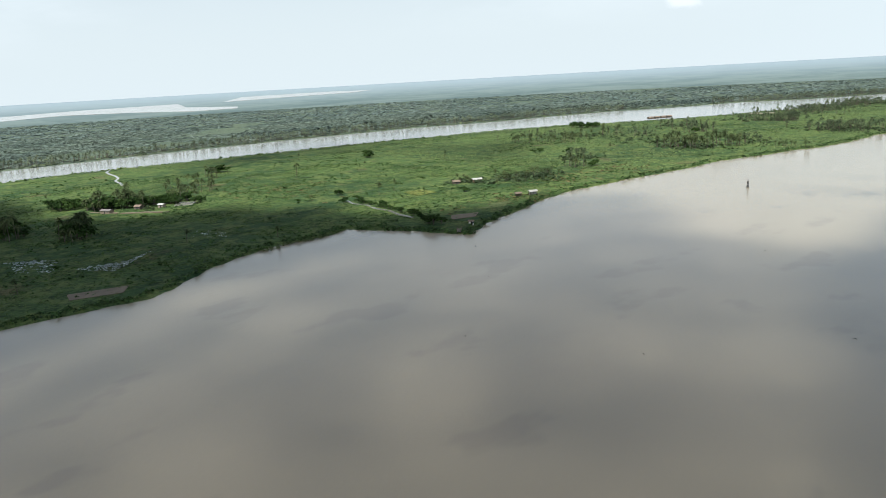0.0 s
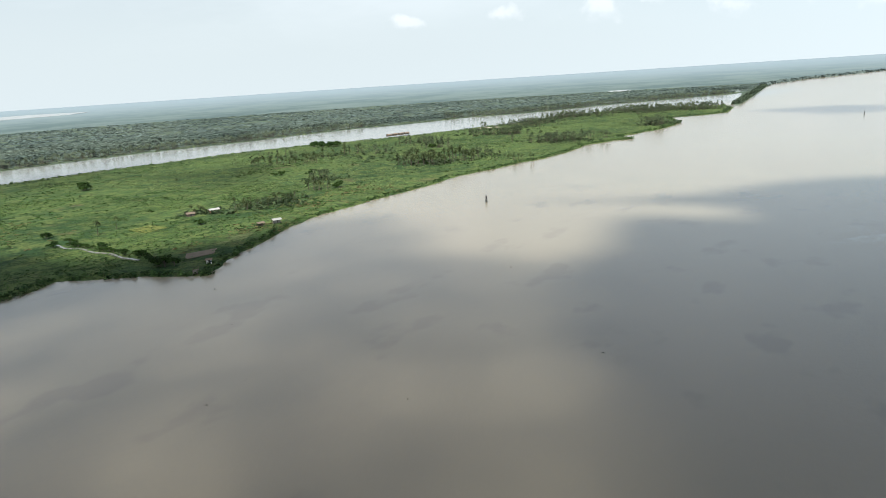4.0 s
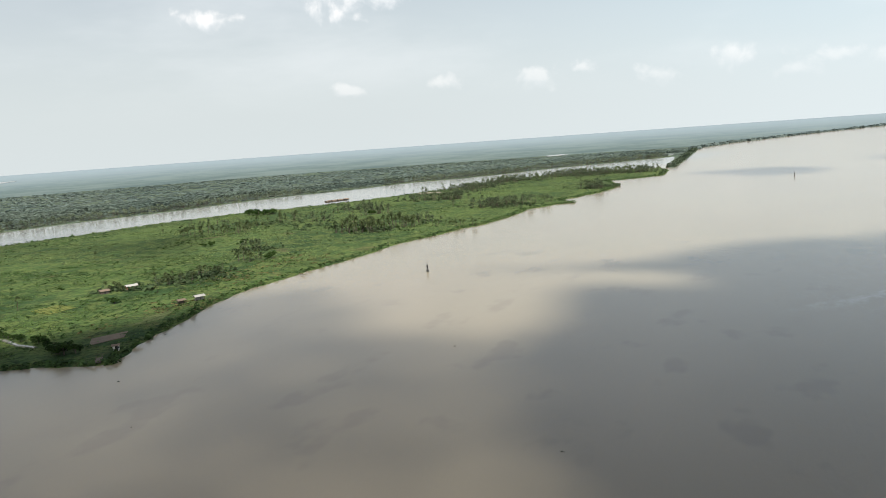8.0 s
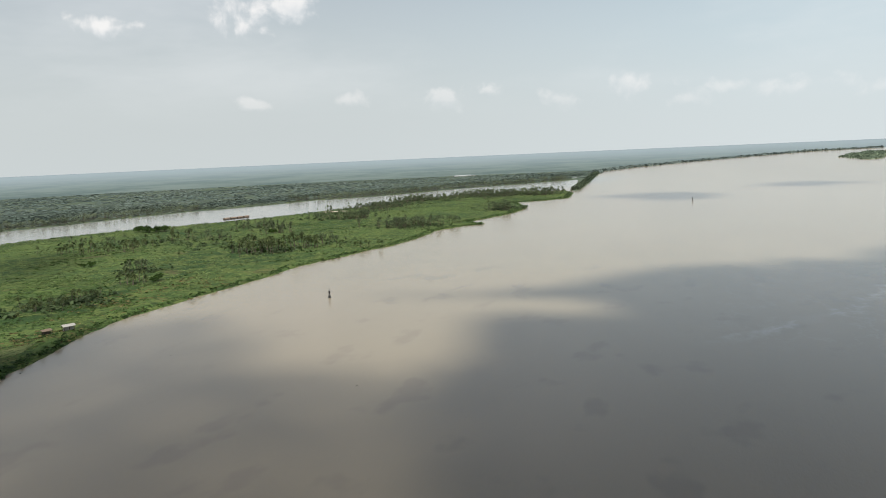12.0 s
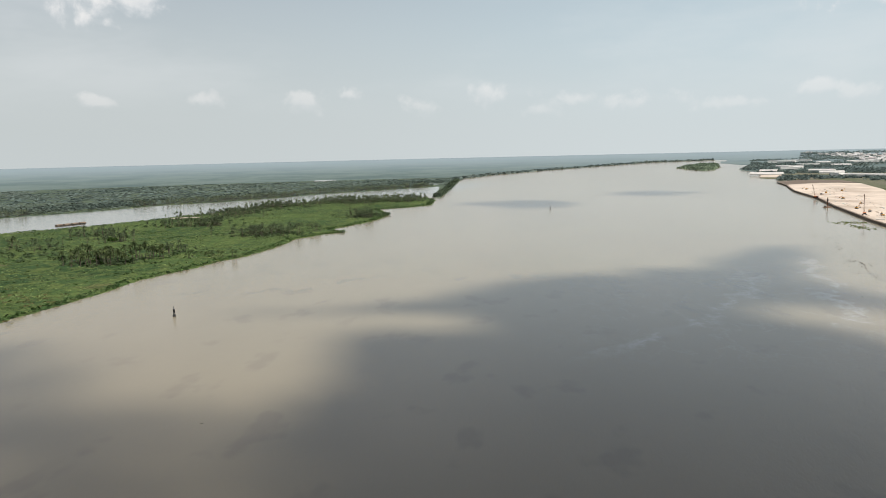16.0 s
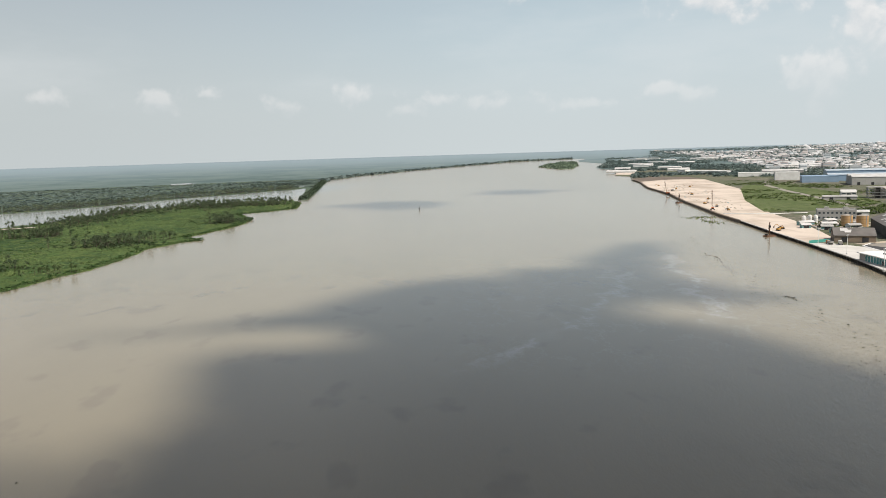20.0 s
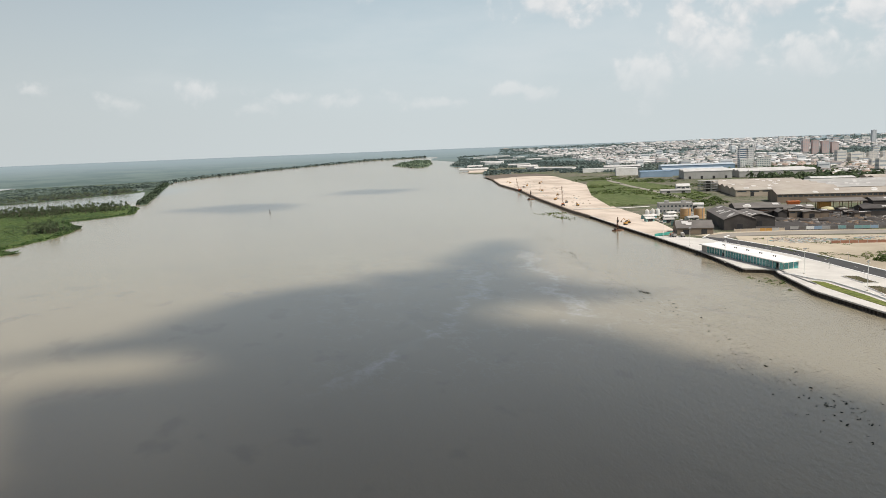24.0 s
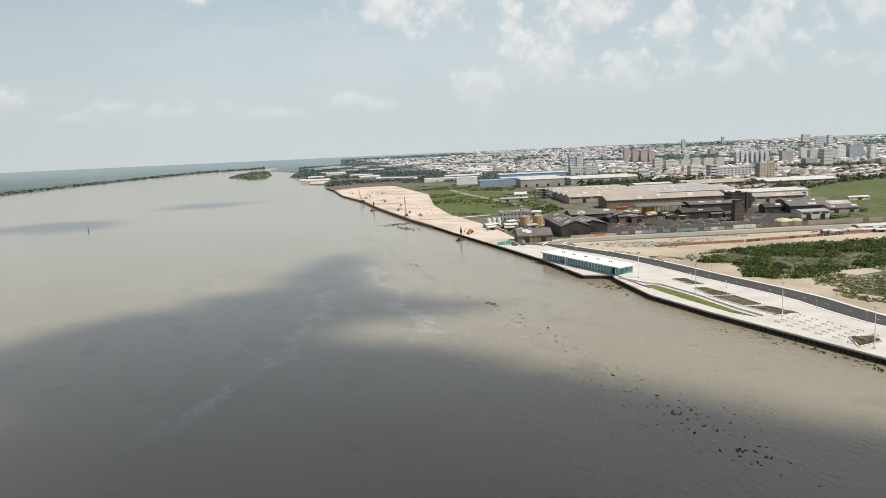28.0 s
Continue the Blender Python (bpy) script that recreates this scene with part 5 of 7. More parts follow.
def pavilion():
    """Long low glass pavilion: local x runs along its river front."""
    x0, y0, x1, y1 = 286.5, 461.0, 296.5, 541.0
    turn = math.degrees(math.atan2(y1 - y0, x1 - x0))
    ln, wd, h = math.hypot(x1 - x0, y1 - y0), 13.0, 4.6
    e = thing("pavilion", "long low riverside pavilion with teal glass front and white roof", "pavilion", x1, y1, CITY_Z + 0.05, turn + 180)
    part("floor", boxes((0, 0, 0, ln, wd, 0.25)), M["concrete"], e)
    ov = 1.2
    roof = solid([(-ov, -ov, h), (ln + ov * 3, -ov * 0.4, h), (ln + ov, wd + ov, h), (-ov, wd + ov, h),
                  (-ov, -ov, h + 0.55), (ln + ov * 3, -ov * 0.4, h + 0.55), (ln + ov, wd + ov, h + 0.9), (-ov, wd + ov, h + 0.9)],
                 [(3, 2, 1, 0), (4, 5, 6, 7), (0, 1, 5, 4), (1, 2, 6, 5), (2, 3, 7, 6), (3, 0, 4, 7)])
    part("roof", roof, M["white"], e, "flat white roof slab with a deep eave")
    part("back_wall", boxes((0, wd - 0.3, 0.25, ln, wd, h)), M["white_wall"], e)
    part("end_wall", boxes((0, 0, 0.25, 0.3, wd - 0.3, h)), M["white_wall"], e)
    part("panel", boxes((0.3, 0.0, 0.25, 6.4, 0.3, h)), M["grey_roof"], e, "grey louvred panel")
    pane = boxes((0.12, 0.1, 0.35, 2.86, 0.16, h - 0.1))
    me = bpy.data.meshes.new("pane")
    pane.to_mesh(me)
    pane.free()
    me.materials.append(M["teal_glass"])
    fin = boxes((-0.09, -0.12, 0.25, 0.09, 0.28, h))
    fm = bpy.data.meshes.new("mullion")
    fin.to_mesh(fm)
    fin.free()
    fm.materials.append(M["white"])
    count = int((ln - 6.4) / 2.98)
    for k in range(count):
        for data, nm in ((me, "pane"), (fm, "mullion")):
            o = new(nm, data)
            o.parent = e
            o.matrix_basis = pose(6.4 + k * 2.98, 0, 0)
            o.visible_shadow = nm != "pane"
    for k in range(4):
        for data, nm in ((me, "pane"), (fm, "mullion")):
            o = new(nm, data)
            o.parent = e
            o.matrix_basis = pose(ln, 0.2 + k * 3.1, 0, 0, 0, 90)
            o.visible_shadow = nm != "pane"
    part("door", boxes((24.2, -0.05, 0.25, 26.0, 0.09, 2.7)), M["dark_gate"], e)
    for k in range(9):
        part("column", cylinder(10 + k * 8.0, 3.2, 0.25, h, 0.22), M["white"], e)
    part("counter", boxes((20, 8, 0.25, 60, 9, 1.3)), M["grey_roof"], e)
    for k in range(5):
        for s in (0, 1.9):
            part("roof_vent", merge(cylinder(13 + k * 13 + s, wd * 0.6, h + 0.6, h + 1.3, 0.32), cylinder(13 + k * 13 + s, wd * 0.6, h + 1.3, h + 1.55, 0.5, 0.2)), M["black"], e)
    return e


pavilion()


def mast(x, y, h, group="tall promenade lamp masts"):
    e = thing("lamp_mast", "tall pale lamp mast with floodlights on the promenade", "lamp mast", x, y, CITY_Z + 0.05, random.uniform(0, 60), group)
    part("base", boxes((-0.45, -0.45, 0, 0.45, 0.45, 0.5), bevel=0.05), M["concrete"], e)
    part("pole", cylinder(0, 0, 0.5, h, 0.2, 0.11, 10), M["white"], e)
    bar = part("crossarm", boxes((-1.3, -0.08, h - 0.2, 1.3, 0.08, h), (-0.08, -1.0, h - 0.7, 0.08, 1.0, h - 0.55)), M["white"], e)
    for u in (-1.1, 0.0, 1.1):
        part("floodlight", boxes((u - 0.28, -0.35, h - 0.05, u + 0.28, 0.25, h + 0.4), bevel=0.04), M["steel"], bar)
    return e


for x, y, h in ((246, 289, 15.2), (266, 339, 14.8), (280, 397, 14.6), (290, 446, 14.0), (279, 497, 13.8), (306, 566, 13.2), (312, 606, 12.6)):
    mast(x, y, h)


def street_lamp(x, y, group="short lamp posts along the road"):
    e = thing("street_lamp", "short grey lamp post beside the road", "street lamp", x, y, CITY_Z + 0.05, -70, group)
    part("post", cylinder(0, 0, 0, 4.4, 0.09, 0.06, 8), M["steel"], e)
    arm = part("arm", boxes((-0.05, -0.9, 4.3, 0.05, 0.05, 4.4)), M["steel"], e)
    part("lamp", boxes((-0.16, -1.35, 4.28, 0.16, -0.8, 4.42), bevel=0.03), M["white"], arm)


for x, y in ((283, 312), (288, 337), (295, 365), (299, 393), (304, 420), (311, 449), (318, 478), (327, 510), (331, 545), (313, 330), (322, 362), (328, 398), (336, 432), (346, 468), (353, 505), (356, 545)):
    street_lamp(x, y)

for k, outline in enumerate(([(288, 405), (293, 401), (288, 380), (279, 386)], [(277, 386), (287, 379), (279, 357), (271, 362)], [(270, 360), (278, 355), (276, 337), (266, 341)],
                             [(300, 430), (306, 426), (300, 408), (294, 411)], [(243, 293), (257, 292), (262, 298), (254, 303)])):
    bed = slab("planting_bed", outline, CITY_Z, CITY_Z + 0.3, M["soil"])
    tagged(bed, "brown soil bed with low dry shrubs on the promenade", "planting bed", "planting beds on the promenade")
    for a, b in zip(outline, outline[1:] + outline[:1]):
        slab("kerb", strip([a, b], 0.35, 0.0), CITY_Z, CITY_Z + 0.45, M["white"], bed)
    pts = scatter(outline, 260, 70 + k)
    stuff("bed_shrubs", "low brown-green shrubs in a planting bed", "shrubs", pts, 0.5, 0.32, 7, M["dry_shrub"], 80 + k, CITY_Z + 0.25, 0.5, 1.6)
lawn = sheet("lawn", [(277, 429), (280, 423), (272, 392), (261, 361), (257, 345), (256, 357), (263, 386), (270, 412)], CITY_Z + 0.22, M["lawn"], "yellowish grass strip curving along the promenade", "lawn", False)
wall_line = [(281, 452), (281, 430), (283, 422), (275, 391), (264, 360), (260, 344)]
pw = slab("parapet_wall", strip(wall_line, 0.25, -0.25), CITY_Z, CITY_Z + 0.85, M["white"])
tagged(pw, "low white curving parapet wall on the promenade", "parapet wall")
ramp_wall = slab("ramp_wall", strip([(287, 461), (279, 441), (272, 420)], 0.3, -0.3), CITY_Z, CITY_Z + 0.6, M["grey_roof"])
tagged(ramp_wall, "low grey wall beside the ramp", "low wall")
for k in range(30):
    u, w = (k // 5) / 5, (k % 5) / 4 + 0.06 * (k // 5 % 2)
    x, y = 246.5 + 17 * w + 8 * u, 298 + 36 * u
    b = thing("bench", "long dark slab bench on the pale paving", "bench", x, y, CITY_Z + 0.05, 78 + random.uniform(-3, 3), "benches on the promenade")
    part("seat", boxes((-1.5, -0.2, 0.36, 1.5, 0.2, 0.46), bevel=0.03), M["grey_roof"], b)
    for s in (-1.3, 1.3):
        part("leg", boxes((s - 0.12, -0.16, 0, s + 0.12, 0.16, 0.36)), M["concrete"], b)
hoard = thing("hoarding", "green site hoarding closing the end of the promenade", "hoarding", 317, 624, None, 12)
for k in range(8):
    part("panel", boxes((k * 2.6, -0.05, 0, k * 2.6 + 2.5, 0.05, 2.2)), M["teal"], hoard)
    part("post", boxes((k * 2.6 - 0.08, 0.05, 0, k * 2.6 + 0.02, 0.15, 2.3)), M["steel"], hoard)
joints = thing("paving_joints", "dark expansion joints across the promenade paving", "paving", 0, 0, CITY_Z + 0.054)
joints["kind"] = "structure"
for k in range(34):
    y = 250 + k * 10.5
    i = next(i for i in range(len(QUAY) - 1) if QUAY[i][1] <= y <= QUAY[i + 1][1])
    (xa, ya), (xb, yb) = QUAY[i], QUAY[i + 1]
    x = xa + (xb - xa) * (y - ya) / (yb - ya)
    part("joint", boxes((x + 0.8, y - 0.06, 0, x + 17, y + 0.06, 0.006)), M["grey_roof"], joints)
for k in range(14):
    u = (k + 0.5) / 14 * (len(ROAD) - 4) + 1
    i = int(u)
    (xa, ya), (xb, yb) = ROAD[i], ROAD[i + 1]
    x, y = xa + (xb - xa) * (u - i), ya + (yb - ya) * (u - i)
    if k == 0:
        lines = thing("lane_marks", "broken white lane marks on the asphalt", "lane marks", 0, 0, CITY_Z + 0.124)
        lines["kind"] = "structure"
    o = part("mark", boxes((-1.5, -0.08, 0, 1.5, 0.08, 0.006)), M["paint_line"], lines)
    o.matrix_basis = pose(x, y, 0, 0, 0, math.degrees(math.atan2(yb - ya, xb - xa)))

# ---- the old works ----
T = -29.3
shed("shed", "old low shed with a brown-grey gabled roof and mural", 338, 624, T, 28, 24, 5.2, 10.0, M["rust_wall"], M["soot_roof"], True, 1, "shed", "", 2, 0, 2, 1)
shed("works_shed", "long dark corrugated works shed with an open gable end", 384, 624, T, 25, 84, 9.0, 13.5, M["soot"], M["soot_roof"], False, 1, "shed", "sheds of the works", 1, 0, 9, 2)
shed("works_shed", "dark corrugated works shed beside the road", 413, 634, T, 25, 50, 7.6, 10.8, M["soot"], M["soot_roof"], False, 1, "shed", "sheds of the works", 1, 0, 3, 3)
shed("works_shed", "tall sooty shed with pale roof sheets", 452, 690, T, 42, 30, 9.5, 13.0, M["soot"], M["soot_roof"], True, 1, "shed", "sheds of the works", 2, 0, 5, 4)
shed("works_shed", "low black open shed of the old works", 500, 690, T, 34, 22, 6.0, 8.6, M["soot"], M["soot_roof"], True, 1, "shed", "sheds of the works", 3, 0, 2, 5)
shed("long_hall", "very long brown hall with a sandy tiled roof", 592, 786, T, 142, 42, 9.6, 14.0, M["rust_wall"], M["tan_roof"], True, 1, "factory hall", "", 0, 26, 4, 6)
shed("works_hall", "wide hall with many shallow sandy roofs", 622, 888, T, 120, 210, 8.0, 11.0, M["tan_wall"], M["tan_roof"], True, 6, "factory hall", "", 3, 8, 3, 7)
shed("works_hall", "wide hall with weathered pale roofs", 735, 840, T, 110, 150, 8.0, 10.5, M["tan_wall"], M["grey_roof"], True, 5, "factory hall", "", 2, 6, 3, 8)
shed("casting_hall", "low soot-black casting hall with a row of pale windows", 546, 634, T, 40, 22, 7.0, 9.5, M["soot"], M["soot"], True, 1, "factory hall", "", 0, 16, 1, 9)
shed("casting_hall", "soot-black hall behind the casting shed", 604, 674, T, 58, 26, 8.5, 11.0, M["soot"], M["soot_roof"], True, 1, "factory hall", "", 0, 0, 2, 10)
block("furnace_tower", "tall black steel-clad furnace house", 664, 668, T, 22, 20, 16, M["soot"], 3, 4, None, "furnace house", "", 1)
tower = thing("cooling_tower", "tall tapering soot-brown brick tower of the works", "tower", 567, 588, None, T)
part("shaft", solid([(-4.5, -4.5, 0), (4.5, -4.5, 0), (4.5, 4.5, 0), (-4.5, 4.5, 0), (-3.4, -3.4, 19), (3.4, -3.4, 19), (3.4, 3.4, 19), (-3.4, 3.4, 19)],
                    [(0, 1, 5, 4), (1, 2, 6, 5), (2, 3, 7, 6), (3, 0, 4, 7), (4, 5, 6, 7)]), M["soot_brick"], tower)
for k in range(5):
    s = 4.6 - 1.5 * (k + 0.5) / 6.2
    part("band", boxes((-s, -s, 3.5 * k + 2, s, s, 3.5 * k + 2.5)), M["soot"], tower)
part("cap", boxes((-3.7, -3.7, 19, 3.7, 3.7, 19.8)), M["soot"], tower)
chim = thing("chimney", "round dark chimney behind the works", "chimney", 640, 632, None, 0)
part("shaft", cylinder(0, 0, 0, 21, 1.7, 1.3, 16), M["soot"], chim)
part("rim", cylinder(0, 0, 20.2, 21.2, 1.6, 1.6, 16), M["soot_roof"], chim)
for x, y in ((416.5, 717), (426.5, 709.5)):
    tk = thing("storage_tank", "round ochre storage tank with a domed top", "storage tank", x, y, None, 0, "ochre storage tanks")
    shell = part("shell", cylinder(0, 0, 0, 10, 4.9, 4.9, 28), M["tank"], tk)
    part("dome", cylinder(0, 0, 10, 10.9, 4.95, 0.6, 28), M["tan_roof"], tk)
    part("ladder", boxes((-0.25, -5.1, 0, 0.25, -4.92, 10.8)), M["steel"], shell)
    part("hoop", merge(cylinder(0, 0, 3.3, 3.5, 4.97, 4.97, 28), cylinder(0, 0, 6.6, 6.8, 4.97, 4.97, 28)), M["ochre"], shell)
for x, y, h in ((404, 752, 7), (408, 749, 7), (401, 757, 6), (396, 749, 5)):
    tk = thing("silo", "small white upright silo", "silo", x, y, None, 0, "white silos by the tanks")
    shell = part("shell", cylinder(0, 0, 0, h, 1.8, 1.8, 14), M["white"], tk)
    part("cone", cylinder(0, 0, h, h + 1.2, 1.85, 0.3, 14), M["pale_sheet"], tk)
    for a in range(3):
        part("band", cylinder(0, 0, 1 + a * 1.8, 1.12 + a * 1.8, 1.84, 1.84, 14), M["steel"], shell)
block("office", "two-storey grey office block with a white roof edge", 426, 773, T, 34, 15, 10.0, M["grey_wall"], 2, 9, None, "office", "", 2)
shed("shed", "low white-roofed store beside the track", 458, 800, T, 36, 10, 5, 6.5, M["white_wall"], M["pale_sheet"], True, 1, "shed", "", 2, 0, 0, 12)
for k, (x, y, w, d, h) in enumerate(((380, 700, 9, 6, 3), (392, 716, 12, 7, 3.5), (372, 716, 8, 6, 3), (400, 690, 10, 8, 4), (383, 735, 14, 6, 3), (410, 735, 10, 7, 4), (374, 672, 10, 7, 3.2))):
    shed("hut", "small site hut with a sheet roof", x, y, T + k * 7, w, d, h, h + 1.2, M["white_wall"] if k % 2 else M["teal_wall"], M["pale_sheet"] if k % 3 else M["grey_roof"], True, 1, "hut", "huts by the tanks", 1, 2, 0, k)
can = thing("canopy", "open brown canopy on posts over ochre plant", "canopy", 560, 706, None, T)
part("roof", roof_slope((0, 0, 8), (52, 0, 8), (52, 18, 10), (0, 18, 10)), M["soot_roof"], can)
for k in range(7):
    for v in (0.5, 17.5):
        part("post", boxes((k * 8.5, v - 0.2, 0, k * 8.5 + 0.4, v + 0.2, 8)), M["rust"], can)
part("bin", boxes((8, 3, 0, 19, 12, 7.5), bevel=0.2), M["ochre"], can, "square ochre hopper")
for x, y, s in ((575, 702, 7), (590, 697, 6), (583, 552, 8), (594, 547, 6)):
    bm = bmesh.new()
    bmesh.ops.create_icosphere(bm, subdivisions=3, radius=s)
    for v in bm.verts:
        v.co.z = max(0, v.co.z * 0.42 + 0.5 * noise.noise(v.co * 0.5))
    hp = thing("heap", "pale yellow heap of raw material in the black yard", "heap", x, y, CITY_Z + 0.05, 0, "yellow heaps")
    part("mound", bm, M["sulphur"], hp)
for x, y, s in ((470, 655, 8), (486, 640, 6), (500, 628, 9), (530, 610, 7), (455, 668, 6), (545, 600, 6)):
    bm = bmesh.new()
    bmesh.ops.create_icosphere(bm, subdivisions=3, radius=s)
    for v in bm.verts:
        v.co.z = max(0, v.co.z * 0.3 + 0.6 * noise.noise(v.co * 0.4))
    hp = thing("heap", "low heap of black slag in the yard", "heap", x, y, CITY_Z + 0.05, 0, "slag heaps")
    part("mound", bm, M["coal"], hp)
gan = thing("gantry", "orange gantry machine in the works yard", "gantry", 533, 708, None, T)
part("hopper", solid([(0, 0, 6), (9, 0, 6), (9, 6, 6), (0, 6, 6), (-1.5, -1, 10), (10.5, -1, 10), (10.5, 7, 10), (-1.5, 7, 10)],
                     [(0, 1, 5, 4), (1, 2, 6, 5), (2, 3, 7, 6), (3, 0, 4, 7), (4, 5, 6, 7), (3, 2, 1, 0)]), M["orange"], gan)
for u, v in ((0.3, 0.3), (8.7, 0.3), (8.7, 5.7), (0.3, 5.7)):
    part("leg", boxes((u - 0.3, v - 0.3, 0, u + 0.3, v + 0.3, 6)), M["soot"], gan)
part("conveyor", rod((9, 3, 6), (24, 3, 1.5), 0.7), M["soot"], gan)


def wall_run(name, label, a, b, h, panel, mats, group=""):
    """A yard wall of separate panels and posts."""
    ln = math.hypot(b[0] - a[0], b[1] - a[1])
    e = thing(name, label, "wall", a[0], a[1], None, math.degrees(math.atan2(b[1] - a[1], b[0] - a[0])), group)
    n = max(1, int(ln / panel))
    for k in range(n):
        part("panel", boxes((k * panel + 0.15, -0.1, 0, (k + 1) * panel - 0.15, 0.1, h * random.uniform(0.94, 1.0))), random.choice(mats), e)
        part("post", boxes((k * panel - 0.15, -0.17, 0, k * panel + 0.15, 0.17, h + 0.15)), M["grey_wall"], e)
    return e


wall_run("yard_wall", "low yard wall with painted murals beside the road", (384, 612), (424, 595), 2.3, 5.0, [M["tan_wall"], M["ochre"], M["tan_wall"], M["grey_wall"]])
wall_run("yard_wall", "painted yard wall in white, teal and rust", (428, 598), (512, 553), 2.6, 6.0, [M["white_wall"], M["grey_wall"], M["teal_wall"], M["grey_wall"], M["soot_roof"], M["tan_wall"], M["blue_sheet"]])
wall_run("yard_wall", "plain white yard wall along the road", (514, 552), (534, 542), 3.2, 5.0, [M["white_wall"]])
wall_run("yard_wall", "tall weathered concrete yard wall", (536, 541), (632, 489), 4.0, 6.0, [M["tan_wall"], M["rust_wall"]])
wall_run("brick_wall", "long low unfinished brick wall across the sandy lot", (392, 524), (452, 494), 2.0, 6.0, [M["brick"]])
wall_run("brick_wall", "low brick wall at the edge of the scrub", (452, 494), (570, 452), 2.0, 6.0, [M["brick"], M["rust"]])
shed("depot", "pale corrugated depot with a shallow roof", 602, 546, T, 26, 20, 7.6, 9.0, M["pale_sheet"], M["grey_roof"], True, 1, "depot", "", 2, 3, 0, 14)
shed("long_roof", "long low open-sided shed with a cream roof", 560, 470, T + 6, 60, 9, 3.2, 4.2, M["tan_wall"], M["pale_sheet"], True, 1, "shed", "", 0, 0, 0, 15)
for k in range(24):
    u = 0.42 + 0.6 * k / 24
    x, y = 470 + 130 * u + random.uniform(-5, 5), 508 - 72 * u + random.uniform(-6, 6)
    shed("hut", "small tin-roofed hut in a crowded row", x, y, T + random.uniform(-12, 12), random.uniform(5, 11), random.uniform(4, 6), 2.2, 2.9,
         random.choice([M["white_wall"], M["brick"], M["tan_wall"]]), random.choice([M["pale_sheet"], M["grey_roof"], M["soot_roof"], M["blue_roof"]]), True, 1, "hut", "huts behind the brick wall", 1, 0, 0, k)
for k, (x, y, w, d, h, wm, rm) in enumerate(((652, 590, 40, 26, 7, "soot", "soot_roof"), (690, 620, 46, 24, 7, "rust_wall", "soot_roof"), (668, 560, 30, 16, 5, "tan_wall", "soot_roof"),
                                     (705, 585, 26, 16, 5, "rust_wall", "grey_roof"), (735, 690, 60, 30, 7, "tan_wall", "tan_roof"), (640, 610, 24, 14, 6, "soot", "soot"))):
    shed("works_shed", "weathered shed at the edge of the works", x, y, T, w, d, h, h + 3, M[wm], M[rm], True, 1, "shed", "sheds of the works", 2, 4, 2, 30 + k)
shed("market_hall", "long white hall with open portals", 768, 745, T, 96, 40, 8, 10, M["white_wall"], M["pale_sheet"], True, 2, "hall", "", 9, 0, 1, 40)
shed("warehouse", "warehouse with a broad sandy roof", 905, 930, T, 90, 60, 8, 11, M["tan_wall"], M["tan_roof"], True, 2, "warehouse", "warehouses of the town", 3, 5, 2, 41)
shed("warehouse", "warehouse with a pale ribbed roof", 985, 850, T, 110, 50, 8, 11, M["tan_wall"], M["pale_sheet"], True, 2, "warehouse", "warehouses of the town", 3, 5, 2, 42)
shed("warehouse", "white warehouse near the trees", 845, 985, T, 60, 40, 9, 10.5, M["white_wall"], M["pale_sheet"], True, 1, "warehouse", "warehouses of the town", 3, 4, 0, 43)
shed("field_house", "small white clubhouse in the green field", 811, 622, T, 24, 8, 3.4, 4.6, M["white_wall"], M["pale_sheet"], True, 1, "clubhouse", "", 1, 4, 0, 44)

# half-built concrete frame
fr = thing("concrete_frame", "bare half-built concrete frame of four storeys", "unfinished building", 649, 992, None, T)
for s in range(5):
    part("slab", boxes((-0.4, -0.4, 3.6 * s, 24.4, 18.4, 3.6 * s + 0.4)), M["grey_wall"], fr)
    if s < 4:
        for u in (0.4, 8, 16, 23.6):
            for v in (0.4, 9, 17.6):
                part("column", boxes((u - 0.3, v - 0.3, 3.6 * s + 0.4, u + 0.3, v + 0.3, 3.6 * s + 3.6)), M["grey_wall"], fr)
part("core", boxes((9, 7, 0, 15, 12, 14.4)), M["soot_roof"], fr)
shed("house", "white gabled house beside the track", 625, 1012, T, 18, 16, 8, 11, M["white_wall"], M["pale_sheet"], True, 1, "house", "", 1, 3, 0, 45)
shed("warehouse", "long low grey shed beside the concrete frame", 590, 1000, T, 40, 14, 4, 5.5, M["grey_wall"], M["grey_roof"], True, 1, "warehouse", "warehouses of the town", 2, 0, 0, 46)

# blue warehouses and grey halls
block("blue_warehouse", "low bright blue clad warehouse", 820, 1392, T, 62, 50, 11, M["blue_sheet"], 0, 0, None, "warehouse", "blue warehouses")
shed("blue_warehouse", "long blue clad warehouse with a pale roof", 880, 1400, T, 120, 60, 12, 14, M["blue_sheet"], M["blue_roof"], True, 1, "warehouse", "blue warehouses", 0, 0, 3, 47)
shed("blue_warehouse", "tall blue clad warehouse with a pale roof", 925, 1470, T, 150, 60, 17, 19, M["blue_sheet"], M["blue_roof"], True, 1, "warehouse", "blue warehouses", 0, 0, 3, 48)
shed("warehouse", "large pale grey hall with a rounded roof", 826, 1262, T, 84, 70, 14, 17, M["grey_wall"], M["pale_sheet"], True, 2, "warehouse", "warehouses of the town", 4, 0, 2, 49)
shed("warehouse", "wide hall with curved grey-white roofs", 915, 1220, T, 130, 90, 11, 14, M["grey_wall"], M["pale_sheet"], True, 3, "warehouse", "warehouses of the town", 0, 0, 3, 50)
block("warehouse", "plain white box-shaped warehouse by the lot", 838, 1510, T, 46, 40, 15, M["white_wall"], 0, 0, None, "warehouse", "warehouses of the town")
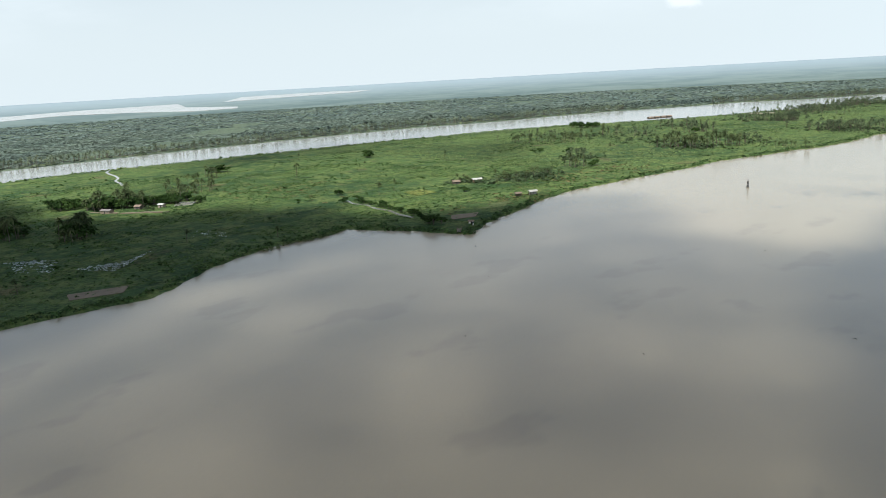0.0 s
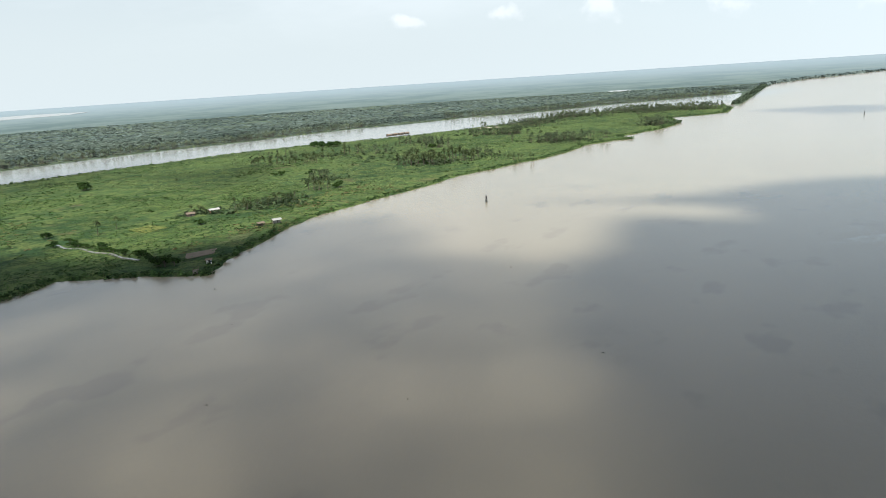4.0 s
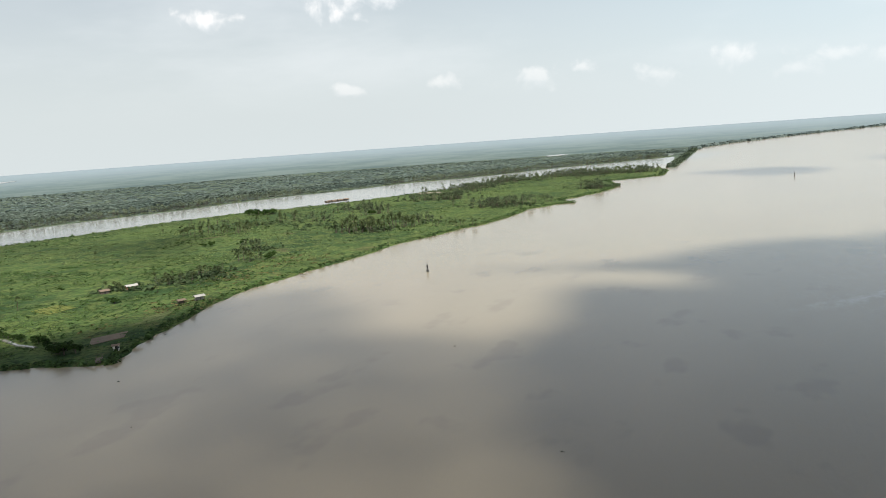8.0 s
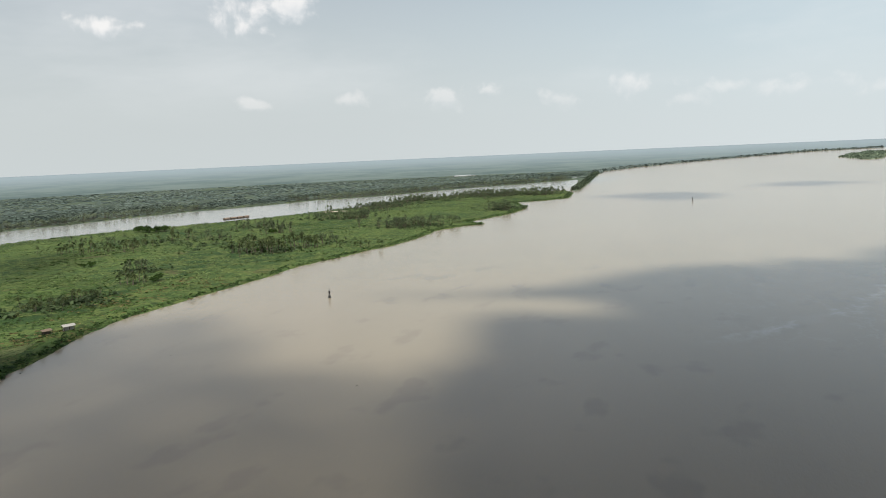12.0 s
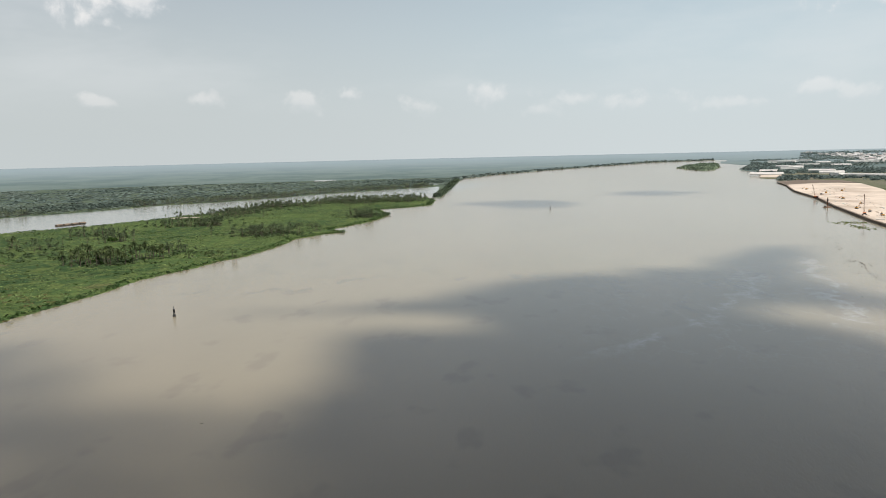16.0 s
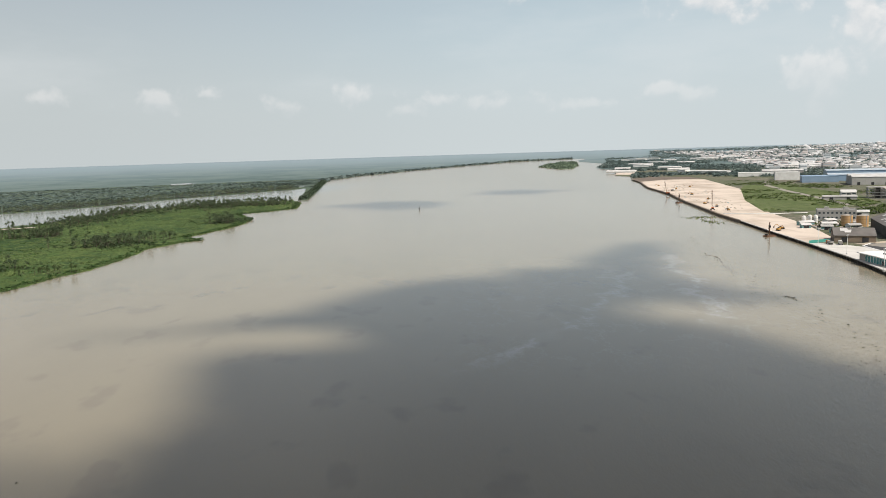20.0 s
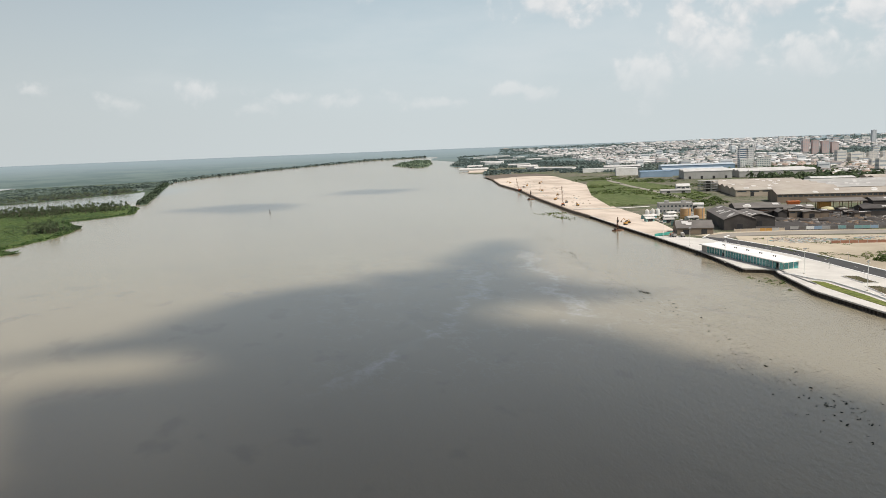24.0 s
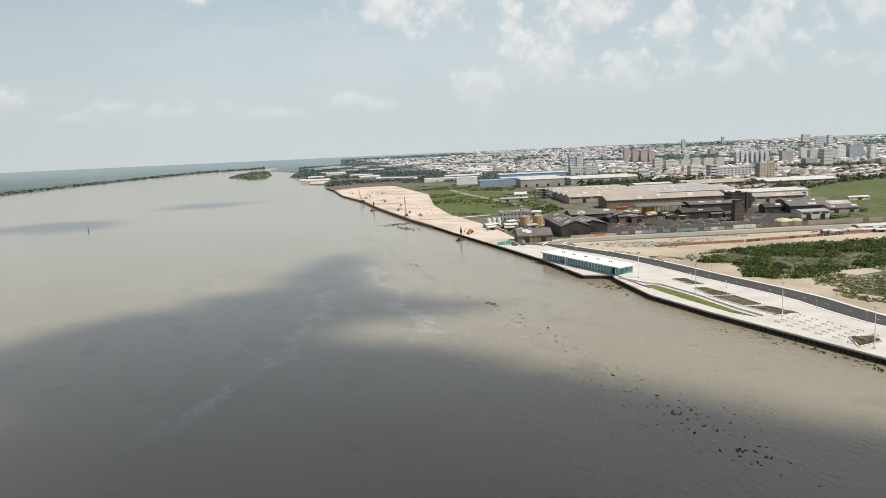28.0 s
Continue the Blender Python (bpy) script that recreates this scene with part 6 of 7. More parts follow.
block("warehouse", "long flat white-roofed store", 870, 1710, T, 100, 40, 8, M["white_wall"], 0, 0, None, "warehouse", "warehouses of the town")
shed("warehouse", "long thin white-roofed shed on the shore", 872, 2010, T - 25, 130, 26, 6, 8, M["white_wall"], M["pale_sheet"], True, 1, "warehouse", "warehouses of the town", 0, 0, 0, 52)
block("warehouse", "white block at the end of the shore shed", 858, 2000, T - 25, 22, 26, 10, M["white_wall"], 0, 0, None, "warehouse", "warehouses of the town")
shed("warehouse", "grey barrel-roofed hall behind the lot", 960, 1760, T, 90, 40, 9, 12, M["grey_wall"], M["pale_sheet"], True, 1, "warehouse", "warehouses of the town", 0, 0, 0, 53)
rs = random.Random(4)
for k in range(26):
    d0, a0 = rs.uniform(2150, 3500), radians(rs.uniform(19, 33))
    x, y = -20 + d0 * math.sin(a0), 120 + d0 * math.cos(a0)
    shed("warehouse", "distant white warehouse among the trees", x, y, T + rs.uniform(-8, 8), rs.uniform(40, 110), rs.uniform(20, 40), rs.uniform(4, 7), rs.uniform(7.5, 9), M["white_wall"], M["pale_sheet"], True, 1,
         "warehouse", "distant warehouses", 0, 0, 0, k)

# hotel, clinic and apartment towers
block("hotel_tower", "glass hotel tower in dark blue and white", 1098, 1432, T, 15, 22, 48, M["white_wall"], 11, 0, M["blue_pane"], "hotel", "hotel buildings", 1)
block("hotel_tower", "pale side tower of the hotel", 1111, 1422, T, 13, 22, 48, M["white_wall"], 11, 3, M["blue_pane"], "hotel", "hotel buildings")
block("hotel_wing", "white hotel wing with a grid of green glass", 1090, 1420, T, 26, 12, 25, M["white_wall"], 6, 6, M["green_pane"], "hotel", "hotel buildings")
block("hotel_wing", "white hotel wing with a grid of green glass", 1120, 1404, T, 28, 12, 25, M["white_wall"], 6, 6, M["green_pane"], "hotel", "hotel buildings")
block("clinic", "long white clinic with ribbon windows", 1128, 1056, T, 68, 30, 22, M["white_wall"], 5, 10, None, "clinic", "", 3)
block("clinic_tower", "white stair tower of the clinic", 1118, 1060, T, 12, 22, 27, M["white_wall"], 5, 0, None, "clinic")
block("apartment_tower", "cream ten-storey apartment tower near the clinic", 1116, 955, T, 27, 20, 30, M["cream_wall"], 9, 5, None, "apartment tower", "apartment towers", 2)
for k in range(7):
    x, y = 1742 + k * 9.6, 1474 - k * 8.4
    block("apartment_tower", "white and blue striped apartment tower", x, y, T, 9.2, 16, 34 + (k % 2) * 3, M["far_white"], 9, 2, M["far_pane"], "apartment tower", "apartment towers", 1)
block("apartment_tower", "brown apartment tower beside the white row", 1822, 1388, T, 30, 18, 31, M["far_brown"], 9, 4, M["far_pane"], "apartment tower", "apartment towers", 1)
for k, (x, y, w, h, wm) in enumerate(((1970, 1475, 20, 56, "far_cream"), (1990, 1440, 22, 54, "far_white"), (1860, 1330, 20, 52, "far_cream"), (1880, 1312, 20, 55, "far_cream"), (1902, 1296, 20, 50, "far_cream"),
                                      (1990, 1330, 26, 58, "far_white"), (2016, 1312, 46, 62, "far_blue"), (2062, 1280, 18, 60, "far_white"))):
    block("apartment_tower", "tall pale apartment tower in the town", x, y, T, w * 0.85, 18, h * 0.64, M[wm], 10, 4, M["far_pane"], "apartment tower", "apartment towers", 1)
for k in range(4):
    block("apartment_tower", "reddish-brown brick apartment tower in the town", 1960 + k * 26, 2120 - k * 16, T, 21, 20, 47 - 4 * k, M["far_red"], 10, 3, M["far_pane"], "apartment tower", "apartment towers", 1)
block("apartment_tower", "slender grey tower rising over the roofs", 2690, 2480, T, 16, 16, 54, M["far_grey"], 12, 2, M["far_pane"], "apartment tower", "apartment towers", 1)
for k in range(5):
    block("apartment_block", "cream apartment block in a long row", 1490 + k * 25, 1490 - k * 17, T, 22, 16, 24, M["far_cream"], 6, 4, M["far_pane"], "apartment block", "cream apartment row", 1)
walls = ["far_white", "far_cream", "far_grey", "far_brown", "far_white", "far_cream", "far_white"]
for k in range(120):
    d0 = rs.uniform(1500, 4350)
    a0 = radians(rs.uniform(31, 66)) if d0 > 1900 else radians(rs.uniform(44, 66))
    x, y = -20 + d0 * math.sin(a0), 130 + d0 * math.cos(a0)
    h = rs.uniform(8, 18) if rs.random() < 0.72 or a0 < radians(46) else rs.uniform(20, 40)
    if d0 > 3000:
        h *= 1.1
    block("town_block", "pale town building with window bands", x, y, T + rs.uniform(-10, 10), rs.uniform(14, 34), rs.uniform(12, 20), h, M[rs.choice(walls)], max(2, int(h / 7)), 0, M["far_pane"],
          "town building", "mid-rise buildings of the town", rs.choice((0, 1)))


# ---- low houses and trees of the town ----
TOWN = [(880, 790), (1120, 850), (1330, 820), (2200, 640), (3950, 1500), (3750, 2700), (2800, 3750), (1700, 4150), (1330, 3300), (1150, 2500), (1060, 1900), (1260, 1480), (1080, 1180), (900, 1010), (900, 800)]


def low_houses(name, pts, size, seed, label, far=""):
    """Walls and overhanging roofs of low houses in one mesh."""
    r = np.random.default_rng(seed)
    vs, fs, slots, n = [], [], [], 0
    cube = np.array([(-1, -1, 0), (1, -1, 0), (1, 1, 0), (-1, 1, 0), (-1, -1, 1), (1, -1, 1), (1, 1, 1), (-1, 1, 1)], float)
    ridge = np.array([(-1.1, -1.1, 1), (1.1, -1.1, 1), (1.1, 1.1, 1), (-1.1, 1.1, 1), (-1.1, 0, 1.45), (1.1, 0, 1.45), (1.1, 0, 1.45), (-1.1, 0, 1.45)], float)
    flat = np.array([(-1.06, -1.06, 1), (1.06, -1.06, 1), (1.06, 1.06, 1), (-1.06, 1.06, 1), (-1.06, -1.06, 1.1), (1.06, -1.06, 1.1), (1.06, 1.06, 1.1), (-1.06, 1.06, 1.1)], float)
    q = np.array([(0, 1, 5, 4), (1, 2, 6, 5), (2, 3, 7, 6), (3, 0, 4, 7), (4, 5, 6, 7)])
    for x, y in pts:
        a = radians(T + r.normal(0, 9))
        sx, sy, h = size * r.uniform(0.5, 1.3), size * r.uniform(0.45, 0.9), r.uniform(3, 6.5)
        rot = np.array([[math.cos(a), -math.sin(a)], [math.sin(a), math.cos(a)]])
        base = np.array([x, y, CITY_Z - 0.3 + float(lift(x, y))])
        for k, shape in enumerate((cube, ridge if r.random() < 0.6 else flat)):
            p = shape * np.array([sx, sy, h])
            p[:, :2] = p[:, :2] @ rot.T
            vs.append(p + base)
            fs.append(q + n)
            slots += [k] * 5
            n += 8
    ob = mesh_object(name, np.concatenate(vs), np.concatenate(fs), [M[far + "house_wall"], M[far + "house_roof"]], None, slots)
    return tagged(ob, label, "houses", kind="stuff")


near_town = scatter(TOWN, 1900, 91, lambda x, y: (np.hypot(x, y) < 2100) & (wobble(x, y, 120, 3.0) > -0.35))
low_houses("town_houses", near_town, 5.6, 92, "crowded low houses with pale and tan roofs")
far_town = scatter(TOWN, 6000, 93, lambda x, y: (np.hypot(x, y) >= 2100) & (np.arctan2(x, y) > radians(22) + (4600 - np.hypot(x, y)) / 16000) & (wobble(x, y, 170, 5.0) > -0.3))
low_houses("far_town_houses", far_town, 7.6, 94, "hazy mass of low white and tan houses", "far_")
t1 = scatter(TOWN, 11000, 95, lambda x, y: (np.hypot(x, y) < 2100) & (wobble(x, y, 60, 9.0) > -0.3))
stuff("town_trees", "dark trees between the houses of the town", "trees", t1, 4.2, 5.5, 10, M["town_leaf"], 96, CITY_Z, 0.5, 1.0)
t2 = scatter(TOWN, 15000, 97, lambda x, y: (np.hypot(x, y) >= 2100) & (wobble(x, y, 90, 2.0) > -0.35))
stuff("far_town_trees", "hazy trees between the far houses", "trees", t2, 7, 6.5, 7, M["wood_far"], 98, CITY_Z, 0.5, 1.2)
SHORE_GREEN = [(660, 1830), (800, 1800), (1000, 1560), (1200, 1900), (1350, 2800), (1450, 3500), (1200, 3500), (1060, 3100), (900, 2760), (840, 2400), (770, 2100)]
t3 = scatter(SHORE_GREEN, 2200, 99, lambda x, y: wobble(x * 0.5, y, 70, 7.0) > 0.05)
stuff("shore_scrub", "scrub along the upper town shore in haze-tinted green", "scrub", t3, 7, 4.0, 9, M["wood_far"], 100, CITY_Z)
LOT = [(440, 880), (505, 1044), (630, 1275), (720, 1560), (830, 1490), (815, 1270), (760, 1120), (690, 1010), (590, 900), (500, 850)]
t4 = scatter(LOT, 1000, 101, lambda x, y: wobble(x, y, 30, 1.0) > 0.1)
stuff("lot_bushes", "low bushes on the vacant lot", "bushes", t4, 2.6, 1.3, 9, M["scrub"], 102, CITY_Z, 0.5, 1.4)
PARK = [(880, 1010), (1000, 960), (1100, 1010), (1020, 1130), (900, 1180), (850, 1080)]
t5 = scatter(PARK, 260, 103)
stuff("park_trees", "dense dark trees of a park behind the works", "trees", t5, 6, 10, 16, M["town_leaf"], 104, CITY_Z)
PARK2 = [(960, 1290), (1120, 1230), (1200, 1330), (1110, 1390), (1010, 1370)]
t6 = scatter(PARK2, 260, 105)
stuff("park_trees", "dark belt of trees before the hotel", "trees", t6, 7, 9, 14, M["town_leaf"], 106, CITY_Z)
SCRUB = [(358, 478), (390, 482), (448, 466), (520, 432), (640, 400), (600, 330), (480, 330), (418, 373), (390, 382), (355, 380), (340, 388), (333, 407), (352, 424), (366, 440), (354, 458)]
sheet("ground_thicket", [(x + (425 - x) * 0.22, y + (420 - y) * 0.22) for x, y in SCRUB], CITY_Z + 0.05, M["town_ground"], "rough grass beneath the thorn scrub", "waste ground", False)
t7 = scatter(SCRUB, 3000, 107, lambda x, y: wobble(x, y, 15, 4.0) > -0.22)
stuff("thorn_scrub", "dense green thorn scrub behind the sandy lot", "scrub", t7, 2.3, 2.4, 16, M["scrub"], 108, CITY_Z, 0.36, 0.8)
SCRUB2 = [(332, 363), (358, 382), (418, 373), (480, 330), (430, 250), (340, 270), (318, 318), (319, 341)]
sheet("ground_rough_grass", [(x + (390 - x) * 0.2, y + (330 - y) * 0.2) for x, y in SCRUB2], CITY_Z + 0.06, M["town_ground"], "patchy dry grass with pale rubble", "waste ground", False)
t8 = scatter(SCRUB2, 3600, 109, lambda x, y: wobble(x, y, 9, 6.0) > -0.35)
stuff("low_scrub", "low dry green scrub with pale rubble", "scrub", t8, 1.4, 0.6, 10, M["dry_scrub"], 110, CITY_Z, 0.42, 1.4)
t10 = scatter(SCRUB, 2600, 148, lambda x, y: wobble(x, y, 11, 2.5) > -0.5)
stuff("low_thicket", "knee-high yellowish green growth between the thorn bushes", "scrub", t10, 1.5, 0.7, 9, M["dry_scrub"], 149, CITY_Z, 0.42, 1.3)
FIELD_TREES = [(700, 530), (745, 600), (780, 660), (900, 740), (880, 760), (740, 650), (690, 560)]
t9 = np.concatenate([scatter(FIELD_TREES, 60, 111), scatter([(960, 770), (1090, 800), (1330, 790), (1450, 860), (1250, 880), (1090, 860)], 420, 113)])
stuff("field_trees", "scattered dark trees round the sports field", "trees", t9, 4, 5, 12, M["town_leaf"], 112, CITY_Z)

# jumbled plant of the works yard
ry = random.Random(31)
for k in range(22):
    u, v = ry.uniform(0, 1), ry.uniform(0, 1)
    x, y = 452 + 150 * u + 22 * v, 664 - 62 * u + 44 * v
    w, d, h = ry.uniform(7, 20), ry.uniform(5, 11), ry.uniform(3, 7)
    shed("plant_shed", "small sooty lean-to shed in the works yard", x, y, T + ry.choice((0, 0, 90)) + ry.uniform(-4, 4), w, d, h, h + ry.uniform(0.8, 2.2), M[ry.choice(("soot", "soot", "rust_wall", "soot_brick"))],
         M[ry.choice(("soot_roof", "soot", "soot_roof", "rust_wall"))], ry.random() < 0.6, 1, "shed", "small sheds of the works yard", 1, ry.choice((0, 3)), ry.choice((0, 1)), 200 + k)
for k in range(9):
    x, y = 470 + 16 * k + ry.uniform(-5, 5), 672 - 7.5 * k + ry.uniform(-14, 14)
    e = thing("pipe_frame", "dark steel frame carrying pipes in the works yard", "pipe frame", x, y, None, T + ry.uniform(-20, 20), "pipe frames of the works")
    h, ln = ry.uniform(4, 9), ry.uniform(8, 18)
    for s in (0, ln):
        part("post", boxes((s - 0.2, -0.2, 0, s + 0.2, 0.2, h)), M["rust"], e)
    for j in range(3):
        part("pipe", rod((-1, 0.25 * j - 0.25, h - 0.3 - 0.7 * j), (ln + 1, 0.25 * j - 0.25, h - 0.1 - 0.7 * j), 0.28), M[("soot", "rust", "steel")[j]], e)
yard_green = np.concatenate([scatter([(372, 640), (384, 700), (410, 760), (440, 790), (432, 740), (400, 660)], 160, 141), scatter([(590, 560), (640, 560), (660, 530), (610, 530)], 110, 142),
                             scatter([(640, 600), (700, 640), (720, 610), (660, 560)], 60, 143), scatter([(470, 830), (560, 870), (600, 900), (560, 820), (500, 800)], 220, 144)])
stuff("yard_bushes", "green bushes between the sheds of the works", "bushes", yard_green, 2.4, 2.2, 12, M["scrub"], 145, CITY_Z, 0.45, 0.9)
lot_tufts = scatter([(338, 470), (350, 560), (372, 575), (420, 552), (450, 515), (400, 500), (372, 486)], 420, 150, lambda x, y: wobble(x, y, 9, 1.2) > 0.15)
stuff("lot_tufts", "dry olive weeds scattered over the sandy lot", "weeds", lot_tufts, 1.1, 0.4, 7, M["dry_scrub"], 151, CITY_Z, 0.45, 1.2)
verge_grass = along([(380, 576), (440, 545), (520, 500), (600, 452)], 1.4, 146, (-9, 4))
verge_grass = verge_grass[wobble(verge_grass[:, 0], verge_grass[:, 1], 11, 2.0) > 0.15]
stuff("verge_grass", "patchy green grass on the dusty verge", "grass", verge_grass, 1.5, 0.35, 8, M["dry_scrub"], 147, CITY_Z, 0.5, 1.6)

# ---- beacons in the river ----
def beacon(x, y, label):
    e = thing("beacon", label, "river beacon", x, y, 0.0, 20, "beacons in the river")
    e.scale = (0.8, 0.8, 0.82)
    part("float", cylinder(0, 0, -0.6, 0.5, 1.1, 1.0, 16), M["black"], e)
    part("base", cylinder(0, 0, 0.7, 1.5, 1.0, 0.8, 12), M["black"], e)
    for k in range(4):
        a = math.pi / 4 + k * math.pi / 2
        part("leg", rod((0.75 * math.cos(a), 0.75 * math.sin(a), 1.4), (0.45 * math.cos(a), 0.45 * math.sin(a), 4.6), 0.1), M["black"], e)
    part("panel", merge(boxes((-0.6, -0.04, 2.2, 0.6, 0.04, 4.6)), boxes((-0.04, -0.6, 2.2, 0.04, 0.6, 4.6))), M["black"], e)
    part("platform", cylinder(0, 0, 4.6, 4.75, 0.75, 0.75, 12), M["black"], e)
    lantern = part("lantern", cylinder(0, 0, 4.75, 5.5, 0.16, 0.16, 8), M["steel"], e)
    part("topmark", merge(cylinder(0, 0, 5.5, 6.1, 0.42, 0.05, 10), cylinder(0, 0, 6.15, 6.75, 0.42, 0.05, 10)), M["black"], lantern)


beacon(-194, 453, "black river beacon with a topmark on a rusty float")
beacon(65, 1132, "distant black river beacon with a topmark")

# ---- palms and trees of the island ----
random.seed(11)
FAR_GROVES = []
for kind, cx, cy, rx, ry, count, size in (
        (plant_palm, -436, 128, 12, 9, 9, 0.8), (plant_tree, -436, 128, 9, 6, 4, 1.0), (plant_palm, -470, 100, 10, 9, 6, 0.78), (plant_tree, -474, 104, 10, 8, 3, 0.9),
        (plant_palm, -532, 174, 16, 12, 10, 0.72), (plant_palm, -524, 200, 16, 14, 12, 0.72), (plant_palm, -520, 228, 14, 14, 9, 0.72), (plant_tree, -532, 178, 14, 7, 18, 0.8), (plant_tree, -520, 200, 11, 12, 22, 0.8), (plant_tree, -514, 222, 8, 10, 12, 0.7), (plant_tree, -560, 165, 22, 12, 14, 0.8), (plant_palm, -545, 255, 14, 14, 10, 0.7), (plant_palm, -540, 190, 22, 22, 16, 0.72), (plant_tree, -506, 216, 7, 9, 6, 0.7), (plant_tree, -492, 226, 5, 5, 2, 0.7),
        (plant_palm, -575, 265, 30, 16, 8, 0.75), (plant_palm, -620, 310, 14, 10, 5, 0.75), (plant_tree, -655, 330, 15, 7, 6, 0.75), (plant_tree, -600, 474, 8, 4, 4, 0.75),
        (plant_palm, -392, 314, 1, 1, 1, 0.75), (plant_palm, -527, 335, 1, 1, 1, 0.75), (plant_tree, -419, 301, 2, 1, 2, 0.4), (plant_tree, -389, 282, 2, 1, 2, 0.42),
        (plant_tree, -283, 264, 7, 3, 5, 0.5), (plant_tree, -345, 352, 2, 1, 2, 0.35),
        (plant_palm, -376, 384, 8, 6, 7, 0.42), (plant_palm, -352, 410, 16, 10, 16, 0.42), (plant_palm, -345, 440, 10, 16, 12, 0.45),
        (plant_palm, -354, 492, 9, 9, 10, 0.62), (plant_tree, -344, 500, 5, 4, 3, 0.55), (plant_tree, -452, 566, 8, 4, 4, 0.55), (plant_tree, -420, 577, 7, 4, 3, 0.5),
        (plant_palm, -520, 650, 60, 18, 26, 0.62), (plant_palm, -495, 725, 14, 55, 20, 0.62), (plant_tree, -588, 840, 22, 9, 12, 0.9),
        (plant_palm, -338, 648, 30, 22, 34, 0.85), (plant_palm, -308, 672, 14, 16, 14, 0.8), (plant_tree, -322, 648, 22, 12, 5, 0.35), (plant_palm, -400, 800, 14, 14, 14, 0.75), (plant_tree, -402, 796, 10, 8, 3, 0.7),
        (plant_palm, -258, 672, 26, 6, 18, 0.38), (plant_palm, -258, 845, 26, 22, 26, 0.75), (plant_palm, -368, 958, 22, 18, 20, 0.7), (plant_palm, -440, 1075, 34, 16, 12, 0.7)):
    if kind is plant_palm and cy > 780:
        FAR_GROVES.append((cx, cy, rx, ry, count))
        continue
    r = random.Random(int(cx * 7 + cy))
    for _ in range(int(count * (1.2 if kind is plant_palm and count > 5 else 1))):
        a, d = r.uniform(0, 6.28), math.sqrt(r.random())
        kind(cx + rx * d * math.cos(a), cy + ry * d * math.sin(a), 0.85, (1.2 if kind is plant_palm else 1.1) * size * r.uniform(0.78, 1.18))
sub = lambda n, cx, cy, rx, ry, s: np.random.default_rng(s).normal(size=(n, 2)) * np.array([rx, ry]) * 0.5 + np.array([cx, cy])
far_palms = np.concatenate([sub(110, -385, 1120, 40, 90, 1), sub(150, -395, 1290, 30, 110, 2), sub(120, -280, 1420, 90, 36, 3), sub(60, -165, 1420, 50, 40, 4), sub(36, -182, 1062, 24, 40, 5),
                            sub(30, -250, 1290, 50, 50, 6), sub(16, -160, 1350, 26, 46, 7), sub(20, -215, 870, 30, 12, 8)])
GROVES = [(-452, 862, 34, 30, 34), (-400, 968, 50, 34, 60), (-262, 845, 44, 26, 50), (-190, 1050, 36, 34, 50), (-440, 1190, 34, 70, 110), (-375, 1290, 60, 60, 150), (-280, 1370, 80, 50, 150),
          (-180, 1375, 70, 40, 110), (-300, 700, 26, 22, 16), (-455, 745, 50, 20, 18), (-570, 715, 40, 14, 14), (-385, 540, 12, 8, 12)]
far_palms = np.concatenate([far_palms] + [sub(c, cx, cy, rx, ry, 90 + k) for k, (cx, cy, rx, ry, c) in enumerate(GROVES)])
far_palms = np.concatenate([far_palms] + [sub(int(c * 2.0), cx, cy, rx * 1.2, ry * 1.2, 40 + k) for k, (cx, cy, rx, ry, c) in enumerate(FAR_GROVES)])
far_palms = far_palms[signed(far_palms[:, 0], far_palms[:, 1], ISLAND) > 14]
palm_stuff("far_island_palms", far_palms, "crowded coconut palms at the far end of the island", 0.82, 0.85, 61, "grove_leaf")
under = np.concatenate([sub(160, -390, 1200, 40, 190, 11), sub(140, -280, 1420, 110, 40, 12), sub(60, -182, 1062, 26, 44, 13), sub(70, -330, 650, 30, 24, 14), sub(50, -258, 845, 28, 22, 15), sub(90, -352, 425, 24, 30, 16), sub(50, -383, 540, 16, 12, 25), sub(30, -374, 386, 12, 8, 26), *[sub(30, -500 + 60 * k, 730 - 25 * k, 40, 16, 27 + k) for k in range(3)],
                        sub(50, -534, 198, 36, 16, 17), *[sub(int(c * 1.1), cx, cy, rx * 1.1, ry * 1.1, 120 + k) for k, (cx, cy, rx, ry, c) in enumerate(GROVES)], sub(30, -120, 1330, 8, 90, 18), sub(30, -165, 1085, 10, 20, 19)])
under = under[signed(under[:, 0], under[:, 1], ISLAND) > 1]
stuff("undergrowth", "dark undergrowth beneath the palms", "bushes", under, 2.7, 2.6, 12, M["under_leaf"], 62, 0.8, 0.5, 0.8)
row = along([(-392, 290), (-350, 283), (-318, 278), (-288, 268)], 4.2, 63, (-1.5, 3.5))
for x, y in row:
    plant_tree(x, y, 0.85, random.uniform(0.3, 0.5), "round bushes along the creek", "round dark bush beside a narrow creek")
lone = scatter(ISLAND, 80, 64, lambda x, y: (y > 60) & (y < 1200) & (x < -300))
for k, (x, y) in enumerate(lone):
    if k % 3 == 0:
        plant_palm(x, y, 0.85, random.uniform(0.4, 0.65), "scattered young palms", "young coconut palm standing alone in the meadow")
    else:
        plant_tree(x, y, 0.8, random.uniform(0.15, 0.3), "scattered meadow bushes", "small round bush in the meadow")
patches = scatter(ISLAND, 3600, 65, lambda x, y: (y > 60) & (y < 900) & (wobble(x, y * 0.6, 26, 2.0) + 0.5 * wobble(x, y, 7, 4.0) > 0.2))
stuff("meadow_bushes", "knee-high dark weeds in the meadow", "weeds", patches, 1.4, 0.5, 8, M["shore_leaf"], 66, 0.8)
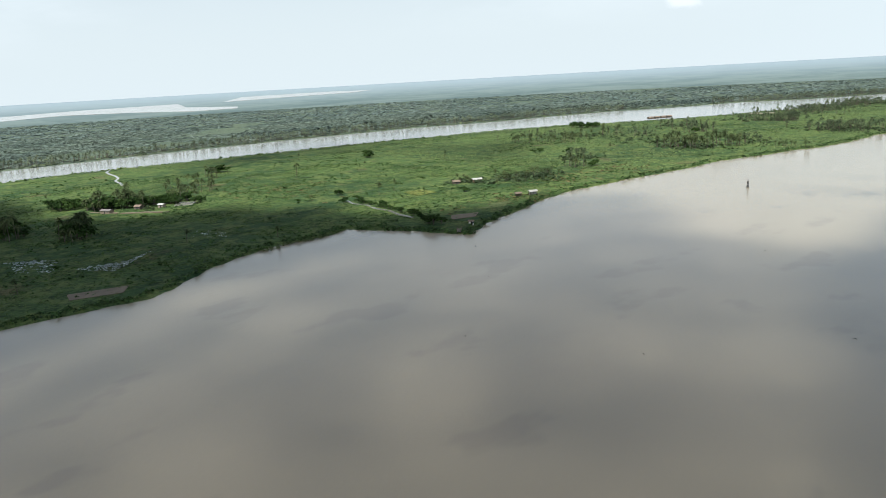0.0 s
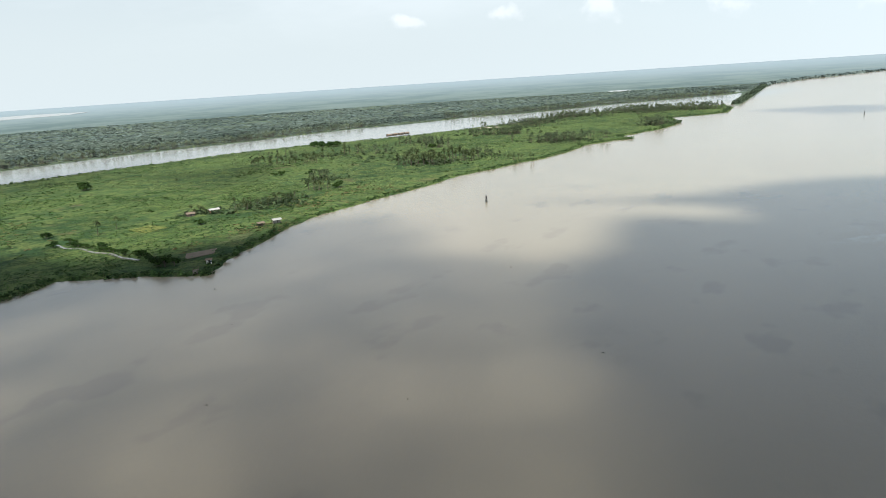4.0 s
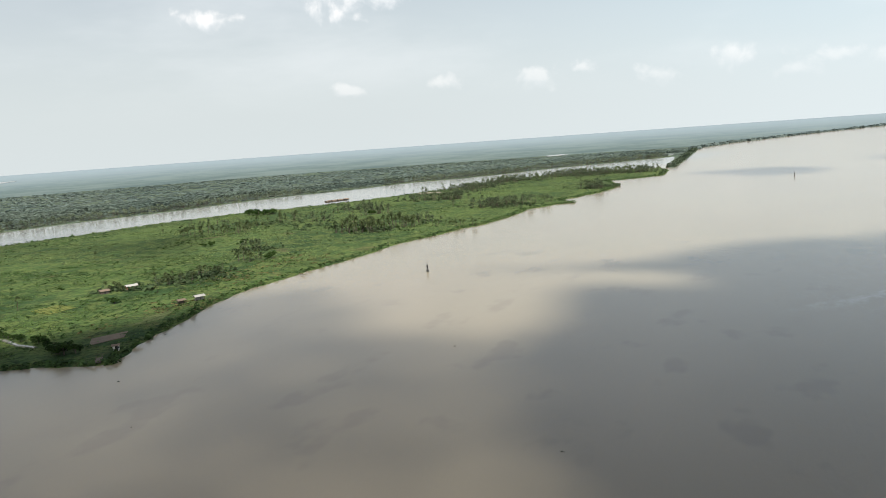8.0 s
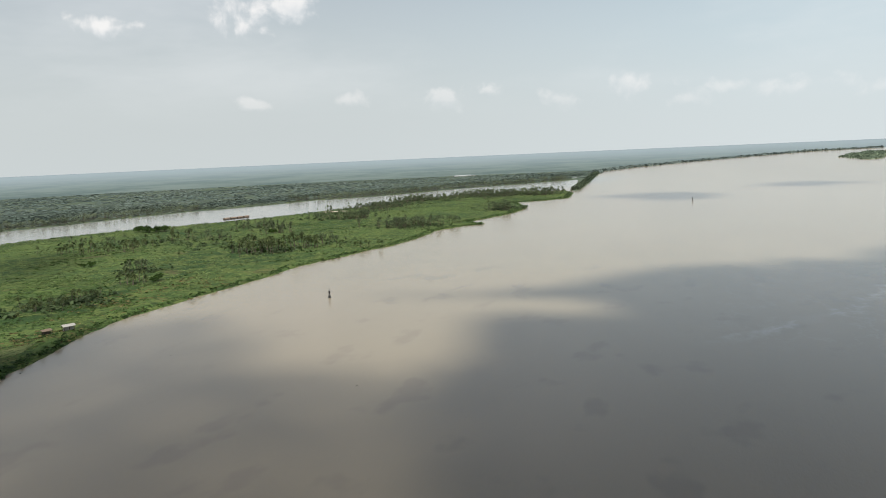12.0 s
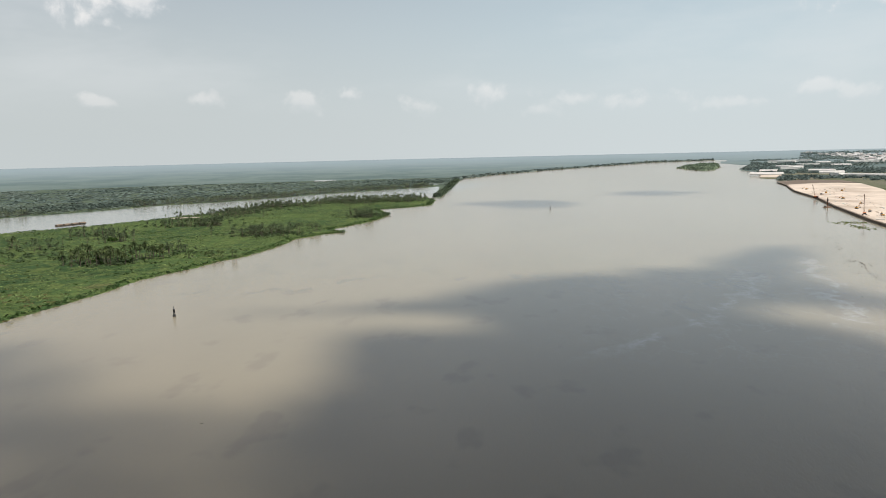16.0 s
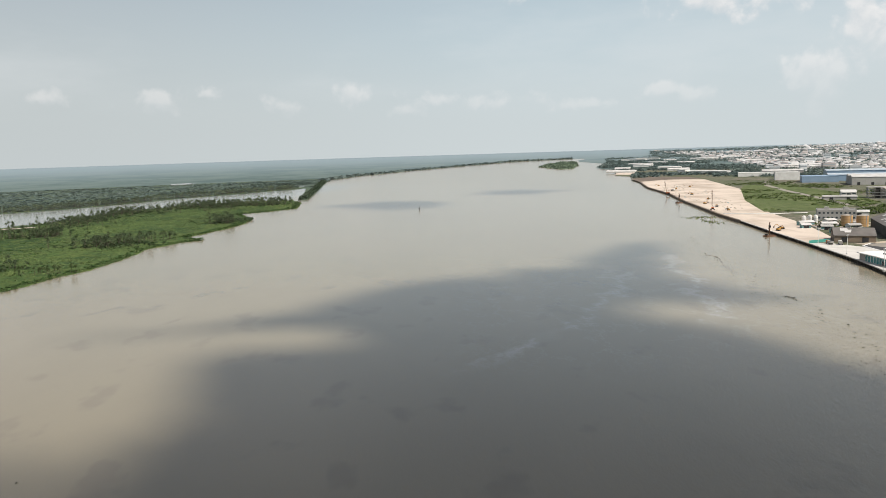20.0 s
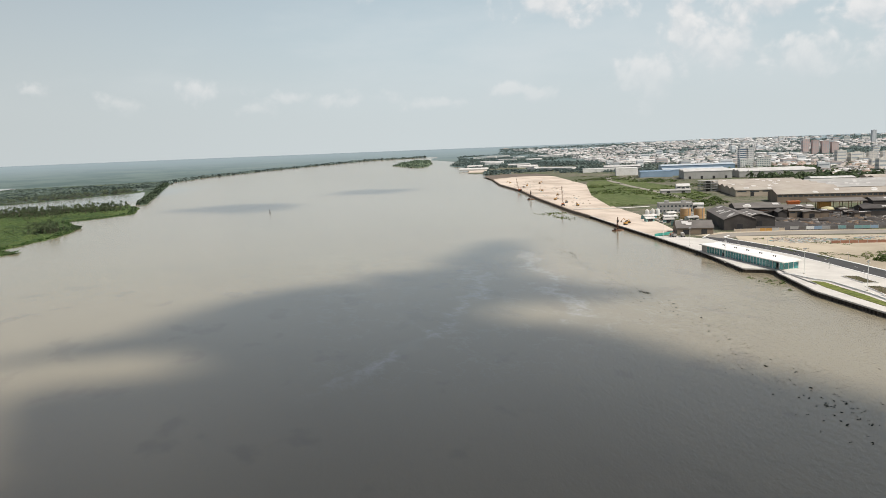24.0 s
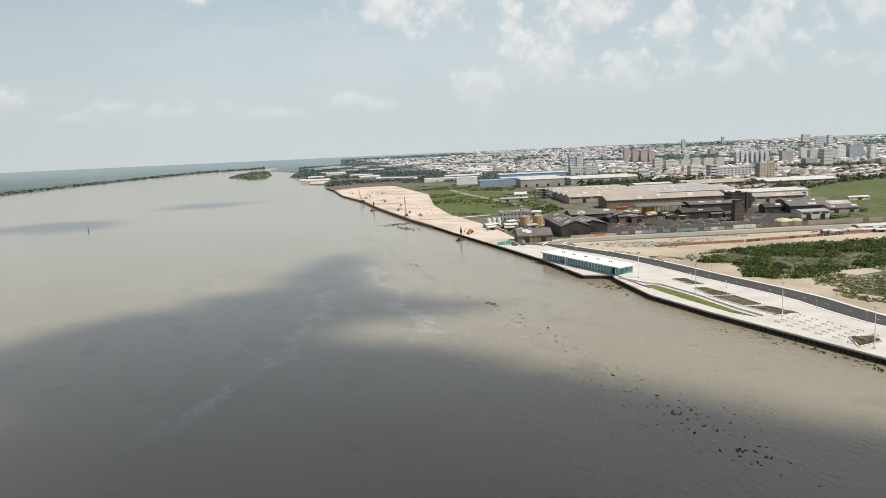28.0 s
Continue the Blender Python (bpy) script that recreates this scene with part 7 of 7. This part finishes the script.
dry = np.concatenate([sub(260, -318, 455, 40, 70, 21), sub(120, -300, 330, 18, 40, 22), sub(120, -480, 300, 60, 40, 23)])
stuff("dry_grass", "patches of reddish dry grass", "dry grass", dry, 2.0, 0.3, 7, M["dry_grass"], 67, 0.85, 0.5, 2.0)
reeds = along([(-312, 175), (-318, 192), (-314, 207), (-321, 228)], 0.35, 68, (-3.5, 1.0))
stuff("reeds", "pale green reeds standing in the shallows", "reeds", reeds, 0.8, 1.0, 6, M["reed"], 69, 0.0)
# white leaf colour stands in for sky glinting off small wet patches
wet = np.concatenate([scatter([(-405, 84), (-385, 102), (-358, 94), (-372, 80)], 150, 71), scatter([(-356, 100), (-350, 124), (-366, 146), (-334, 112)], 170, 72), sub(30, -372, 178, 12, 8, 24)])
stuff("white_blooms", "pale tufts painted as glints of water in the wet meadow", "water plants", wet, 0.9, 0.35, 6, M["glint_leaf"], 73, 0.9)


def pool(name, outline, label):
    tagged(slab(name, outline, 0.2, 1.32, M["lagoon"]), label, "pool", kind="structure")


pool("water_pond", [(-494, 212), (-486, 222), (-496, 230), (-506, 222)], "bright still pond beside the homestead")
pool("water_creek", strip([(-392, 287), (-380, 282), (-366, 283), (-352, 278), (-338, 278), (-322, 272), (-308, 270)], 0.8, -0.8), "narrow pale creek through the meadow")
pool("water_canal", strip([(-822, 288), (-806, 282), (-788, 272), (-766, 267), (-742, 264), (-718, 258), (-696, 247), (-672, 243), (-656, 238)], 1.2, -1.2), "narrow canal leading to the back channel")


def patch(name, outline, material, label, z=1.3):
    tagged(slab(name, outline, 0.2, z, material), label, "plot", kind="structure")


patch("ground_yard", strip([(-524, 166), (-510, 174), (-500, 177), (-486, 190), (-472, 198)], 1.3, -1.3), M["soil"], "bare pale yard before the homestead")
patch("ground_plot", [(-310, 84), (-300, 82), (-293, 100), (-302, 106)], M["soil"], "small ploughed brown plot near the shore")
patch("ground_plot_2", [(-283, 276), (-277, 290), (-284, 300), (-292, 286)], M["soil"], "bare reddish soil near the point")
patch("ground_plot_3", [(-292, 306), (-284, 322), (-292, 340), (-300, 320)], M["lot_green"], "small tilled field near the shore")
patch("ground_bank", [(-470, 1085), (-440, 1100), (-430, 1090), (-460, 1072)], M["sand"], "sandy landing on the back channel")
for k in range(5):
    patch("ground_bed_%d" % (k + 1), [(-384 + k * 4.2, 330 - k), (-381 + k * 4.2, 329 - k), (-379 + k * 4.2, 345 - k), (-382 + k * 4.2, 346 - k)], M["lawn"], "light green vegetable bed in a garden", 1.34)


def hut(x, y, turn, w, d, h, wall, roof, label, open_side=False, name="hut"):
    e = thing(name, label, "hut", x, y, 0.9, turn)
    if open_side:
        for u in (0.1, w / 2, w - 0.1):
            for v in (0.1, d - 0.1):
                part("post", boxes((u - 0.1, v - 0.1, 0, u + 0.1, v + 0.1, h)), M["trunk"], e)
        part("wall", boxes((0, d * 0.5, 0, w, d * 0.5 + 0.15, h * 0.8)), wall, e)
    else:
        part("wall", gable_walls(w, d, h, h + d * 0.22, True), wall, e)
        part("door", boxes((w * 0.4, -0.08, 0, w * 0.4 + 1, 0.04, 2.0)), M["dark_gate"], e)
        part("window", boxes((w * 0.7, -0.08, 1.0, w * 0.7 + 0.9, 0.04, 1.8)), M["pane"], e)
    o = 0.5
    part("roof", roof_slope((-o, -o, h - 0.1), (w + o, -o, h - 0.1), (w + o, d / 2, h + d * 0.22), (-o, d / 2, h + d * 0.22), 0.12), roof, e)
    part("roof", roof_slope((w + o, d + o, h - 0.1), (-o, d + o, h - 0.1), (-o, d / 2, h + d * 0.22), (w + o, d / 2, h + d * 0.22), 0.12), roof, e)


hut(-369, 386, 62, 6.5, 4, 2.4, M["brick"], M["grey_roof"], "small brick farmhouse with a pale tin roof", False, "farmhouse")
hut(-377, 373, 62, 5, 4, 2.0, M["trunk"], M["thatch"], "brown thatched hut beside the farmhouse")
hut(-296, 362, 60, 5.0, 3.6, 2.3, M["grey_wall"], M["grey_roof"], "open riverside shelter with a tin roof", True, "shelter")
hut(-301, 354, 70, 4, 3, 1.8, M["trunk"], M["thatch"], "low lean-to beside the shelter", True, "shelter")
hut(-513, 169, 25, 8, 4, 2.0, M["rust_wall"], M["soot_roof"], "long low house under the trees", False, "farmhouse")
hut(-508, 190, 25, 5, 4, 2.1, M["trunk"], M["thatch"], "small house at the homestead yard", False, "farmhouse")
hut(-499, 203, 25, 4.0, 3, 2.0, M["tan_wall"], M["grey_roof"], "small white house by the pond", False, "farmhouse")
hut(-264, 271, 40, 2.4, 2.2, 2.2, M["white_wall"], M["thatch"], "small white hut at the landing", False, "hut")
for k in range(4):
    hut(-568 + k * 4.5, 976 + k * 10, 72, 8, 5, 2.4, M["trunk"], M["thatch"], "brown thatched fishing hut on the back channel")
jetty = thing("jetty", "rough wooden landing stage on thin posts", "jetty", -262, 262, 0.0, -50)
for k in range(9):
    part("plank", boxes((k * 0.9, -1.2, 1.0, k * 0.9 + 0.82, 1.2, 1.08)), M["trunk"], jetty)
for k in range(4):
    for v in (-1.1, 1.1):
        part("post", cylinder(k * 2.5 + 0.2, v, -2, 2.0, 0.1, 0.1, 6), M["trunk"], jetty)

# ---- floating weed ----
weed = np.concatenate([along([(285, 814), (251, 675), (229, 610), (205, 516), (190, 455), (180, 410), (168, 360), (150, 310), (140, 262), (128, 220)], 7.5, 81, (-5, 7)),
                       sub(16, 193, 458, 3, 7, 31), sub(14, 147, 290, 7, 14, 32), sub(12, 139, 262, 6, 12, 33), sub(14, 226, 600, 5, 30, 34), sub(30, 236, 320, 4, 30, 35), sub(24, 233, 282, 5, 12, 36)])
rafts = np.concatenate([along([(246, 700), (222, 596), (200, 505), (176, 404), (156, 330), (142, 270)], 3.2, 88, (-9, 9)), sub(60, 185, 440, 30, 90, 89), sub(50, 150, 300, 26, 60, 90)])
stuff("weed_scraps", "tiny scattered scraps of dark weed on the water", "water weed", rafts, 0.4, 0.08, 4, M["weed"], 91, 0.02)
stuff("floating_weed", "small dark rafts of floating water weed", "water weed", weed, 0.6, 0.12, 6, M["weed"], 83, 0.02)
bank_weed = np.concatenate([along([(228, 240), (235, 283), (241, 322), (246, 345)], 4.5, 84, (0.5, 3.5)), sub(60, 230.5, 262, 3, 16, 41), sub(26, 270, 440, 8, 20, 37), sub(60, 352, 868, 16, 12, 38), sub(40, 341, 820, 8, 30, 39)])
stuff("bank_weed", "green water weed washed up along the quay", "water weed", bank_weed, 1.2, 0.3, 7, M["reed"], 85, 0.02)
drift = np.array([(-150, 150), (-190, 205), (-262, 300), (-120, 300), (-215, 330), (-60, 215), (-230, 240), (-100, 170)])
stuff("drifting_plants", "lone drifting plants on the brown water", "water weed", drift, 0.45, 0.15, 8, M["weed"], 86, 0.02)


# ---- building site on the sand ----
def crawler_crane(x, y, turn, boom, label):
    e = thing("crawler_crane", label, "crane", x, y, CITY_Z + 0.08, turn, "cranes on the sand fill")
    for v in (-1.8, 1.8):
        part("track", boxes((-3, v - 0.5, 0, 3, v + 0.5, 1.0), bevel=0.25), M["black"], e)
    part("cab", boxes((-2.6, -1.5, 1.0, 2.2, 1.5, 3.2), bevel=0.15), M["orange"], e)
    part("counterweight", boxes((-4.0, -1.4, 1.2, -2.6, 1.4, 2.8)), M["black"], e)
    top = Vector((boom * 0.33, 0, boom))
    foot = Vector((1.5, 0, 2.0))
    side, up = Vector((0, 0.5, 0)), Vector((0.45, 0, -0.15))
    chords = [side + up, side - up, -side + up, -side - up]
    bms = [rod(foot + c, top + c * 0.5, 0.09, 5) for c in chords]
    n = 12
    for k in range(n):
        a, b = foot.lerp(top, k / n), foot.lerp(top, (k + 1) / n)
        bms += [rod(a + chords[0], b + chords[1], 0.05, 4), rod(a + chords[2], b + chords[3], 0.05, 4), rod(a + chords[0], b + chords[2], 0.05, 4)]
    jib = part("boom", merge(*bms), M["rust"], e)
    part("hoist_line", rod(top, top + Vector((0.5, 0, -boom * 0.75)), 0.05, 4), M["black"], jib)
    part("stay", rod(top, (-3, 0, 3.2), 0.05, 4), M["black"], e)


crawler_crane(396, 925, 70, 23, "crawler crane with a tall lattice boom on the sand")
crawler_crane(475, 1222, 110, 20, "crawler crane at the far edge of the sand fill")


def piling_rig(x, y, h, label):
    e = thing("piling_rig", label, "piling rig", x, y, 0.0, 15, "piling rigs at the quay edge")
    part("pontoon", boxes((-5, -2.5, -0.6, 5, 2.5, 1.0), bevel=0.2), M["rust"], e)
    part("leader", boxes((-0.35, -0.35, 1.0, 0.35, 0.35, h)), M["rust"], e)
    part("hammer", boxes((-0.6, -0.6, h * 0.62, 0.6, 0.6, h * 0.8)), M["black"], e)
    part("brace", rod((-3.5, 0, 1.0), (0, 0, h * 0.8), 0.14), M["rust"], e)
    part("winch", boxes((-4.2, -1, 1.0, -2.6, 1, 2.2), bevel=0.1), M["black"], e)


piling_rig(424, 1073, 13, "piling rig on a pontoon beside the sand fill")
piling_rig(326, 692, 12, "rusty piling rig at the edge of the fill")


def excavator(x, y, turn):
    e = thing("excavator", "tracked excavator working on the sand", "excavator", x, y, CITY_Z + 0.08, turn, "excavators on the sand")
    for v in (-1.1, 1.1):
        part("track", boxes((-1.9, v - 0.3, 0, 1.9, v + 0.3, 0.8), bevel=0.2), M["black"], e)
    part("body", boxes((-2.0, -1.3, 0.9, 1.2, 1.3, 2.2), bevel=0.12), M["ochre"], e)
    part("cab", boxes((-0.2, 0.1, 2.2, 1.2, 1.25, 3.1), bevel=0.1), M["pane"], e)
    jib = part("boom", merge(rod((1.0, -0.3, 1.8), (4.0, -0.3, 4.6), 0.24), rod((4.0, -0.3, 4.6), (6.2, -0.3, 2.4), 0.18)), M["ochre"], e)
    part("bucket", boxes((5.7, -0.9, 1.2, 6.7, 0.3, 2.3), bevel=0.15), M["black"], jib)


for x, y, tn in ((344, 707, 20), (352, 716, 140), (408, 910, 80), (430, 1010, 30), (500, 1190, 200), (470, 1080, 250), (540, 1330, 60), (560, 1450, 160), (590, 1380, 20)):
    excavator(x, y, tn)


def truck(x, y, turn, colour, label="dump truck parked at the end of the road"):
    e = thing("dump_truck", label, "truck", x, y, CITY_Z + 0.1, turn, "trucks")
    part("chassis", boxes((-3.6, -1.0, 0.6, 3.6, 1.0, 1.0)), M["black"], e)
    cab = part("cab", boxes((1.9, -1.2, 1.0, 3.7, 1.2, 2.9), bevel=0.15), colour, e)
    part("windscreen", boxes((3.66, -1.0, 1.9, 3.74, 1.0, 2.6)), M["pane"], cab)
    part("skip", solid([(-3.6, -1.1, 1.1), (1.6, -1.1, 1.1), (1.6, 1.1, 1.1), (-3.6, 1.1, 1.1), (-4.0, -1.3, 2.7), (1.7, -1.3, 2.7), (1.7, 1.3, 2.7), (-4.0, 1.3, 2.7)],
                       [(0, 1, 5, 4), (1, 2, 6, 5), (2, 3, 7, 6), (3, 0, 4, 7), (3, 2, 1, 0)]), M["grey_roof"], e)
    for u in (-2.6, -1.4, 2.6):
        for v in (-1.05, 1.05):
            bm = cylinder(0, 0, -0.2, 0.2, 0.52, 0.52, 12)
            o = part("wheel", bm, M["black"], e)
            o.matrix_basis = pose(u, v, 0.52, 90, 0, 0)


truck(327, 614, 80, M["orange"])
truck(333, 610, 60, M["white"])
truck(420, 960, 70, M["ochre"], "dump truck on the sand fill")
truck(520, 1300, 40, M["white"], "dump truck on the sand fill")
pipe = thing("pipeline", "long pale pipe laid across the sand", "pipe", 0, 0, CITY_Z + 0.5)
line = [(381, 872), (402, 858), (430, 846), (462, 842)]
for a, b in zip(line, line[1:]):
    part("pipe", rod((*a, 0), (*b, 0), 0.6, 10), M["pale_sheet"], pipe)
random.seed(21)
RUBBLE = [(357, 560), (378, 568), (412, 552), (452, 528), (446, 512), (400, 532), (362, 540)]


def chunks(name, pts, size, material, label, base, seed):
    """Broken blocks and boards in one heap of debris."""
    r = np.random.default_rng(seed)
    cube = np.array([(-1, -1, 0), (1, -1, 0), (1, 1, 0), (-1, 1, 0), (-0.8, -0.7, 1), (0.9, -0.8, 1), (0.7, 0.9, 1), (-0.9, 0.8, 1)], float)
    q = np.array([(0, 1, 5, 4), (1, 2, 6, 5), (2, 3, 7, 6), (3, 0, 4, 7), (4, 5, 6, 7)])
    vs, fs = [], []
    for k, (x, y) in enumerate(pts):
        a = r.uniform(0, 6.28)
        s = size * r.uniform(0.3, 1.0, 3) * np.array([1.4, 0.8, 0.5])
        rot = np.array([[math.cos(a), -math.sin(a), 0], [math.sin(a), math.cos(a), 0], [0, 0, 1]])
        vs.append((cube * s) @ rot.T + np.array([x, y, base + float(lift(x, y))]))
        fs.append(q + 8 * k)
    return tagged(mesh_object(name, np.concatenate(vs), np.concatenate(fs), material), label, "rubble", kind="stuff")


M["debris"] = island_colours("debris_pieces", ((0.45, 0.38, 0.30), (0.30, 0.24, 0.18), (0.52, 0.47, 0.40), (0.16, 0.13, 0.10), (0.38, 0.36, 0.34), (0.20, 0.32, 0.32)))
chunks("lot_debris", scatter(RUBBLE, 700, 121, lambda x, y: wobble(x, y, 8, 3.0) > 0.0), 1.3, M["debris"], "broken boards and rubble on the sandy lot", CITY_Z, 122)
chunks("scrub_rubble", scatter(SCRUB2, 500, 123, lambda x, y: wobble(x, y, 14, 1.0) > 0.2), 1.0, M["rubble"], "pale rubble among the low scrub", CITY_Z, 124)
YARD = [(368, 660), (392, 740), (430, 800), (470, 830), (450, 720), (400, 660)]
chunks("yard_clutter", scatter(YARD, 420, 125), 1.7, M["debris"], "crates, scrap and stores beside the tanks", CITY_Z, 126)
PLANT = [(440, 640), (470, 690), (600, 660), (640, 600), (560, 575), (480, 600)]
chunks("works_scrap", scatter(PLANT, 900, 127, lambda x, y: wobble(x, y, 14, 5.0) > -0.3), 1.8, M["debris_dark"], "dark scrap and machinery in the works yard", CITY_Z, 128)
chunks("fill_clutter", scatter([(372, 850), (440, 1080), (560, 1480), (640, 1500), (500, 1080), (430, 900)], 160, 129), 1.4, M["debris"], "stores and spoil heaps on the sand fill", CITY_Z, 130)
chunks("market_clutter", scatter([(700, 620), (860, 700), (940, 760), (900, 800), (780, 740), (690, 660)], 300, 131), 2.2, M["debris"], "vehicles and stalls behind the works", CITY_Z, 132)
